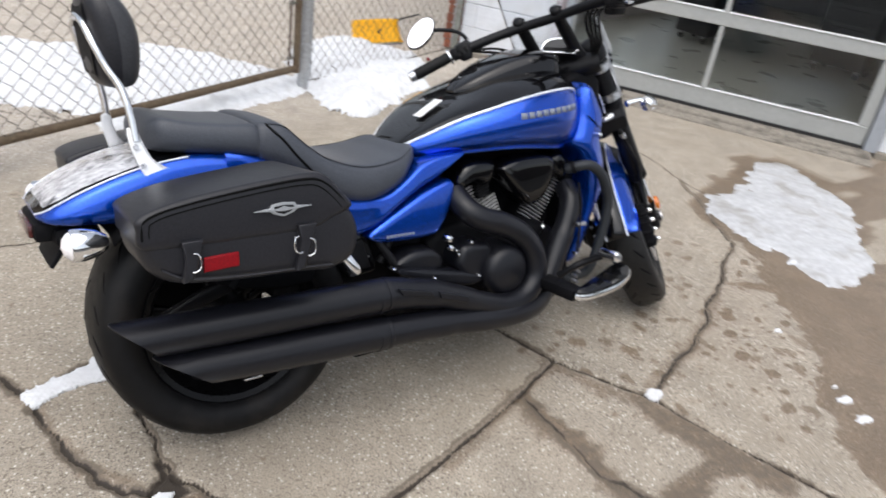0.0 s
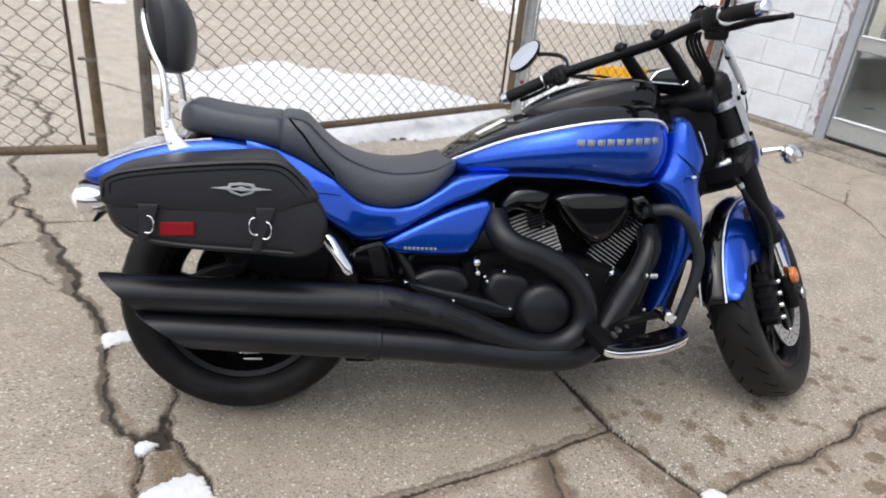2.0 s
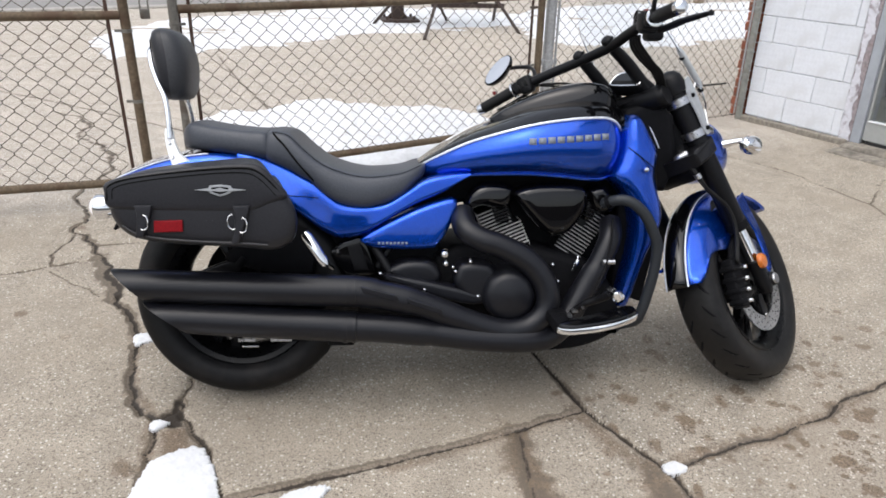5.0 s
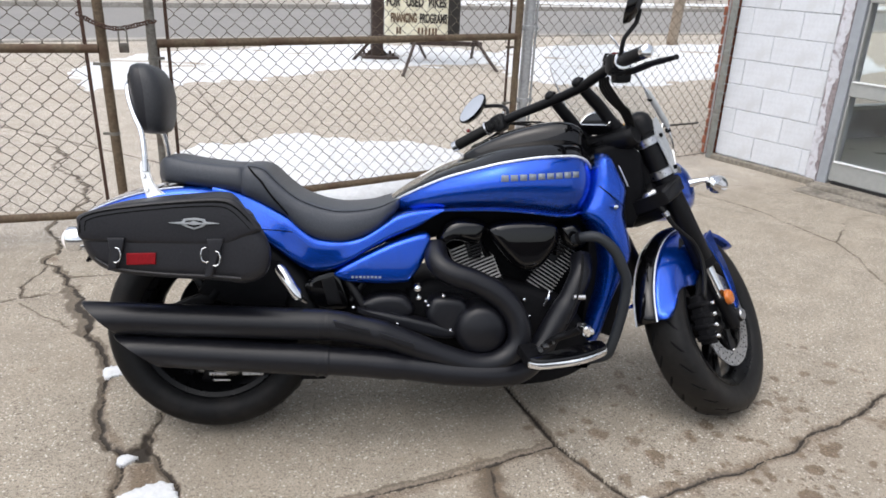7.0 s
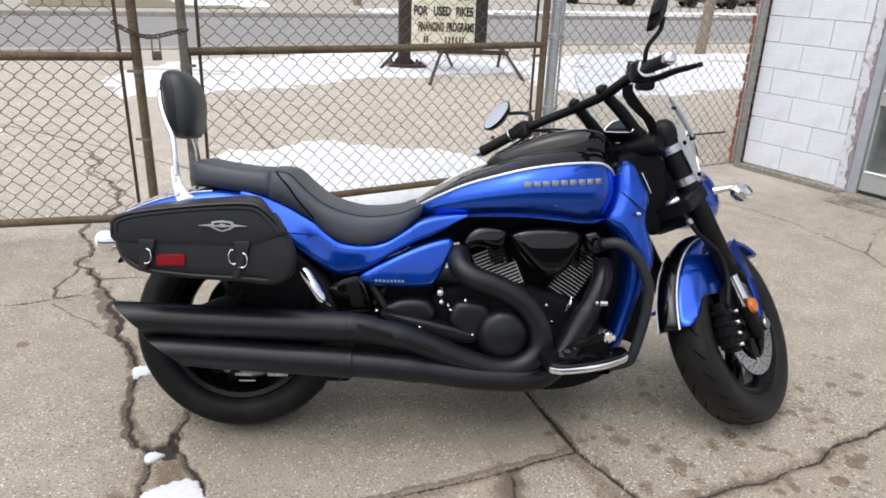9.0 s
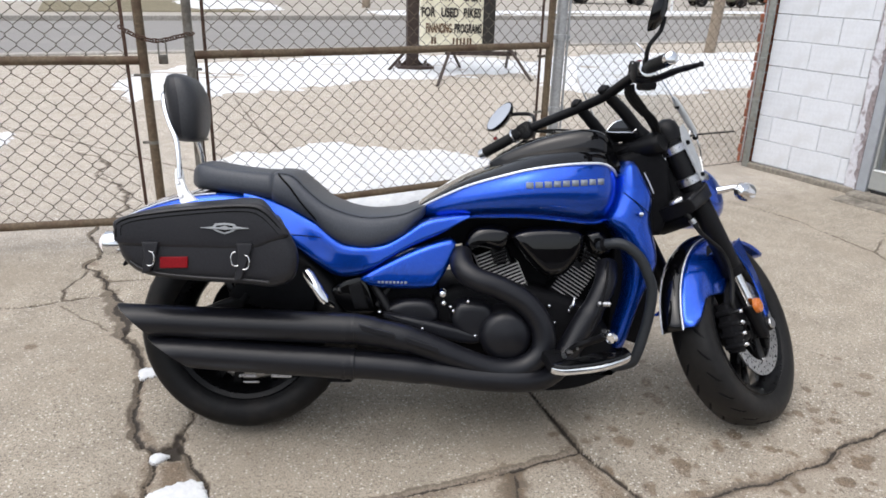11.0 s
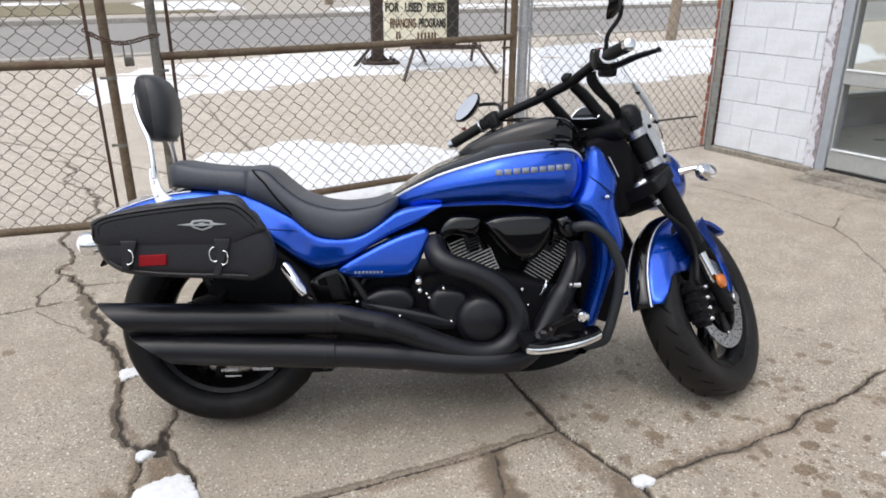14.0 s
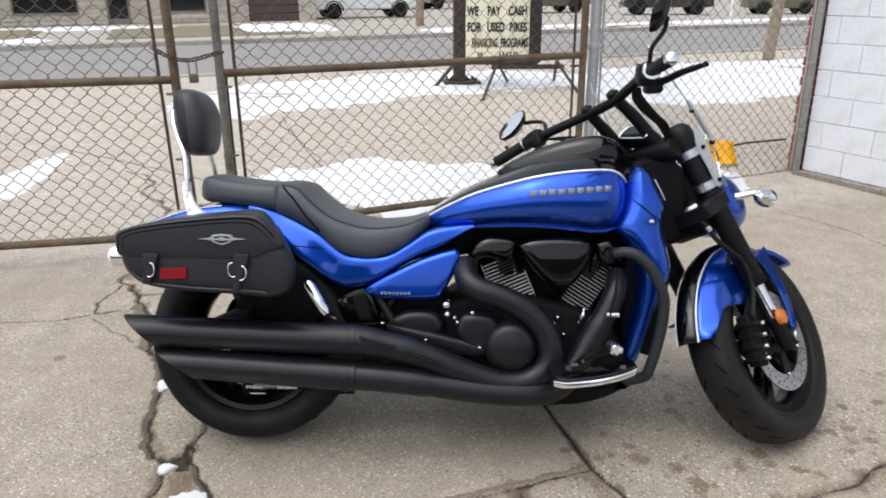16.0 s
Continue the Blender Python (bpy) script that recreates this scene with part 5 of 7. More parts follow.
FENDER = shell(Geo().rings(fender_rows(57, 181, [(-0.036, 0.332), (-0.03, 0.339), (-0.018, 0.348), (0, 0.352), (0.018, 0.348), (0.03, 0.339), (0.036, 0.332)]), closed=False).done("front_fender", GLOSS_BLACK, BIKE, "front fender, gloss black centre with blue flanks", m=STEER))
for s in (-1, 1):
    rows = []
    for i in range(37):
        t = i / 36
        a = 53 + (127 if s < 0 else 117) * t
        low = interp([(0, 0.335), (0.12, 0.318), (0.28, 0.295), (0.36, 0.25), (0.46, 0.195), (0.6, 0.168), (0.68, 0.168), (0.735, 0.176), (0.8, 0.216), (0.85, 0.252), (0.87, 0.262), (0.93, 0.274), (0.97, 0.294), (1, 0.326)], t)
        prof = [(0.036, 0.332), (0.048, 0.3195), (0.061, 0.3045), (0.071, 0.292), (0.079, 0.28), (0.084, low + 0.01), (0.083, low)]
        prof = [(y if s < 0 else 0.036 + (y - 0.036) * 0.5, max(r, low)) for y, r in prof]
        rows.append([on_fender(a, s * y, r) for y, r in prof])
    shell(Geo().rings(rows, closed=False).done("fender_flank", BLUE, FENDER, "blue fender flank", m=Matrix()))
    Geo().tube([on_fender(a, s * 0.037, 0.3335) for a in range(55, 182, 3)], 0.0032, 6, squash=0.6).done("fender_stripe", STRIPE, FENDER, "silver pinstripe")
    Geo().rings([[fork(d, s * (0.077 + t), q) for t, q in ((0, c - w), (0.005, c - w + 0.004), (0.005, c + w - 0.004), (0, c + w), (-0.005, c))] for d, c, w in ((0.25, 0.165, 0.04), (0.19, 0.172, 0.026), (0.12, 0.182, 0.022), (0.05, 0.172, 0.02), (-0.01, 0.146, 0.02), (-0.022, 0.14, 0.012))]).done("fender_stay", BLUE, FENDER, "blue fender stay", m=Matrix())

# fork
for s in (-1, 1):
    y = -0.104 if s < 0 else 0.14
    leg = Geo().tube([fork(d, y) for d in (0.212, 0.217, 0.5, 0.62, 0.70, 0.745)], [0.030, 0.033, 0.034, 0.036, 0.036, 0.034], 24).done("fork_tube", SATIN_BLACK, BIKE, "satin black upper fork tube", m=STEER)
    Geo().tube([fork(d, y) for d in (0.685, 0.69, 0.715, 0.74, 0.755, 0.762)], [0.037, 0.043, 0.045, 0.042, 0.03, 0.012], 24).done("fork_cap", SATIN_BLACK, leg, "rounded black fork cap", m=Matrix())
    Geo().tube([fork(d, y) for d in (0.2, 0.205, 0.228, 0.232)], [0.03, 0.0345, 0.0345, 0.031], 24).done("dust_seal", DARK, leg, "", m=Matrix())
    Geo().tube([fork(d, y) for d in (0.07, 0.22)], 0.0215, 20).done("fork_slider", CHROME, leg, "polished lower slider", m=Matrix())
    Geo().lathe([(0.009, 0.036), (0.0165, 0.036), (0.018, 0.034), (0.018, 0.026)], 20, shift(AXLE.x, y, AXLE.z) @ Matrix.Rotation(radians(180 if s < 0 else 0), 4, "X")).done("axle_nut", STEEL, leg, "dull steel axle nut", m=Matrix())
    Geo().tube([fork(d, y) for d in (-0.028, -0.012, 0.05, 0.085, 0.09)], [0.018, 0.023, 0.0235, 0.026, 0.022], 20).lathe([(0.0, -0.03), (0.02, -0.03), (0.024, -0.024), (0.024, 0.03), (0.0, 0.03)], 20, shift(AXLE.x, y, AXLE.z)).done("axle_clamp", SATIN_BLACK, leg, "", m=Matrix())
    Geo().lathe([(0.0, 0.012), (0.014, 0.011), (0.0225, 0.007), (0.0255, 0.0), (0.0255, -0.006)], 24, shift(*fork(0.086, y + s * 0.034, -0.016)) @ Matrix.Rotation(radians(180 if s < 0 else 0), 4, "X")).done("amber_reflector", ORANGE, leg, "round amber reflector", m=Matrix())
    for d in (0.66, 0.548):
        Geo().tube([fork(d - 0.014, y), fork(d - 0.012, y), fork(d + 0.012, y), fork(d + 0.014, y)], [0.037, 0.0415, 0.0415, 0.037], 24).box(-0.01, 0.05, -0.012, 0.012, -0.012, 0.012, 0.004, m=Matrix.Translation(fork(d, y + s * 0.03, 0.01))).done("clamp_band", STEEL, leg, "silver clamp band", m=Matrix())
    cal = Geo().slab([(-0.028, -0.075), (0.018, -0.08), (0.024, 0.0), (0.018, 0.085), (-0.024, 0.08), (-0.034, 0.0)], -0.02, 0.022, 0.009, m=Matrix.Translation(AXLE + Vector((-0.165, s * 0.078, -0.01))) @ turn_y(-8)).done("brake_caliper", DARK, BIKE, "black brake calliper with steel bolts", m=STEER)
    for k in range(4):
        Geo().box(-0.036, 0.026, -0.024, 0.028, -0.065 + 0.036 * k, -0.047 + 0.036 * k, 0.006, m=Matrix.Translation(AXLE + Vector((-0.165, s * 0.08, -0.01))) @ turn_y(-8)).done("caliper_rib", DARK, cal, "", m=Matrix())
        Geo().lathe([(0.0, 0.008), (0.006, 0.007), (0.008, 0.0), (0.008, -0.01)], 10, Matrix.Translation(AXLE + Vector((-0.142 - 0.004 * k, s * 0.108, 0.042 - 0.036 * k))) @ Matrix.Rotation(radians(180 if s < 0 else 0), 4, "X")).done("caliper_bolt", CHROME, cal, "chrome bolt", m=Matrix())
for s in (-1, 1):
    Geo().slab([(-0.175, 0.075), (-0.10, 0.165), (-0.055, 0.15), (-0.03, 0.06), (-0.10, 0.0), (-0.15, 0.0)], s * 0.072, s * 0.084, 0.004, 3, 2, Matrix.Translation(AXLE)).done("caliper_bracket", DARK, BIKE, "dark calliper bracket", m=STEER)
for d, h, wide, back in ((0.72, 0.03, 0.1, -0.04), (0.49, 0.055, 0.142, -0.12)):
    Geo().slab([(back, -h * 0.3), (-0.03, -h / 2), (0.03, -h / 2), (0.035, h / 2), (back, h / 2)], -wide, wide, 0.014, m=Matrix.Translation(fork(d)) @ turn_y(-31.3)).done("triple_clamp", SATIN_BLACK, BIKE, "black triple clamp", m=STEER)
Geo().tube([HEAD + RAKE * 0.86, HEAD + RAKE * 1.08], 0.034, 18).done("steering_head", DARK, BIKE, m=RUN)

Geo().tube([(1.375, -0.10, 0.722), (1.385, -0.105, 0.727), (1.405, -0.115, 0.742), (1.41, -0.118, 0.745)], [0.008, 0.014, 0.014, 0.009], 12).done("steering_lock", STEEL, BIKE, "bright steering lock barrel")

# head lamp, cowl and shield
rows = []
for t, w, h0, h1 in smooth_table([(0.0, 0.07, -0.06, 0.06), (0.06, 0.105, -0.085, 0.095), (0.13, 0.115, -0.095, 0.10), (0.19, 0.10, -0.09, 0.08), (0.235, 0.07, -0.07, 0.045), (0.25, 0.03, -0.03, 0.01)], 4):
    rows.append([(1.40 + t, w * math.copysign(abs(math.cos(q)) ** 0.8, math.cos(q)), 0.80 - 0.10 * t + (h1 if math.sin(q) > 0 else -h0) * math.copysign(abs(math.sin(q)) ** 0.8, math.sin(q))) for q in np.linspace(0, 6.283, 28, endpoint=False)])
cowl = Geo().rings(rows).done("headlamp_cowl", BLUE, BIKE, "blue headlamp cowl", m=STEER)
Geo().lathe([(0.0, 0.03), (0.04, 0.025), (0.07, 0.008), (0.078, -0.01), (0.078, -0.03)], 30, shift(1.635, 0, 0.765) @ Matrix.Rotation(radians(-90), 4, "Z") @ Matrix.Diagonal((1, 1, 0.8, 1))).done("headlamp_lens", CLEAR, cowl, "clear headlamp lens", m=Matrix())
Geo().box(1.33, 1.45, -0.085, 0.085, 0.66, 0.78, 0.03).done("lamp_bracket", DARK, BIKE, "dark lamp bracket", m=STEER)
EDGE = [(0.83, 0.10), (0.87, 0.14), (0.93, 0.155), (1.03, 0.149), (1.12, 0.14), (1.22, 0.13), (1.27, 0.11), (1.292, 0.07)]


def on_shield(z, c, out=0.0):
    """A place on the windshield, c from -1 at one edge to 1 at the other."""
    w = interp(EDGE, z)
    return (1.43 - 0.62 * (z - 0.86) + 0.05 * (1 - c * c) * w / 0.15 + out * 0.85, c * (w + out * 0.3), z + out * 0.52)


ob = Geo().rings([[on_shield(z, c) for c in np.linspace(-1, 1, 17)] for z in np.linspace(0.83, 1.292, 25)], closed=False).done("windshield", PLASTIC, BIKE, "small clear windshield", m=STEER)
ob.visible_shadow = False
for s in (-1, 1):
    Geo().tube([on_shield(z, s) for z in np.linspace(0.84, 1.24, 18)], 0.0026, 6).done("shield_rim", CHROME, ob, "thin shield rim", m=Matrix())
    strip = Geo().tube([on_shield(z, s * 1.0, 0.002) for z in np.linspace(0.935, 1.06, 8)], [0.007, 0.0115, 0.0115, 0.0115, 0.0115, 0.0115, 0.0115, 0.007], 8, squash=0.4).done("shield_bracket", BRACKET, BIKE, "pale metal shield bracket", m=STEER)
    plate = Geo().rings([[fork(d, s * (0.146 + t), q) for t, q in ((-0.0025, a0), (0.0025, a0), (0.0025, a1), (-0.0025, a1))] for d, a0, a1 in ((0.715, 0.014, 0.046), (0.70, 0.0, 0.052), (0.66, -0.012, 0.050), (0.60, -0.008, 0.042), (0.548, -0.012, 0.024), (0.53, -0.006, 0.014))]).done("bracket_plate", BRACKET, strip, "pale metal bracket plate", m=Matrix())
    for d, q in ((0.66, 0.012), (0.548, 0.008)):
        Geo().lathe([(0.0, 0.008), (0.006, 0.007), (0.0075, 0.0)], 10, Matrix.Translation(fork(d, s * 0.149, q)) @ Matrix.Rotation(radians(180 if s < 0 else 0), 4, "X")).done("plate_screw", DARK, plate, "black screw", m=Matrix())
    for z in (0.93, 1.03):
        Geo().lathe([(0.0, -0.006), (0.0075, -0.005), (0.009, 0.0), (0.009, 0.005), (0.0, 0.005)], 12, Matrix.Translation(on_shield(z, s * 0.97)) @ Matrix.Rotation(radians(90), 4, "Z")).done("shield_bolt", DARK, strip, "black bolt", m=Matrix())
    for d, z in ((0.66, 0.955), (0.548, 0.875)):
        Geo().tube([fork(d, s * 0.13, 0.03), fork(d, s * 0.14, 0.045), on_shield(z, s * 0.97, -0.006)], 0.0032, 8).done("shield_brace", STEEL, strip, "thin steel shield brace", m=Matrix())
# front indicators
for s in (-1, 1):
    base = fork(0.47, s * 0.15, 0.05)
    tip = base + Vector((0.042, s * 0.07, -0.022))
    lamp = Geo().lathe([(0.0, -0.045), (0.016, -0.04), (0.027, -0.02), (0.031, 0.005), (0.03, 0.02), (0.026, 0.024), (0.0, 0.024)], 24, Matrix.Translation(tip) @ Matrix.Rotation(radians(-90), 4, "Z")).done("front_indicator", CHROME, BIKE, "chrome bullet indicator", m=STEER)
    Geo().lathe([(0.0, 0.034), (0.015, 0.032), (0.025, 0.025), (0.026, 0.02)], 20, Matrix.Translation(tip) @ Matrix.Rotation(radians(-90), 4, "Z")).done("indicator_lens", CLEAR, lamp, "clear indicator lens", m=Matrix())
    Geo().tube([base, base + Vector((0.03, s * 0.05, 0.0)), tip], [0.013, 0.009, 0.009], 10).done("indicator_stalk", CHROME, lamp, "chrome stalk", m=Matrix())

# handlebar, as turned
bar = [(0.809, 0.204, 0.872), (0.90, 0.145, 0.93), (0.985, 0.095, 0.975), (1.085, 0.027, 1.022), (1.150, -0.073, 1.060), (1.180, -0.17, 1.094), (1.20, -0.30, 1.125), (1.216, -0.446, 1.138)]
smooth_bar = spline(bar, 6)
HANDLEBAR = Geo().tube(smooth_bar, 0.0155, 14).done("handlebar", SATIN_BLACK, BIKE, "wide satin black handlebar")
for a, b, end in ((bar[0], bar[1], -1), (bar[7], bar[6], 1)):
    a, b = Vector(a), Vector(b)
    d = (b - a).normalized()
    Geo().tube([a, a + d * 0.002, a + d * 0.115, a + d * 0.12], [0.016, 0.0185, 0.0185, 0.016], 20).done("grip", GRIP, HANDLEBAR, "ribbed black rubber grip")
    Geo().tube([a - d * 0.022, a - d * 0.018, a - d * 0.002, a], [0.012, 0.0175, 0.0185, 0.0185], 20).done("bar_end", CHROME, HANDLEBAR, "bright bar end weight")
    Geo().tube([a + d * 0.121, a + d * 0.123, a + d * 0.129, a + d * 0.131], [0.018, 0.026, 0.026, 0.018], 20).done("grip_collar", CHROME, HANDLEBAR)
    box = Geo().box(-0.024, 0.024, -0.026, 0.022, -0.028, 0.024, 0.009, m=between(a + d * 0.172, b)).box(-0.028, 0.02, -0.012, 0.026, -0.034, 0.006, 0.008, m=between(a + d * 0.182, b)).box(-0.02, 0.02, 0.02, 0.05, -0.02, 0.02, 0.006, m=between(a + d * 0.182, b)).done("switch_housing", SATIN_BLACK, HANDLEBAR, "black switch housing")
    for k in range(3):
        Geo().box(-0.03, -0.022, -0.016 + 0.014 * k, -0.006 + 0.014 * k, -0.012, 0.012 - 0.006 * k, 0.002, m=between(a + d * 0.172, b)).done("switch", GRIP, box, "")
    for k in range(2):
        Geo().lathe([(0.0, -0.004), (0.004, -0.004), (0.004, 0.004), (0.0, 0.004)], 8, between(a + d * (0.19 + 0.012 * k), b) @ shift(0.016 - 0.02 * k, 0, 0.021) @ Matrix.Rotation(radians(90), 4, "X")).done("clamp_screw", STEEL, box, "steel screw")
Geo().box(-0.008, 0.008, -0.006, 0.006, 0.02, 0.032, 0.003, m=between(Vector(bar[0]).lerp(Vector(bar[1]), 0.5 * 1.45), bar[1]) @ shift(0, -0.03, 0)).done("stop_switch", RED_LAMP, HANDLEBAR, "small red switch")
Geo().box(-0.012, 0.012, -0.008, 0.008, 0.02, 0.03, 0.003, m=between(Vector(bar[7]).lerp(Vector(bar[6]), 1.15), bar[5])).done("stop_switch", RED_LAMP, HANDLEBAR, "small red switch")
# levers and reservoir
lever = Geo().tube(spline([(1.225, -0.255, 1.095), (1.252, -0.285, 1.105), (1.278, -0.335, 1.119), (1.30, -0.385, 1.126), (1.316, -0.42, 1.131)], 6), [0.016] * 4 + [0.014] * 8 + [0.0125] * 6 + [0.0105] * 4 + [0.008, 0.01, 0.011], 12, squash=0.7).done("brake_lever", SATIN_BLACK, BIKE, "black brake lever")
Geo().box(1.2, 1.25, -0.275, -0.225, 1.07, 1.115, 0.01).done("lever_perch", SATIN_BLACK, lever, "")
tank = Geo().box(-0.022, 0.022, -0.036, 0.036, -0.016, 0.014, 0.006, m=pose(1.212, -0.185, 1.128, -10, 8, -14)).done("brake_reservoir", SATIN_BLACK, BIKE, "black brake fluid reservoir")
Geo().box(-0.024, 0.024, -0.038, 0.038, 0.015, 0.021, 0.003, m=pose(1.212, -0.185, 1.128, -10, 8, -14)).done("reservoir_cap", DARK, tank, "dark reservoir cap")
lever = Geo().tube(spline([(0.96, 0.155, 0.945), (0.955, 0.21, 0.92), (0.91, 0.25, 0.885), (0.87, 0.275, 0.862)], 6), 0.0085, 10, squash=0.7).done("clutch_lever", SATIN_BLACK, BIKE, "black clutch lever")
# risers
for way in ([(1.074, 0.023, 1.047), (1.090, 0.027, 1.036), (1.118, 0.032, 1.008), (1.16, 0.042, 0.967), (1.205, 0.05, 0.920), (1.236, 0.055, 0.888)],
            [(1.135, -0.081, 1.088), (1.150, -0.076, 1.076), (1.18, -0.066, 1.050), (1.226, -0.055, 1.010), (1.278, -0.053, 0.952), (1.312, -0.05, 0.918)]):
    riser = Geo().tube(spline(way, 5), [0.008, 0.016, 0.019, 0.020, 0.0205] + [0.021] * 8 + [0.0225] * 7 + [0.025, 0.027, 0.028, 0.029, 0.03, 0.03], 16, squash=0.85).done("riser", SATIN_BLACK, BIKE, "tapered black handlebar riser")
    a, b = Vector(way[1]), Vector(way[2])
    for k in (-1, 1):
        Geo().lathe([(0.0, -0.005), (0.0045, -0.005), (0.0055, -0.002), (0.0055, 0.006)], 10, Matrix.Translation(a.lerp(b, 0.2) + Vector((0.0, 0.012 * k, 0.019))) @ Matrix.Rotation(radians(-65), 4, "X")).done("clamp_screw", DARK, riser, "dark clamp screw")
Geo().tube(spline([(1.205, 0.085, 0.868), (1.225, 0.05, 0.872), (1.258, 0.0, 0.884), (1.30, -0.06, 0.906), (1.338, -0.098, 0.926)], 4), [0.024, 0.038] + [0.044] * 13 + [0.044, 0.036], 16, squash=0.85).done("top_yoke", SATIN_BLACK, BIKE, "black top yoke")
POD = pose(1.242, -0.012, 0.964, 42, 0, 122) @ Matrix.Diagonal((1.4, 1.0, 1.6, 1.0))
POD_EDGE = [(-0.044, -0.016), (-0.02, -0.019), (0.02, -0.019), (0.044, -0.016), (0.041, 0.009), (0.022, 0.019), (0.0, 0.022), (-0.022, 0.019), (-0.041, 0.009)]
gauge = Geo().slab(POD_EDGE, -0.04, 0.01, 0.008, 3, 3, POD).done("instrument", SATIN_BLACK, BIKE, "low black instrument pod")
Geo().tube(spline([(x * 0.93, 0.0105, z * 0.9) for x, z in POD_EDGE], 4, True), 0.0022, 6, POD, loop=True).done("bezel", CHROME, gauge, "silver bezel")
Geo().slab([(x * 0.9, z * 0.86) for x, z in POD_EDGE], 0.006, 0.0115, 0.001, 2, 3, POD).done("dial", DARK_GLASS, gauge, "dark display glass")
Geo().slab([(-0.036, -0.012), (0.036, -0.012), (0.035, -0.006), (-0.035, -0.006)], 0.0105, 0.0135, 0.0008, 2, 1, POD).done("lamp_strip", GRIP, gauge, "dark warning lamp strip")


def mirror(c, n, rise, stem, label):
    """An oval mirror whose glass faces along n, its long axis along rise."""
    n = Vector(n).normalized()
    x = Vector(rise)
    x = (x - n * x.dot(n)).normalized()
    z = x.cross(n)
    m = Matrix(((x.x, n.x, z.x, c[0]), (x.y, n.y, z.y, c[1]), (x.z, n.z, z.z, c[2]), (0, 0, 0, 1))) @ Matrix.Diagonal((1.1, 1.0, 0.66, 1))
    ob = Geo().lathe([(0.0, -0.028), (0.03, -0.024), (0.052, -0.01), (0.059, 0.004), (0.058, 0.008), (0.053, 0.008)], 32, m).done("mirror", GLOSS_BLACK, BIKE, label)
    Geo().lathe([(0.0, 0.0105), (0.054, 0.0095)], 32, m).done("mirror_glass", MIRROR, ob, "mirror glass")
    Geo().tube(spline(stem, 6), 0.0065, 8).done("mirror_stem", SATIN_BLACK, ob)


mirror((0.868, 0.262, 0.998), (-0.66, -0.5, 0.53), (0.62, 0, 0.78), [(0.885, 0.27, 1.005), (0.93, 0.255, 1.012), (0.965, 0.215, 1.01), (0.972, 0.165, 0.995), (0.965, 0.125, 0.965)], "oval black mirror on a stalk")
mirror((1.205, -0.36, 1.282), (-0.9, 0.38, 0.22), (0.22, 0, 0.97), [(1.228, -0.36, 1.262), (1.222, -0.352, 1.225), (1.195, -0.345, 1.185), (1.192, -0.335, 1.15), (1.195, -0.325, 1.12)], "oval black mirror on a bent stalk")
for k in range(4):
    u = 0.011 * k
    Geo().tube(spline([(1.186 + 0.2 * u, -0.182 - 1.4 * u, 1.086), (1.192 + 0.3 * u, -0.166 - 1.3 * u, 1.062 + 0.2 * u), (1.216 + 0.4 * u, -0.148 - 1.2 * u, 1.036 + 0.2 * u), (1.25 + 0.5 * u, -0.126 - u, 1.012), (1.286 + 0.5 * u, -0.106 - 0.8 * u, 0.985), (1.33 + 0.4 * u, -0.07, 0.92), (1.36, -0.03, 0.8)], 5), 0.0048, 8).done("cable", GRIP, BIKE, "black control cable")
Geo().tube(spline([(0.93, 0.13, 0.94), (1.02, 0.13, 0.955), (1.12, 0.12, 0.95), (1.25, 0.09, 0.90)], 6), 0.0045, 6).done("cable", GRIP, BIKE, "black control cable")
Geo().tube(spline([(0.97, 0.11, 0.95), (1.06, 0.08, 0.945), (1.16, 0.08, 0.94), (1.27, 0.05, 0.88)], 6), 0.0045, 6).done("cable", GRIP, BIKE, "black control cable")
Geo().tube(spline([fork(0.53, -0.08, -0.085), fork(0.475, -0.105, -0.112), fork(0.44, -0.112, -0.114), fork(0.398, -0.115, -0.104), fork(0.345, -0.118, -0.070), fork(0.303, -0.121, -0.044), fork(0.258, -0.12, -0.038), fork(0.221, -0.116, -0.044), fork(0.185, -0.11, -0.062), fork(0.15, -0.105, -0.10), AXLE + Vector((-0.165, -0.10, 0.055))], 6), 0.0075, 8).done("brake_hose", GRIP, BIKE, "black brake hose", m=STEER)
Geo().tube([fork(0.452, -0.11, -0.113), fork(0.436, -0.112, -0.1125)], 0.0105, 10).done("hose_clip", STEEL, BIKE, "small steel hose clip", m=STEER)

# tank: x, bottom, stripe height, ridge, half width
TANK = [(0.552, 0.666, 0.684, 0.690, 0.07), (0.59, 0.664, 0.709, 0.719, 0.105), (0.64, 0.668, 0.738, 0.751, 0.145), (0.72, 0.678, 0.777, 0.796, 0.19), (0.81, 0.684, 0.807, 0.836, 0.226),
        (0.90, 0.686, 0.831, 0.876, 0.246), (1.00, 0.679, 0.847, 0.900, 0.244), (1.08, 0.670, 0.853, 0.912, 0.232), (1.125, 0.670, 0.852, 0.912, 0.216), (1.155, 0.683, 0.842, 0.905, 0.198), (1.178, 0.710, 0.822, 0.888, 0.172), (1.192, 0.740, 0.795, 0.86, 0.135)]


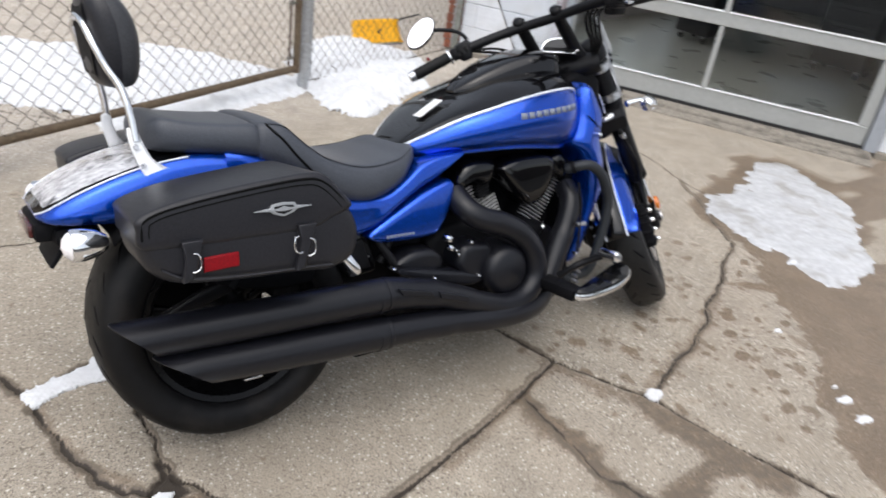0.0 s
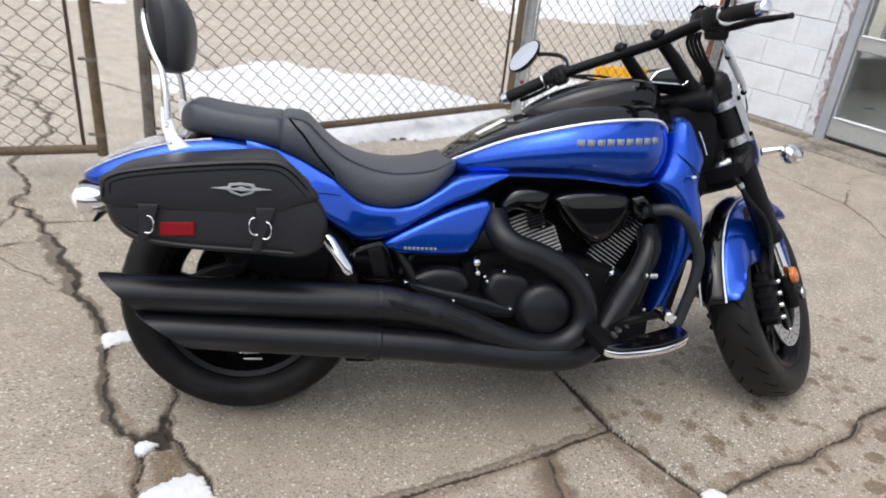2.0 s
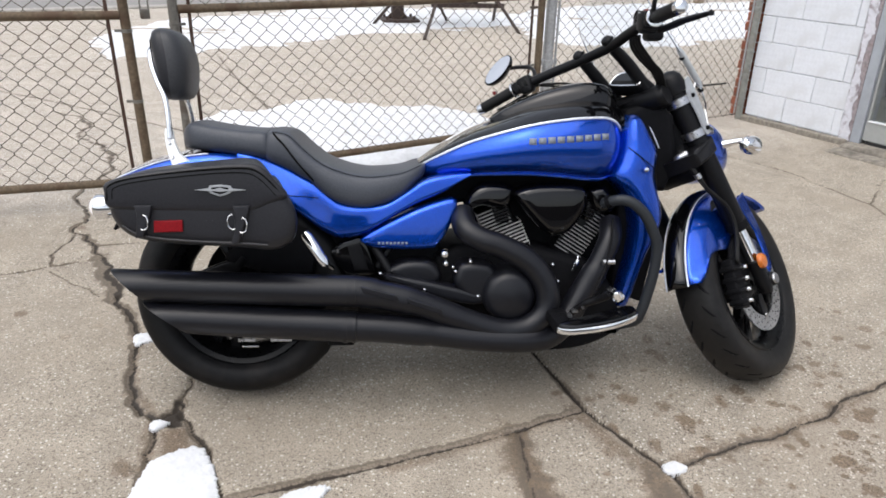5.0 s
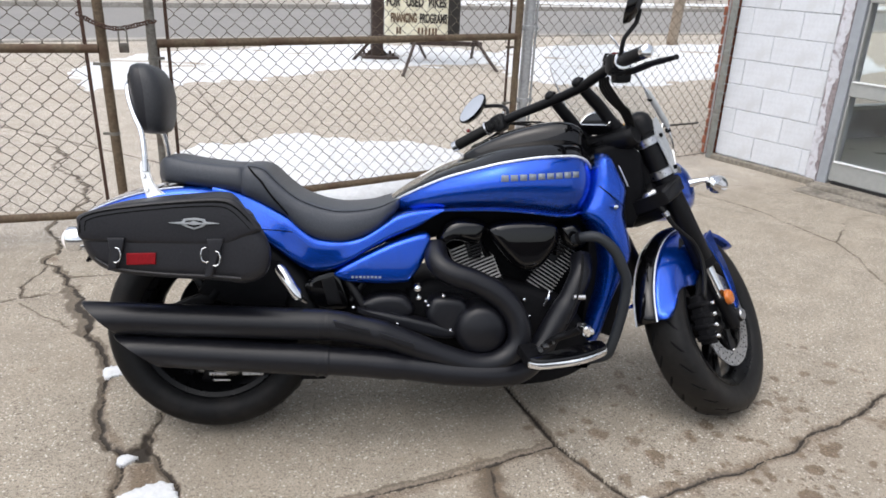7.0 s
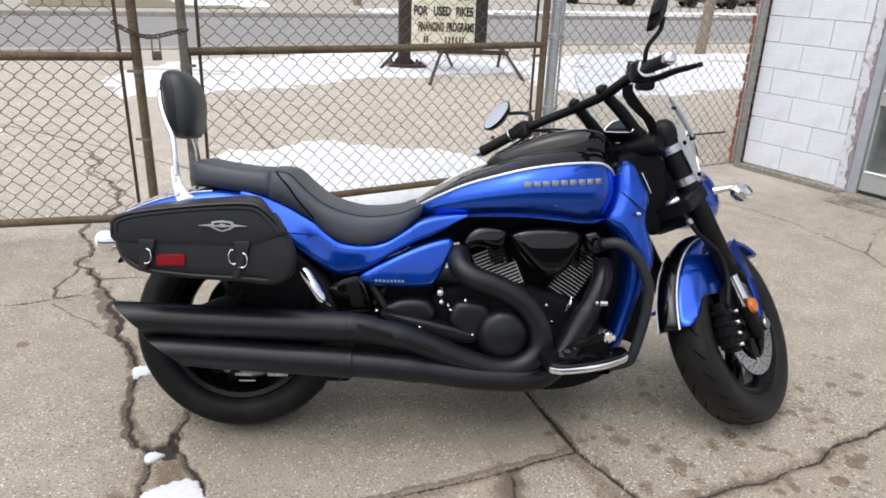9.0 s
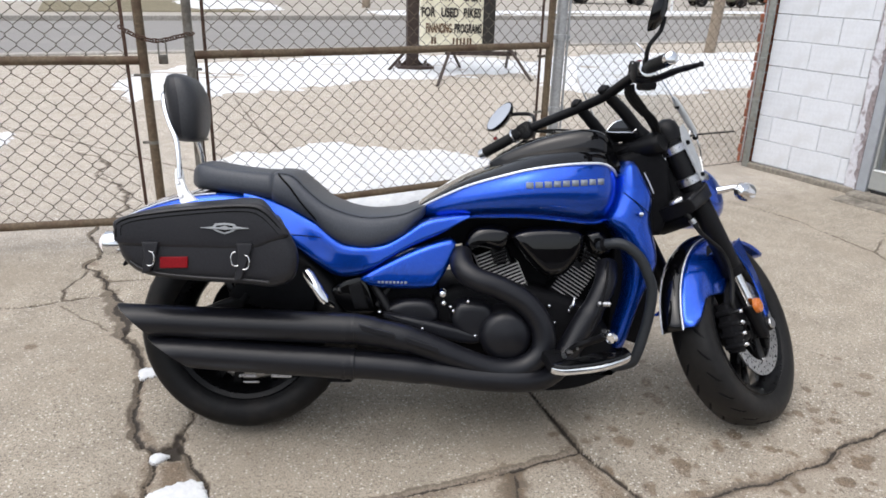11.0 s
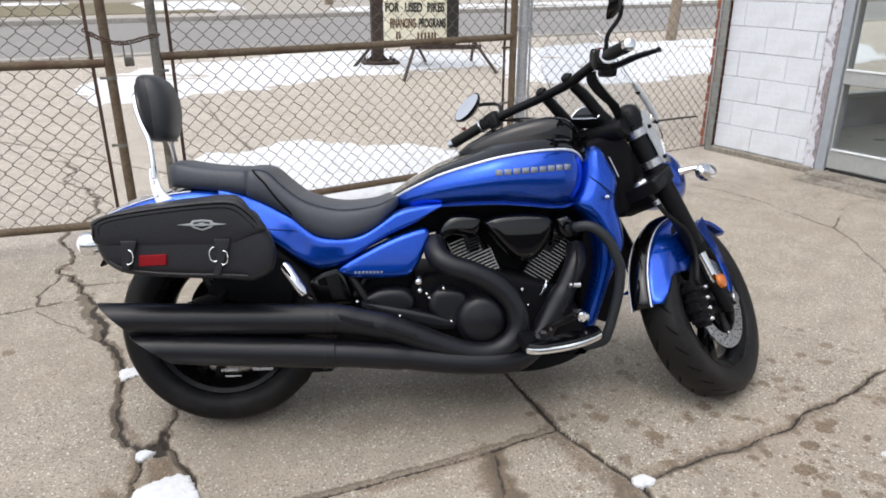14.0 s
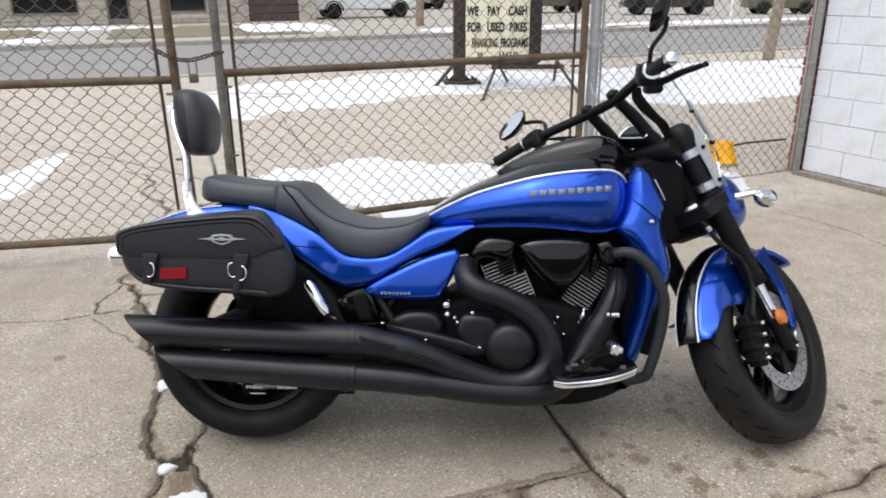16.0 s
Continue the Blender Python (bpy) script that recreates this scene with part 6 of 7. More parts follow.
def tank_side(x, zb, zs, zt, w):
    h = zs - zb
    side_pts = [(0.0, zb + 0.015), (0.72 * w, zb), (0.9 * w, zb + 0.12 * h), (0.975 * w, zb + 0.32 * h), (w, zb + 0.52 * h), (0.985 * w, zb + 0.72 * h), (0.93 * w, zb + 0.9 * h), (0.875 * w, zs)]
    f, d = min(max((x - 0.66) / 0.2, 0), 1), zt - zs      # towards the seat the top has a rounded lip
    top_pts = [(0.875 * w, zs), ((0.83 - 0.09 * f) * w, zs + (0.62 - 0.2 * f) * d), ((0.72 - 0.2 * f) * w, zs + (0.9 - 0.15 * f) * d), ((0.45 - 0.19 * f) * w, zs + (0.98 - 0.03 * f) * d), (0.0, zt)]
    return side_pts, top_pts


rows_tank = smooth_table(TANK, 5)
TANK_OB = Geo()
rings = []
for row in rows_tank:
    lo, hi = tank_side(*row)
    rings.append([(row[0], y, z) for y, z in lo] + [(row[0], -y, z) for y, z in reversed(lo[1:])])
TANK_OB = TANK_OB.rings(rings).done("fuel_tank", BLUE, BIKE, "metallic blue fuel tank with black top", angle=75)
rings = []
for row in rows_tank:
    lo, hi = tank_side(*row)
    rings.append([(row[0] + (0.02 if row[0] > 1.17 else 0), -y, z + 0.0005) for y, z in hi] + [(row[0] + (0.02 if row[0] > 1.17 else 0), y, z + 0.0005) for y, z in reversed(hi[:-1])])
Geo().rings(rings, closed=False).done("tank_top", GLOSS_BLACK, TANK_OB, "gloss black tank top")
for s in (-1, 1):
    line = [(r[0], s * 0.875 * r[4], r[2]) for r in rows_tank]
    Geo().tube(line, 0.0042, 8).done("tank_stripe", STRIPE, TANK_OB, "silver pinstripe")
    low = [(r[0], s * 0.76 * r[4], r[1] + 0.001) for r in rows_tank]
    Geo().tube(low, 0.006, 8).done("tank_seam", BLUE, TANK_OB, "blue tank seam")
# raised console
rings = []
for x, w, zb, zt in smooth_table([(0.80, 0.02, 0.835, 0.842), (0.84, 0.05, 0.845, 0.872), (0.92, 0.075, 0.865, 0.912), (1.00, 0.09, 0.885, 0.940), (1.08, 0.10, 0.895, 0.957), (1.14, 0.10, 0.89, 0.955), (1.175, 0.085, 0.87, 0.93), (1.20, 0.06, 0.85, 0.885)], 4):
    rings.append([(x, w * c, z) for c, z in ((-1.1, zb), (-1.06, zb + 0.45 * (zt - zb)), (-0.98, zb + 0.8 * (zt - zb)), (-0.86, zb + 0.93 * (zt - zb)), (-0.45, zb + 0.985 * (zt - zb)), (0, zt), (0.45, zb + 0.985 * (zt - zb)), (0.86, zb + 0.93 * (zt - zb)), (0.98, zb + 0.8 * (zt - zb)), (1.06, zb + 0.45 * (zt - zb)), (1.1, zb))])
Geo().rings(rings).done("tank_console", GLOSS_BLACK, TANK_OB, "raised gloss black console")
Geo().slab([(0.64, -0.02), (0.73, -0.02), (0.73, 0.02), (0.64, 0.02)], 0.0, 0.001, 0.0004, m=Matrix.Translation((0.70, -0.03, 0.7965)) @ turn_y(-30) @ Matrix.Rotation(radians(90), 4, "X") @ shift(-0.685, 0, 0)).done("sticker", TAPE, TANK_OB, "small white sticker")


def tank_y(x, z):
    """Half width of the tank's flank at a place."""
    row = [interp([(r[0], r[k]) for r in rows_tank], x) for k in range(5)]
    lo, _ = tank_side(*row)
    return interp([(p[1], p[0]) for p in lo[1:]], z)


for s in (-1, 1):
    for k in range(9):
        x, z = 0.895 + 0.0275 * k, 0.785 + 0.0018 * k
        g = Geo()
        w = 0.0108
        g.add([(x - w, s * (tank_y(x - w, z - 0.0085) + 0.0015), z - 0.0085), (x + w, s * (tank_y(x + w, z - 0.0085) + 0.0015), z - 0.0085), (x + w, s * (tank_y(x + w, z + 0.0095) + 0.0015), z + 0.0095), (x - w, s * (tank_y(x - w, z + 0.0095) + 0.0015), z + 0.0095)], [(0, 1, 2, 3)])
        ob = g.done("emblem_bar", BADGE, TANK_OB, "dull silver emblem bar")
        ob.modifiers.new("thick", "SOLIDIFY").thickness = 0.0012
        ob.modifiers["thick"].offset = 0

# seat: x, bottom, top, half width
def seat_part(name, rows, label, mat=VINYL):
    rings = []
    for x, zb, zt, w in smooth_table(rows, 5):
        h = zt - zb
        half = [(0.85, 0.0), (0.97, 0.12), (1.0, 0.34), (0.99, 0.6), (0.96, 0.8), (0.91, 0.91), (0.8, 0.95), (0.6, 0.975), (0.3, 0.995)]
        rings.append([(x, -w * a, zb + h * b) for a, b in half] + [(x, 0, zt)] + [(x, w * a, zb + h * b) for a, b in reversed(half)])
    ob = Geo().rings(rings).done(name, mat, BIKE, label, angle=70)
    for k in (5, 13) if name == "rider_seat" else ():
        edge_line = [Vector(r[k]) + Vector((0, math.copysign(0.0006, r[k][1]), 0.0004)) for r in rings[7:-6]]
        Geo().tube(edge_line, 0.0009, 6).done("seat_seam", STITCH, ob, "thin dark stitched seam")
    return ob


seat_part("passenger_seat", [(-0.134, 0.768, 0.778, 0.04), (-0.128, 0.757, 0.800, 0.083), (-0.113, 0.751, 0.821, 0.114), (-0.088, 0.747, 0.829, 0.137), (-0.03, 0.742, 0.818, 0.150), (0.06, 0.731, 0.808, 0.158), (0.11, 0.722, 0.806, 0.162), (0.125, 0.72, 0.80, 0.160)], "black vinyl passenger seat")
seat_part("rider_seat", [(0.122, 0.715, 0.798, 0.158), (0.135, 0.708, 0.809, 0.166), (0.170, 0.694, 0.808, 0.173), (0.195, 0.682, 0.798, 0.178), (0.225, 0.668, 0.768, 0.185), (0.255, 0.652, 0.741, 0.19), (0.285, 0.622, 0.720, 0.195), (0.32, 0.597, 0.705, 0.199), (0.37, 0.58, 0.690, 0.2), (0.43, 0.58, 0.683, 0.199), (0.515, 0.612, 0.690, 0.183), (0.56, 0.652, 0.703, 0.158), (0.582, 0.668, 0.710, 0.135), (0.592, 0.68, 0.711, 0.11)], "black vinyl rider seat")
for s in (-1, 1):
    line = []
    for x, z in ((0.143, 0.800), (0.15, 0.793), (0.163, 0.779), (0.18, 0.762), (0.2, 0.735), (0.22, 0.71), (0.24, 0.688), (0.258, 0.668), (0.266, 0.655)):
        w = interp([(0.135, 0.166), (0.175, 0.174), (0.205, 0.18), (0.235, 0.187), (0.265, 0.192)], x)
        zb, zt = interp([(0.135, 0.708), (0.175, 0.692), (0.205, 0.679), (0.235, 0.665), (0.265, 0.648)], x), interp([(0.135, 0.809), (0.17, 0.808), (0.195, 0.798), (0.225, 0.768), (0.255, 0.741)], x)
        u = min(max((z - zb) / (zt - zb), 0), 0.985)
        line.append((x, s * (w * interp([(0.0, 0.85), (0.12, 0.97), (0.34, 1.0), (0.6, 0.99), (0.8, 0.96), (0.91, 0.91), (0.985, 0.5)], u) + 0.0008), z))
    Geo().tube(spline(line, 4), 0.0032, 6).done("seat_piping", STITCH, BIKE, "black seat seam")

# tail: x, bottom, flank top, ridge, half width
TAIL = [(-0.366, 0.622, 0.630, 0.634, 0.10), (-0.35, 0.616, 0.640, 0.650, 0.135), (-0.32, 0.612, 0.658, 0.676, 0.155), (-0.27, 0.610, 0.682, 0.708, 0.166), (-0.20, 0.606, 0.708, 0.732, 0.172), (-0.12, 0.602, 0.728, 0.745, 0.174), (-0.02, 0.60, 0.738, 0.748, 0.172), (0.08, 0.62, 0.726, 0.738, 0.172), (0.16, 0.65, 0.70, 0.71, 0.170)]
rows_tail = smooth_table(TAIL, 4)
rings = []
for x, zb, zs, zt, w in rows_tail:
    lo = [(0.96 * w, zb), (w, zb + 0.25 * (zs - zb)), (0.985 * w, zb + 0.52 * (zs - zb)), (0.935 * w, zb + 0.82 * (zs - zb)), (0.86 * w, zs)]
    rings.append([(x, -y, z) for y, z in lo] + [(x, y, z) for y, z in reversed(lo)])
TAIL_OB = Geo().rings(rings).done("rear_fender", BLUE, BIKE, "metallic blue rear fender with black top", angle=75)
Geo().rings([[(x, w * c, zs + 0.5 * (zt - zs) * (1 - c * c / 0.75) + 0.001) for c in np.linspace(-0.86, 0.86, 11)] for x, zb, zs, zt, w in rows_tail if x < -0.02], closed=False).done("fender_top", GLOSS_BLACK, TAIL_OB, "gloss black fender top")
for s in (-1, 1):
    Geo().tube([(x, s * 0.86 * w, zs) for x, zb, zs, zt, w in rows_tail if x < -0.04], 0.0024, 8).done("tail_stripe", STRIPE, TAIL_OB, "silver pinstripe")
film_rows = []
for x, zb, zs, zt, w in rows_tail:
    if -0.352 < x < -0.10:
        reach = 0.74 + 0.06 * min((x + 0.352) / 0.1, 1)
        film_rows.append([(x, w * c, zs + 0.5 * (zt - zs) * (1 - c * c / 0.75) + 0.0026 + 0.0012 * math.sin(90 * x + 23 * c) * math.sin(31 * c + 40 * x)) for c in np.linspace(-reach, reach, 25)])
Geo().rings(film_rows, closed=False).done("fender_film", FILM, TAIL_OB, "crinkled clear film with pale glints painted on")
Geo().box(-0.375, -0.30, -0.10, 0.10, 0.565, 0.612, 0.012).done("tail_lamp_housing", DARK, BIKE, "dark tail lamp housing")
Geo().box(-0.384, -0.37, -0.085, 0.085, 0.575, 0.605, 0.006).done("tail_lamp", TAIL_RED, BIKE, "red tail lamp")
Geo().box(-0.34, -0.24, -0.12, 0.12, 0.55, 0.60, 0.02).done("tail_bracket", DARK, BIKE)
Geo().slab([(-0.29, 0.57), (-0.345, 0.50), (-0.352, 0.505), (-0.31, 0.575)], -0.09, 0.09, 0.004).done("plate_bracket", DARK, BIKE, "dark number plate bracket")
for s in (-1, 1):
    tip = Vector((-0.305, s * 0.265, 0.598))
    lamp = Geo().lathe([(0.0, -0.05), (0.015, -0.046), (0.028, -0.026), (0.034, 0.0), (0.035, 0.02), (0.032, 0.024), (0.0, 0.024)], 24, Matrix.Translation(tip) @ Matrix.Rotation(radians(90), 4, "Z")).done("rear_indicator", CHROME, BIKE, "chrome bullet indicator")
    Geo().lathe([(0.0, 0.042), (0.017, 0.038), (0.028, 0.028), (0.03, 0.022)], 20, Matrix.Translation(tip) @ Matrix.Rotation(radians(90), 4, "Z")).done("indicator_lens", CLEAR, lamp, "clear pinkish lens")
    Geo().tube([tip + Vector((0.02, 0, 0)), (-0.27, s * 0.10, 0.588)], 0.011, 10).done("indicator_stalk", DARK, lamp)

# blue side panels
TILT = Matrix(((1, 0, 0, 0), (0, 1, 0.05, -0.05 * 0.53), (0, 0, 1, 0), (0, 0, 0, 1)))
for M in (Matrix(), MIRRORED):
    loft([(0.04, 0.69, 0.742, 0.16, -0.004), (0.08, 0.68, 0.735, 0.17, -0.004), (0.14, 0.635, 0.717, 0.180, -0.016), (0.19, 0.588, 0.697, 0.190, -0.018), (0.226, 0.558, 0.679, 0.195, -0.014), (0.26, 0.530, 0.662, 0.199, -0.009), (0.294, 0.507, 0.633, 0.202, -0.004), (0.32, 0.494, 0.612, 0.204, 0.0), (0.347, 0.489, 0.598, 0.205, 0.002), (0.397, 0.498, 0.591, 0.205, 0.002), (0.44, 0.521, 0.593, 0.203, -0.004), (0.483, 0.55, 0.604, 0.2, -0.004), (0.54, 0.582, 0.638, 0.195, -0.004), (0.58, 0.60, 0.665, 0.19, -0.004), (0.62, 0.617, 0.678, 0.188, -0.004), (0.66, 0.638, 0.684, 0.186, -0.004), (0.697, 0.662, 0.688, 0.184, -0.004), (0.725, 0.678, 0.69, 0.178, -0.004)], 4, 0.13, 5.0, 24, m=M).done("frame_cover", BLUE, BIKE, "metallic blue frame cover", angle=75)
    Geo().tube(spline([(0.178, -0.199, 0.622), (0.215, -0.2005, 0.620), (0.25, -0.1995, 0.617), (0.277, -0.198, 0.614)], 4), 0.0012, 6, M).done("cover_seam", STITCH, BIKE, "dark seam between two blue covers")
    cov = Geo().slab([(0.397, 0.492), (0.445, 0.524), (0.565, 0.583), (0.655, 0.612), (0.678, 0.610), (0.684, 0.59), (0.659, 0.523), (0.626, 0.474), (0.60, 0.463), (0.52, 0.460), (0.437, 0.465), (0.405, 0.478)], -0.13, -0.200, 0.016, 5, 3, M @ TILT, 0.012).done("side_cover", BLUE, BIKE, "metallic blue side cover")
    for k in range(8):
        Geo().box(0.448 + 0.0115 * k, 0.4555 + 0.0115 * k, -0.2165, -0.208, 0.479, 0.486, 0.001, m=M).done("badge_bar", BADGE, cov, "tiny silver badge bar")
    rings = []
    for z, x0, x1, y, lean in smooth_table([(0.262, 1.196, 1.240, 0.150, 0), (0.30, 1.194, 1.248, 0.176, 0.004), (0.36, 1.203, 1.262, 0.188, 0.006), (0.43, 1.22, 1.282, 0.196, 0.01), (0.50, 1.226, 1.312, 0.202, 0.012), (0.55, 1.222, 1.326, 0.206, 0.014), (0.60, 1.206, 1.319, 0.208, 0.014), (0.64, 1.18, 1.306, 0.208, 0.01), (0.68, 1.143, 1.296, 0.206, 0.006), (0.72, 1.158, 1.298, 0.203, 0.003), (0.76, 1.17, 1.297, 0.198, 0), (0.80, 1.178, 1.275, 0.19, -0.002), (0.83, 1.186, 1.257, 0.182, -0.004), (0.85, 1.198, 1.244, 0.172, -0.004), (0.862, 1.212, 1.234, 0.15, 0)], 4):
        ring = []
        for k in range(21):
            u = -math.cos(math.pi * k / 20)
            d = max(1 - abs(u) ** 3.2, 0) ** (1 / 3.2)
            crease = 0.006 * max(0, 1 - abs(u + 0.15) / 0.5) * max(0, min(1, (z - 0.55) / 0.1))
            ring.append(((x0 + x1) / 2 + u * (x1 - x0) / 2, -(0.10 + (y - lean * u - 0.10 + crease) * d), z))
        rings.append(ring)
    shroud = Geo().rings(rings, m=M).done("radiator_shroud", BLUE, BIKE, "metallic blue radiator shroud", angle=60)
    Geo().lathe([(0.0, 0.005), (0.007, 0.004), (0.009, -0.004)], 12, M @ shift(1.246, -0.2125, 0.703) @ Matrix.Rotation(radians(180), 4, "X")).done("shroud_bolt", CHROME, shroud, "bright bolt")
    Geo().tube(spline([(1.19, -0.2045, 0.768), (1.227, -0.2085, 0.742), (1.26, -0.207, 0.716), (1.29, -0.199, 0.69)], 4), 0.0016, 6, M).done("shroud_seam", STITCH, shroud, "dark panel seam")
    Geo().tube([(1.257, -0.186, 0.828), (1.275, -0.188, 0.795), (1.290, -0.186, 0.766)], 0.0035, 6, M, squash=0.5).done("shroud_trim", STRIPE, shroud, "thin silver trim")
    Geo().tube(spline([(1.125, -0.19, 0.598), (1.152, -0.222, 0.612), (1.178, -0.236, 0.615), (1.206, -0.242, 0.604), (1.241, -0.244, 0.572), (1.268, -0.242, 0.524), (1.287, -0.236, 0.475), (1.286, -0.228, 0.40), (1.275, -0.22, 0.33), (1.259, -0.212, 0.262), (1.245, -0.195, 0.228), (1.19, -0.15, 0.200)], 5), [0.012] + [0.0165] * 54 + [0.014], 14, M).done("engine_guard", HOSE, BIKE, "grey-black tubular engine guard")
    Geo().tube([(1.138, -0.205, 0.604), (1.146, -0.214, 0.609)], 0.021, 14, M).done("guard_collar", DARK, BIKE, "dark collar of the engine guard")
Geo().slab([(1.19, 0.30), (1.2, 0.8), (1.3, 0.78), (1.335, 0.52), (1.29, 0.27)], -0.125, 0.125, 0.01).done("radiator", DARK, BIKE, "dark radiator core")
Geo().slab([(0.55, 0.55), (0.56, 0.69), (1.2, 0.72), (1.3, 0.82), (1.33, 0.72), (1.2, 0.58), (0.9, 0.62)], -0.07, 0.07, 0.02).done("frame_spine", DARK, BIKE, "dark frame spine")

# dark filler added to close bright gaps between the cylinders and behind the fork
Geo().box(0.74, 1.2, -0.05, 0.05, 0.38, 0.68, 0.02).slab([(1.18, 0.62), (1.215, 0.875), (1.31, 0.915), (1.375, 0.86), (1.40, 0.72), (1.36, 0.62)], -0.085, 0.06, 0.03).slab([(1.24, 0.82), (1.29, 0.885), (1.37, 0.87), (1.44, 0.80), (1.45, 0.72), (1.36, 0.70)], -0.05, 0.08, 0.03).done("gap_filler", DARK, BIKE, "dark filler between the cylinders and behind the fork")

# engine
CASE = Geo().slab([(0.62, 0.20), (0.62, 0.43), (0.75, 0.47), (0.88, 0.47), (1.02, 0.44), (1.12, 0.40), (1.19, 0.32), (1.21, 0.2), (1.12, 0.135), (0.98, 0.118), (0.75, 0.122), (0.66, 0.14)], -0.16, 0.16, 0.03, 4, 2).done("crankcase", DARK, BIKE, "dark cast crankcase")
Geo().slab([(0.15, 0.34), (0.16, 0.52), (0.30, 0.52), (0.40, 0.48), (0.64, 0.47), (0.66, 0.2), (0.45, 0.17), (0.28, 0.24)], -0.12, 0.12, 0.02).done("frame_rear", DARK, BIKE, "dark rear frame section")
for M in (Matrix(), MIRRORED):
    Geo().tube([(0.35, -0.13, 0.32), (0.15, -0.155, 0.33), (0.0, -0.16, 0.325)], [0.035, 0.03, 0.028], 12, M, squash=1.3).done("swingarm", SATIN_BLACK, BIKE, "black swingarm", m=RUN)


def cylinder(foot, lean, fins, label):
    """fins: for each fin, from the foot up, its shift along the fin and its half width."""
    m = Matrix.Translation(foot) @ turn_y(lean)
    step = 0.0112
    top = step * len(fins)
    core = Geo().box(-0.05, 0.05, -0.112, 0.112, -0.02, top, 0.02, m=m).done("cylinder", SATIN_BLACK, BIKE, label)
    for i, (off, w) in enumerate(fins):
        Geo().box(off - w, off + w, -0.13, 0.13, i * step, i * step + 0.0027, 0.0008, m=m, seg=1).done("cooling_fin", ALLOY, core, "bright edged cooling fin", False)
        Geo().box(off - w + 0.004, off + w - 0.004, -0.124, 0.124, i * step + 0.0036, i * step + 0.0062, 0.0008, m=m, seg=1).done("fin_root", DARK, core, "", False)
    Geo().box(-0.06, 0.06, -0.125, 0.125, top, top + 0.06, 0.03, m=m, seg=4).done("cylinder_head", GLOSS_BLACK, core, "gloss black cylinder head")
    return core


def head_ribs(x0, z0, x1, z1, w, slope, label):
    """A stack of small dark ribs on the side of a head."""
    block = Geo().slab([(x0 - w, z0 + 0.006), (x0 + w, z0 + 0.006), (x1 + w * 0.7, z1 - 0.004), (x1 - w * 0.7, z1 - 0.004)], -0.10, -0.146, 0.006).done("head_rib_block", GLOSS_BLACK, BIKE, label)
    for i in range(7):
        t = (i + 0.5) / 7
        m = shift(x0 + (x1 - x0) * t, 0, z0 + (z1 - z0) * t) @ turn_y(slope)
        Geo().box(-w * (1 - 0.25 * t), w * (1 - 0.25 * t), -0.153, -0.13, -0.0022, 0.0022, 0.0008, m=m, seg=1).done("head_rib", SATIN_BLACK, block, "", False)


cylinder((0.869, 0, 0.427), -23, [(0.0, 0.062)] * 9 + [(-0.014, 0.048)] * 6, "rear cylinder with bright edged cooling fins")
cylinder((1.04, 0, 0.432), 32, [(0.0, 0.043)] * 9 + [(0.022, 0.022)] * 6, "front cylinder with bright edged cooling fins")
head_ribs(0.818, 0.603, 0.829, 0.535, 0.028, -20, "gloss black ribbed side of the rear head")
head_ribs(1.118, 0.625, 1.096, 0.545, 0.02, 25, "gloss black ribbed side of the front head")
air = Geo().slab([(0.858, 0.631), (0.904, 0.651), (0.988, 0.656), (1.064, 0.646), (1.082, 0.614), (1.068, 0.566), (1.028, 0.510), (0.978, 0.497), (0.938, 0.520), (0.884, 0.58), (0.863, 0.61)], -0.10, -0.195, 0.026, 6, 4, None, 0.013).done("air_cleaner", GLOSS_BLACK, BIKE, "gloss black air cleaner cover")
Geo().slab([(0.708, 0.587), (0.732, 0.635), (0.779, 0.656), (0.839, 0.652), (0.861, 0.635), (0.853, 0.596), (0.823, 0.574), (0.762, 0.587), (0.723, 0.567)], -0.09, -0.168, 0.025, 5, 4, None, 0.012).done("head_cover", GLOSS_BLACK, BIKE, "gloss black head cover")
Geo().slab([(1.091, 0.634), (1.132, 0.647), (1.16, 0.625), (1.169, 0.578), (1.135, 0.556), (1.101, 0.586)], -0.08, -0.16, 0.022, 5, 4, None, 0.01).done("head_cover", GLOSS_BLACK, BIKE, "gloss black head cover")
Geo().slab([(0.675, 0.36), (0.678, 0.395), (0.70, 0.425), (0.775, 0.425), (0.80, 0.40), (0.82, 0.36), (0.78, 0.31), (0.72, 0.31)], -0.14, -0.238, 0.02, 4, 2, None, 0.006).done("engine_cover", EXHAUST_BLACK, BIKE, "satin black engine cover")
Geo().lathe([(0.0, -0.008), (0.055, -0.006), (0.068, 0.002), (0.077, 0.014), (0.08, 0.03), (0.08, 0.12)], 48, shift(0.838, -0.275, 0.330)).done("clutch_cover", EXHAUST_BLACK, BIKE, "round satin black clutch cover")
Geo().slab([(0.478, 0.395), (0.50, 0.415), (0.54, 0.427), (0.60, 0.424), (0.63, 0.40), (0.635, 0.37), (0.60, 0.35), (0.52, 0.365)], -0.13, -0.215, 0.018, 4, 3, None, 0.006).done("engine_cover", EXHAUST_BLACK, BIKE, "satin black gearbox cover")
Geo().slab([(0.47, 0.392), (0.62, 0.365), (0.745, 0.333), (0.77, 0.318), (0.755, 0.300), (0.70, 0.302), (0.60, 0.328), (0.49, 0.368)], -0.18, -0.242, 0.012, 4, 2, None, 0.003).done("sprocket_guard", EXHAUST_BLACK, BIKE, "satin black guard strip")
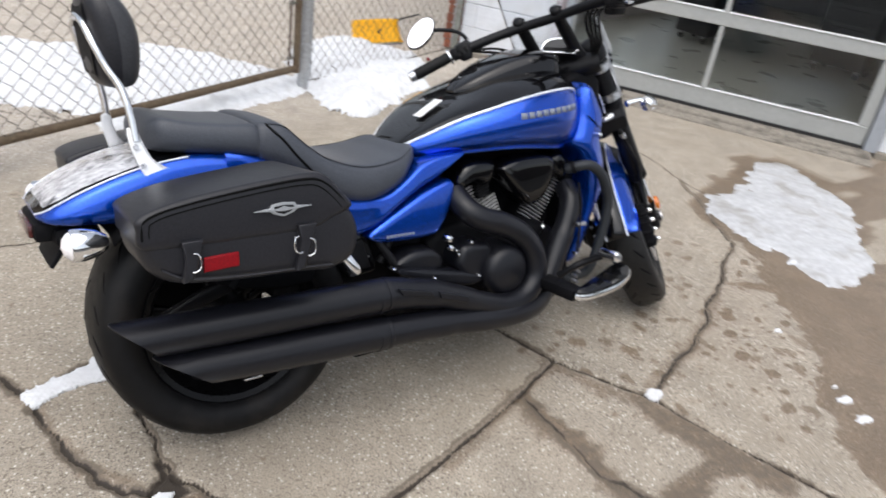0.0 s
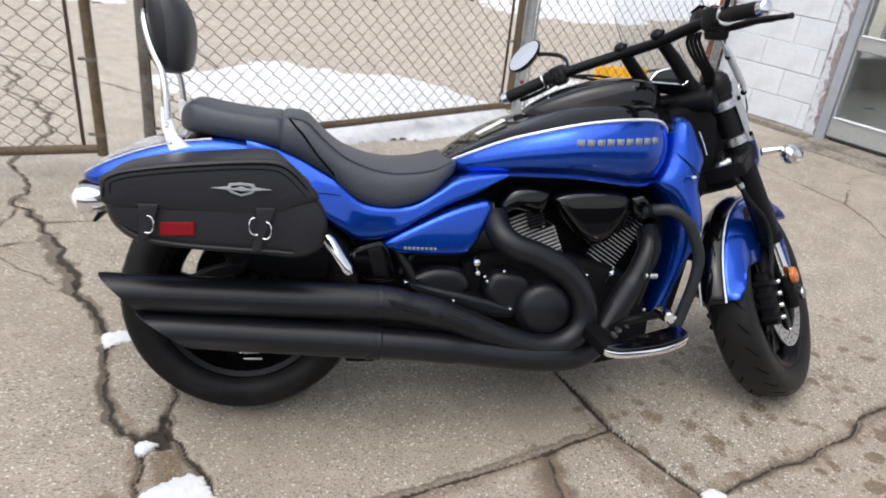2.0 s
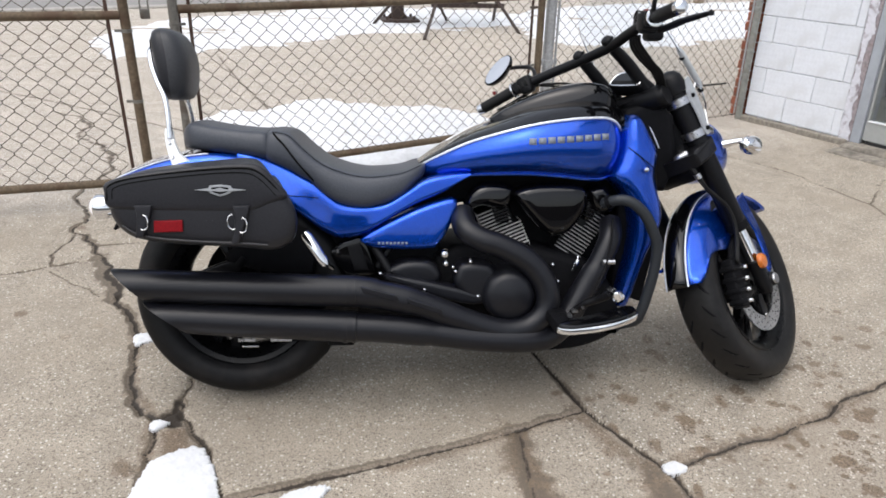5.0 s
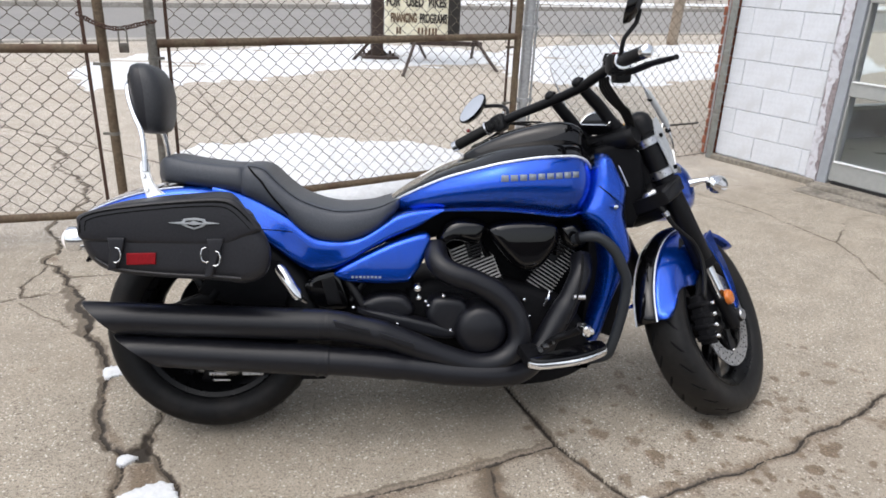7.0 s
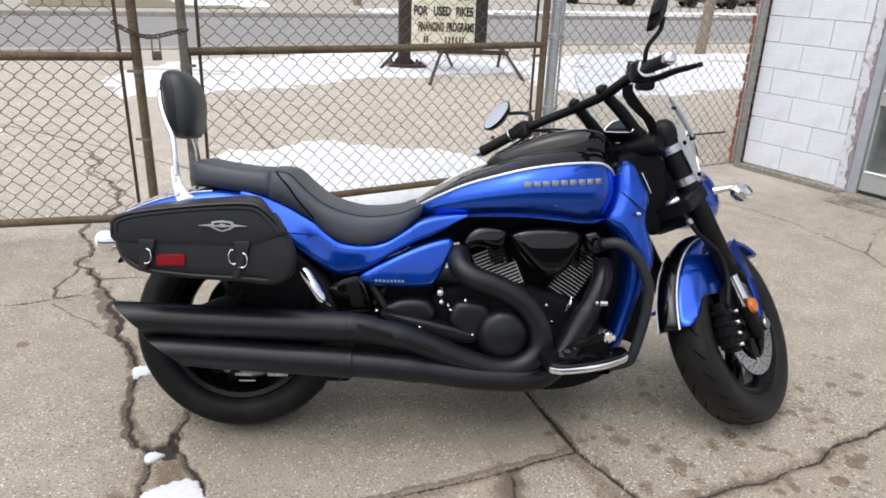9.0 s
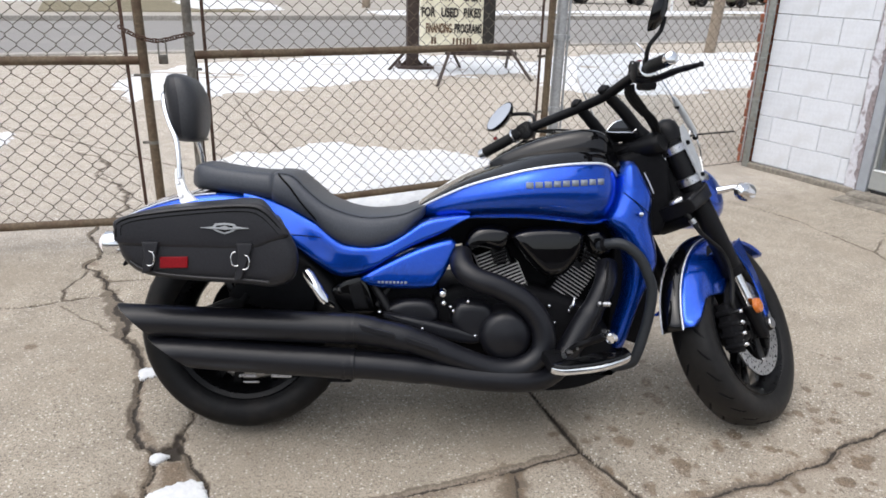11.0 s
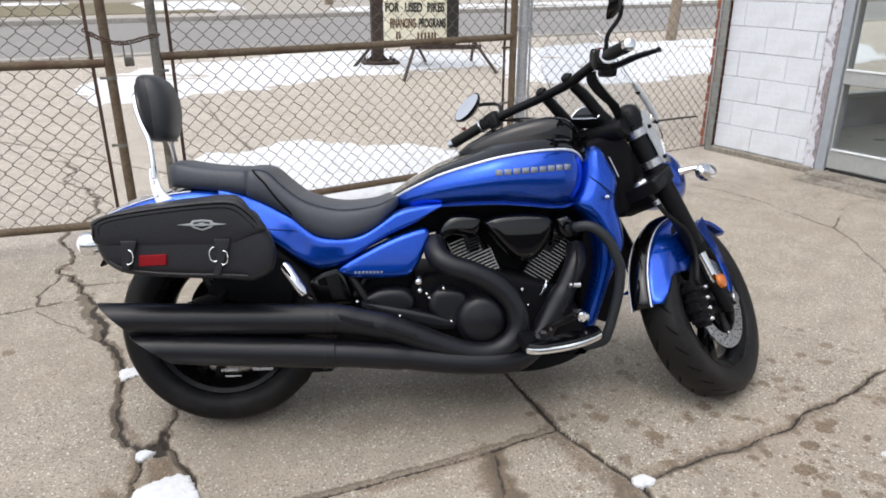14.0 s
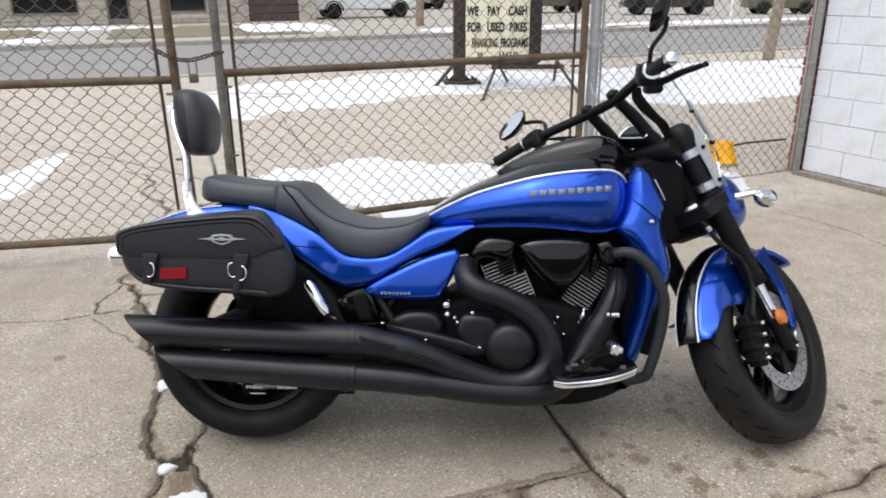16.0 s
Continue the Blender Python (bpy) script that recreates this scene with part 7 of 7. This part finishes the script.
for x, y, z, r in ((0.645, -0.225, 0.452, 0.013), (0.648, -0.235, 0.425, 0.009), (0.455, -0.235, 0.395, 0.007), (0.745, -0.246, 0.327, 0.006), (0.67, -0.23, 0.413, 0.006), (0.722, -0.232, 0.43, 0.006), (0.983, -0.175, 0.406, 0.007), (1.003, -0.175, 0.353, 0.006), (0.973, -0.17, 0.385, 0.005), (1.128, -0.262, 0.335, 0.006), (0.678, -0.23, 0.40, 0.006), (0.585, -0.245, 0.348, 0.006)):
    Geo().lathe([(0.0, -r), (r * 0.7, -r * 0.75), (r, 0.0), (r, 0.012)], 14, shift(x, y, z)).done("bolt_head", CHROME, CASE, "chrome bolt head")
Geo().slab([(0.66, 0.18), (0.68, 0.14), (0.80, 0.126), (0.95, 0.122), (1.06, 0.128), (1.14, 0.150), (1.19, 0.178), (1.2, 0.2), (0.93, 0.205), (0.66, 0.2)], -0.17, 0.17, 0.02, 4, 3).done("belly_pan", DARK, BIKE, "dark belly pan")
Geo().tube(spline([(1.064, -0.165, 0.43), (1.058, -0.175, 0.412), (1.048, -0.17, 0.385)], 4), [0.004] * 3 + [0.007] * 3 + [0.004] * 3, 8).done("decompression_link", CHROME, CASE, "small bright link")
Geo().tube(spline([(0.42, -0.17, 0.49), (0.46, -0.19, 0.43), (0.49, -0.20, 0.38)], 4), 0.014, 10).done("frame_tube", SATIN_BLACK, BIKE, "black frame tube")
Geo().tube(spline([(0.50, -0.16, 0.48), (0.47, -0.17, 0.44), (0.45, -0.17, 0.40)], 4), 0.012, 10).done("frame_tube", SATIN_BLACK, BIKE, "black frame tube")

for M in (Matrix(), MIRRORED):
    plate = Geo().slab([(0.305, 0.44), (0.323, 0.467), (0.36, 0.484), (0.405, 0.49), (0.43, 0.43), (0.44, 0.38), (0.40, 0.372), (0.35, 0.372)], -0.13, -0.168, 0.008, 4, 2, M, 0.003).done("frame_plate", GLOSS_BLACK, BIKE, "gloss black frame plate")
    Geo().slab([(0.356, 0.465), (0.394, 0.477), (0.42, 0.391), (0.376, 0.387)], -0.165, -0.1725, 0.003, 3, 0, M).done("frame_slot", SATIN_BLACK, plate, "ribbed slot")

# exhaust
pipe_a = spline([(0.70, -0.17, 0.565), (0.706, -0.225, 0.53), (0.745, -0.25, 0.502), (0.815, -0.255, 0.478), (0.895, -0.258, 0.432), (0.945, -0.262, 0.362), (0.948, -0.268, 0.29), (0.895, -0.275, 0.24), (0.81, -0.285, 0.232), (0.69, -0.295, 0.272), (0.56, -0.305, 0.325), (0.45, -0.31, 0.352), (0.38, -0.31, 0.364)], 6)
Geo().tube(pipe_a, [0.036] * 55 + [0.038] * 6 + [0.041] * 6 + [0.044] * 6, 20).done("exhaust_pipe", EXHAUST_BLACK, BIKE, "matt black exhaust header pipe")
pipe_b = spline([(1.165, -0.15, 0.535), (1.152, -0.195, 0.49), (1.118, -0.215, 0.42), (1.074, -0.225, 0.345), (1.024, -0.24, 0.265), (0.977, -0.26, 0.215), (0.90, -0.285, 0.202), (0.75, -0.30, 0.212), (0.60, -0.308, 0.235), (0.47, -0.31, 0.25), (0.38, -0.31, 0.256)], 6)
Geo().tube(pipe_b, [0.034] * 13 + [0.0345, 0.038] + [0.0375] * 22 + [0.038] * 12 + [0.042] * 12, 20).done("exhaust_pipe", EXHAUST_BLACK, BIKE, "matt black exhaust header pipe")
Geo().slab([(0.68, 0.268), (0.62, 0.29), (0.60, 0.25), (0.66, 0.215), (0.78, 0.2), (0.8, 0.225)], -0.25, -0.315, 0.014, 4, 2).done("pipe_cover", EXHAUST_BLACK, BIKE, "matt black pipe cover")


def muffler(x0, z0, x1, z1, r, tip_top, tip_low, label):
    """A barrel from the front (x0) to the back (x1) with a slash-cut tip."""
    rings = []
    for t, q in ((0.0, 0.93), (0.02, 0.985), (0.05, 1.0), (0.30, 1.0), (0.6, 1.0), (0.85, 1.0)):
        rings.append([(x0 + (x1 - x0) * t, -0.31 + r * q * math.cos(a), z0 + (z1 - z0) * t + r * q * math.sin(a)) for a in np.linspace(0, 6.283, 32, endpoint=False)])
    for k, q in ((0.5, 1.0), (1.0, 1.0), (1.0, 0.93), (0.4, 0.9)):
        ring = []
        for a in np.linspace(0, 6.283, 32, endpoint=False):
            up = (math.sin(a) + 1) / 2
            x_end = tip_low + (tip_top - tip_low) * up ** 1.3
            ring.append((x1 + (x_end - x1) * k, -0.31 + r * q * math.cos(a), z1 + 0.006 * k + r * q * math.sin(a)))
        rings.append(ring)
    ob = Geo().rings(rings, caps=False).done("muffler", EXHAUST_BLACK, BIKE, label, angle=50)
    Geo().tube([(x1 + 0.06, -0.31, z1), (x1 + 0.061, -0.31, z1)], r * 0.89, 24).done("muffler_baffle", DARK, ob)
    for x in (x0 - 0.01, x0 - 0.035):
        Geo().tube([(x - 0.005, -0.31, z0), (x + 0.005, -0.31, z0)], r * 1.025, 28).done("clamp_ring", EXHAUST_BLACK, ob)
    return ob


muffler(0.39, 0.362, -0.12, 0.380, 0.0455, -0.285, -0.195, "upper matt black slash-cut muffler")
muffler(0.39, 0.256, -0.06, 0.285, 0.0455, -0.205, -0.085, "lower matt black slash-cut muffler")
Geo().box(0.30, 0.38, -0.29, -0.24, 0.19, 0.215, 0.01).box(0.0, 0.3, -0.27, -0.2, 0.29, 0.345, 0.02).done("muffler_bracket", DARK, BIKE, "dark muffler bracket")
Geo().slab([(0.40, 0.388), (0.50, 0.362), (0.505, 0.345), (0.41, 0.368)], -0.35, -0.3585, 0.003).done("heat_shield", EXHAUST_BLACK, BIKE, "slotted heat shield")
Geo().slab([(0.53, 0.352), (0.63, 0.318), (0.63, 0.300), (0.535, 0.332)], -0.342, -0.351, 0.003).done("heat_shield", EXHAUST_BLACK, BIKE, "slotted heat shield")

# foot controls
for M in (Matrix(), MIRRORED):
    arc = spline([(0.945, -0.435, 0.283), (0.965, -0.475, 0.281), (1.01, -0.495, 0.287), (1.08, -0.505, 0.298), (1.14, -0.497, 0.310), (1.185, -0.462, 0.318), (1.192, -0.42, 0.321), (1.175, -0.372, 0.319), (1.06, -0.40, 0.301)], 5, True)
    arc = [Vector((0.946 + (q.x - 0.945) * 0.86, -0.492 + (q.y + 0.505) * 0.6, q.z + 0.010)) for q in arc]
    mid = sum(arc, Vector()) / len(arc)
    up = [q + Vector((0, 0, 0.009)) for q in arc]
    board = Geo().rings([[mid + (q - mid) * 0.985 - Vector((0, 0, 0.012)) for q in arc], arc, up, [mid + (q - mid) * 0.97 + Vector((0, 0, 0.013)) for q in arc], [mid + (q - mid) * 0.5 + Vector((0, 0, 0.014)) for q in arc]], m=M).done("footboard", GLOSS_BLACK, BIKE, "glossy black topped footboard")
    Geo().rings([[q + (q - mid).normalized() * o + Vector((0, 0, h)) for o, h in ((-0.003, -0.012), (0.003, -0.012), (0.004, -0.0105), (0.0042, 0.002), (0.003, 0.004), (-0.003, 0.004))] for q in arc], loop=True, m=M).done("footboard_rim", CHROME, board, "chrome footboard rim")
    Geo().tube([(0.97, -0.452, 0.297), (1.06, -0.438, 0.313), (1.15, -0.424, 0.329)], 0.004, 8, M, squash=0.5).done("footboard_strip", STEEL, board, "steel strip")
    Geo().tube([(1.01, -0.478, 0.30), (1.08, -0.481, 0.312), (1.14, -0.472, 0.324)], 0.003, 8, M, squash=0.5).done("footboard_strip", STEEL, board, "steel strip")
    Geo().tube([(0.98, -0.35, 0.285), (0.97, -0.25, 0.25), (0.96, -0.15, 0.23)], 0.02, 10, M).box(0.94, 1.0, -0.44, -0.28, 0.262, 0.30, 0.012, m=M).done("footboard_mount", DARK, board)
    for x, y, z, r in ((0.985, -0.40, 0.312, 0.007), (1.0, -0.385, 0.32, 0.006), (1.012, -0.37, 0.315, 0.005), (1.03, -0.372, 0.325, 0.004)):
        Geo().lathe([(0.0, -1.6 * r), (r * 0.8, -1.6 * r), (r, 0.0), (r * 0.8, 1.6 * r), (0.0, 1.6 * r)], 12, M @ shift(x, y, z)).done("footboard_pivot", STEEL, board, "steel pivot")
pedal = Geo().tube(spline([(1.02, -0.30, 0.29), (1.045, -0.335, 0.325), (1.075, -0.36, 0.345), (1.10, -0.40, 0.37)], 5), 0.011, 10).done("brake_pedal", SATIN_BLACK, BIKE, "black brake pedal with a chrome peg")
Geo().tube([(1.10, -0.385, 0.374), (1.105, -0.39, 0.376), (1.105, -0.455, 0.378), (1.10, -0.46, 0.378)], [0.012, 0.0165, 0.0165, 0.012], 16).done("pedal_pad", CHROME, pedal, "chrome pedal peg")
Geo().tube([(1.148, -0.23, 0.56), (1.14, -0.255, 0.50), (1.118, -0.28, 0.42), (1.09, -0.30, 0.36)], 0.004, 8).done("brake_rod", DARK, pedal, "dark brake rod")
Geo().lathe([(0.0, -0.018), (0.008, -0.018), (0.008, 0.018), (0.0, 0.018)], 12, shift(1.13, -0.27, 0.435) @ Matrix.Rotation(radians(90), 4, "Z")).done("rod_pin", STEEL, pedal, "steel pin")
for M in (Matrix(), MIRRORED):
    Geo().tube([(0.242, -0.285, 0.525), (0.25, -0.29, 0.515), (0.295, -0.31, 0.45), (0.302, -0.312, 0.438)], [0.012, 0.0165, 0.0165, 0.011], 16, M).tube([(0.297, -0.30, 0.445), (0.315, -0.26, 0.42)], 0.011, 10, M).done("passenger_peg", CHROME, BIKE, "folded chrome passenger peg")
Geo().slab([(-0.15, 0.355), (-0.05, 0.40), (0.02, 0.425), (0.06, 0.42), (0.03, 0.385), (-0.06, 0.355)], -0.15, -0.125, 0.008).done("belt_guard", SATIN_BLACK, BIKE, "dark guard above the hub")
Geo().tube([(0.03, -0.16, 0.405), (0.05, -0.16, 0.43)], 0.012, 10).done("guard_bolt", DARK, BIKE)
Geo().slab([(-0.01, 0.425), (0.04, 0.49), (0.10, 0.52), (0.24, 0.52), (0.25, 0.38), (0.08, 0.39), (0.03, 0.41)], -0.165, -0.14, 0.008, 3, 2).done("inner_guard", DARK, BIKE, "dark guard plate beside the wheel")
rows = []
for i in range(17):
    a = radians(35 + 101 * i / 16)
    rows.append([(0.375 * math.cos(a), y, 0.325 + (0.375 - 0.1 * abs(y / 0.14) ** 4 * 0.3) * math.sin(a)) for y in np.linspace(-0.14, 0.14, 9)])
shell(Geo().rings(rows, closed=False).done("inner_fender", DARK, BIKE, "dark inner rear fender", m=RUN))

# saddlebags
def taper(g):
    """Draws in the front end of a bag towards its inner side."""
    g.v = [(x * (1 - 0.22 * min(max((0.44 - abs(y)) / 0.18, 0), 1)) if x > 0 else x, y, z) for x, y, z in g.v]
    return g


for M in (Matrix(), MIRRORED):
    bag = taper(Geo().slab([(-0.236, 0.66), (-0.235, 0.60), (-0.208, 0.558), (-0.158, 0.533), (-0.045, 0.520), (0.10, 0.512), (0.175, 0.505), (0.228, 0.525), (0.246, 0.566), (0.243, 0.611), (0.215, 0.66), (0.16, 0.70), (-0.18, 0.69)], -0.27, -0.438, 0.035, 5, 3, M, 0.010)).done("saddlebag", LEATHER, BIKE, "black leather saddlebag")
    lid = taper(Geo().slab([(-0.240, 0.660), (-0.236, 0.684), (-0.18, 0.704), (-0.093, 0.719), (0.035, 0.732), (0.125, 0.736), (0.160, 0.724), (0.192, 0.690), (0.220, 0.652), (0.170, 0.630), (0.120, 0.611), (0.0, 0.611), (-0.126, 0.613), (-0.230, 0.620)], -0.262, -0.447, 0.013, 5, 3, M, 0.006)).done("bag_lid", LEATHER, bag, "padded bag lid")
    Geo().tube(spline([(-0.231, -0.447, 0.640), (-0.229, -0.447, 0.664), (-0.221, -0.4475, 0.680), (-0.18, -0.448, 0.694), (-0.093, -0.449, 0.708), (0.035, -0.4495, 0.721), (0.115, -0.449, 0.724), (0.150, -0.448, 0.713), (0.182, -0.448, 0.684), (0.206, -0.447, 0.653)], 6), 0.0036, 6, M).done("lid_piping", STITCH, bag, "black piping")
    Geo().tube(spline([(-0.218, -0.4495, 0.645), (-0.217, -0.450, 0.662), (-0.211, -0.4505, 0.673), (-0.175, -0.4515, 0.685), (-0.09, -0.4525, 0.698), (0.035, -0.453, 0.711), (0.11, -0.4525, 0.713), (0.142, -0.4515, 0.703), (0.17, -0.4505, 0.678), (0.19, -0.450, 0.655)], 6), 0.0014, 6, M).done("lid_seam", STITCH, bag, "thin stitched seam")
    Geo().tube(spline([(-0.20, -0.442, 0.575), (-0.15, -0.447, 0.550), (-0.04, -0.449, 0.537), (0.10, -0.449, 0.530), (0.165, -0.449, 0.525)], 6), 0.003, 6, M).done("bag_piping", LEATHER, bag, "leather edge welt")
    for x0, x1, end, rings_at in ((-0.141, -0.155, 0.546, ((0.006, 0.586),)), (0.103, 0.084, 0.530, ((-0.028, 0.588), (0.008, 0.579)))):
        st = Geo().slab([(x0 - 0.021, 0.630), (x0 + 0.021, 0.630), (x0 + 0.015, 0.60), (x1 + 0.011, end + 0.003), (x1 - 0.010, end), (x0 - 0.016, 0.598)], -0.44, -0.4615, 0.004, 3, 0, M).done("strap", LEATHER, bag, "black leather strap")
        for dx, z in rings_at:
            sg = 1 if dx > 0 else -1
            Geo().tube(spline([(x0 + dx - sg * 0.006, -0.4645, z + 0.02), (x0 + dx + sg * 0.002, -0.466, z + 0.017), (x0 + dx + sg * 0.006, -0.467, z + 0.005), (x0 + dx + sg * 0.004, -0.467, z - 0.011), (x0 + dx - sg * 0.005, -0.466, z - 0.018), (x0 + dx - sg * 0.012, -0.4645, z - 0.017)], 3), 0.0017, 8, M).done("buckle", CHROME, bag, "chrome buckle ring")
    Geo().slab([(-0.119, 0.589), (-0.047, 0.591), (-0.048, 0.561), (-0.120, 0.559)], -0.44, -0.4535, 0.003, 3, 0, M).done("red_reflector", RED_LENS, bag, "rectangular red reflector")
    wing = [(-0.012, 0.6695), (0.022, 0.6735), (0.026, 0.6805), (0.052, 0.6835), (0.078, 0.6805), (0.082, 0.6735), (0.116, 0.6695), (0.082, 0.666), (0.074, 0.660), (0.052, 0.653), (0.030, 0.660), (0.022, 0.666)]
    emblem = Geo().slab(wing, -0.452, -0.4585, 0.0015, 2, 0, M).done("emblem", SILVER, bag, "silver winged emblem shape")
    Geo().slab([(0.031, 0.676), (0.052, 0.678), (0.073, 0.676), (0.075, 0.668), (0.066, 0.663), (0.052, 0.6585), (0.038, 0.663), (0.029, 0.668)], -0.458, -0.4592, 0.0004, 2, 0, M).done("emblem_inlay", DARK, emblem, "dark emblem field")
    Geo().slab([(0.0, 0.6693), (0.04, 0.672), (0.052, 0.6765), (0.064, 0.672), (0.104, 0.6693), (0.064, 0.6665), (0.052, 0.665), (0.04, 0.6665)], -0.4588, -0.4602, 0.0004, 2, 0, M).done("emblem_line", SILVER, emblem, "silver emblem line")
    Geo().box(-0.1, 0.15, -0.29, -0.15, 0.58, 0.61, 0.008, m=M).done("bag_bracket", DARK, bag)

# backrest
LEAN = Matrix(((1, 0, 0, 0), (0, 1, 0.26, -0.26 * 0.70), (0, 0, 1, 0), (0, 0, 0, 1)))
rings = []
for z, x, dx, w in smooth_table([(0.888, -0.155, 0.014, 0.045), (0.896, -0.156, 0.034, 0.080), (0.92, -0.157, 0.047, 0.098), (0.97, -0.157, 0.053, 0.108), (1.02, -0.161, 0.053, 0.108), (1.06, -0.17, 0.047, 0.100), (1.085, -0.178, 0.035, 0.083), (1.096, -0.183, 0.016, 0.05)], 4):
    rings.append([(x + dx * math.copysign(abs(math.cos(q)) ** 0.75, math.cos(q)), w * math.copysign(abs(math.sin(q)) ** 0.6, math.sin(q)), z) for q in np.linspace(0, 6.283, 36, endpoint=False)])
pad = Geo().rings(rings).done("backrest_pad", LEATHER, BIKE, "black padded backrest", angle=70)
face = []
for ring in rings[3:-2]:
    mid = sum((Vector(q) for q in ring), Vector()) / len(ring)
    face.append([mid + (Vector(ring[k % 36]) - mid) * 1.012 for k in range(-9, 10)])
Geo().rings(face, closed=False).done("front_panel", PANEL_GREY, pad, "lighter grey front panel", angle=70)
Geo().rings([[(x, w * c, z) for c in np.linspace(-1, 1, 9)] for z, x, w in ((0.90, -0.188, 0.04), (0.92, -0.204, 0.06), (0.97, -0.2105, 0.068), (1.02, -0.2145, 0.068), (1.06, -0.2175, 0.06), (1.08, -0.212, 0.045))], closed=False).done("pad_back", DARK, pad, "dark pad backing")
for s in (-1, 1):
    Geo().tube(spline([(-0.153, s * 0.140, 0.78), (-0.157, s * 0.130, 0.84), (-0.168, s * 0.115, 0.895), (-0.19, s * 0.099, 0.94), (-0.208, s * 0.084, 0.99), (-0.218, s * 0.055, 1.03), (-0.221, 0.0, 1.042)], 5), 0.0085, 10).done("sissy_bar", CHROME, BIKE, "chrome sissy bar")
    M = Matrix() if s < 0 else MIRRORED
    plate = Geo().slab([(-0.168, 0.808), (-0.147, 0.806), (-0.142, 0.782), (-0.131, 0.752), (-0.113, 0.728), (-0.088, 0.711), (-0.055, 0.697), (-0.05, 0.68), (-0.128, 0.678), (-0.144, 0.698), (-0.157, 0.733), (-0.167, 0.772)], -0.150, -0.162, 0.004, 3, 2, M @ LEAN).done("sissy_plate", POLISHED, BIKE, "chrome mounting plate")
    for x, z in ((-0.156, 0.768), (-0.146, 0.728)):
        Geo().lathe([(0.0, -0.005), (0.005, -0.005), (0.0065, 0.0), (0.0065, 0.006)], 12, M @ LEAN @ shift(x, -0.1645, z)).done("plate_bolt", STEEL, plate, "")

# ---- wall blocks ----
block = {}


def lay(x0, x1, z0, z1):
    """One block of the wall face; alike blocks share their mesh."""
    key = (round(x1 - x0, 3), round(z1 - z0, 3))
    if key not in block:
        ob = Geo().box(0, x1 - x0, 0, 0.014, 0, z1 - z0, 0.004, seg=1).done("block", WHITE_BLOCK, core, "", False)
        block[key] = ob.data
    else:
        ob = new("block", block[key])
        ob.parent = core
    ob.matrix_basis = WALL @ pose(x0, 0.002 + rng.uniform(-0.0016, 0.0016), z0 + rng.uniform(-0.0008, 0.0008), 0, rng.uniform(-0.18, 0.18), rng.uniform(-0.2, 0.2))


for i in range(16):
    z0, z1 = 0.048 + 0.1905 * i, 0.048 + 0.1905 * (i + 1) - 0.004
    for lo, hi, off in ((0.0, 0.778, 0.32 if i % 2 == 0 else 0.12), (3.335, 6.0, 0.3 if i % 2 else 0.1)):
        x = lo
        first = True
        while x < hi - 0.02:
            nx = min(lo + off if first else x + 0.397, hi)
            lay(x, nx - (0.004 if (i + round(x * 7)) % 3 == 0 else 0.0016), z0, z1)
            x, first = nx, False
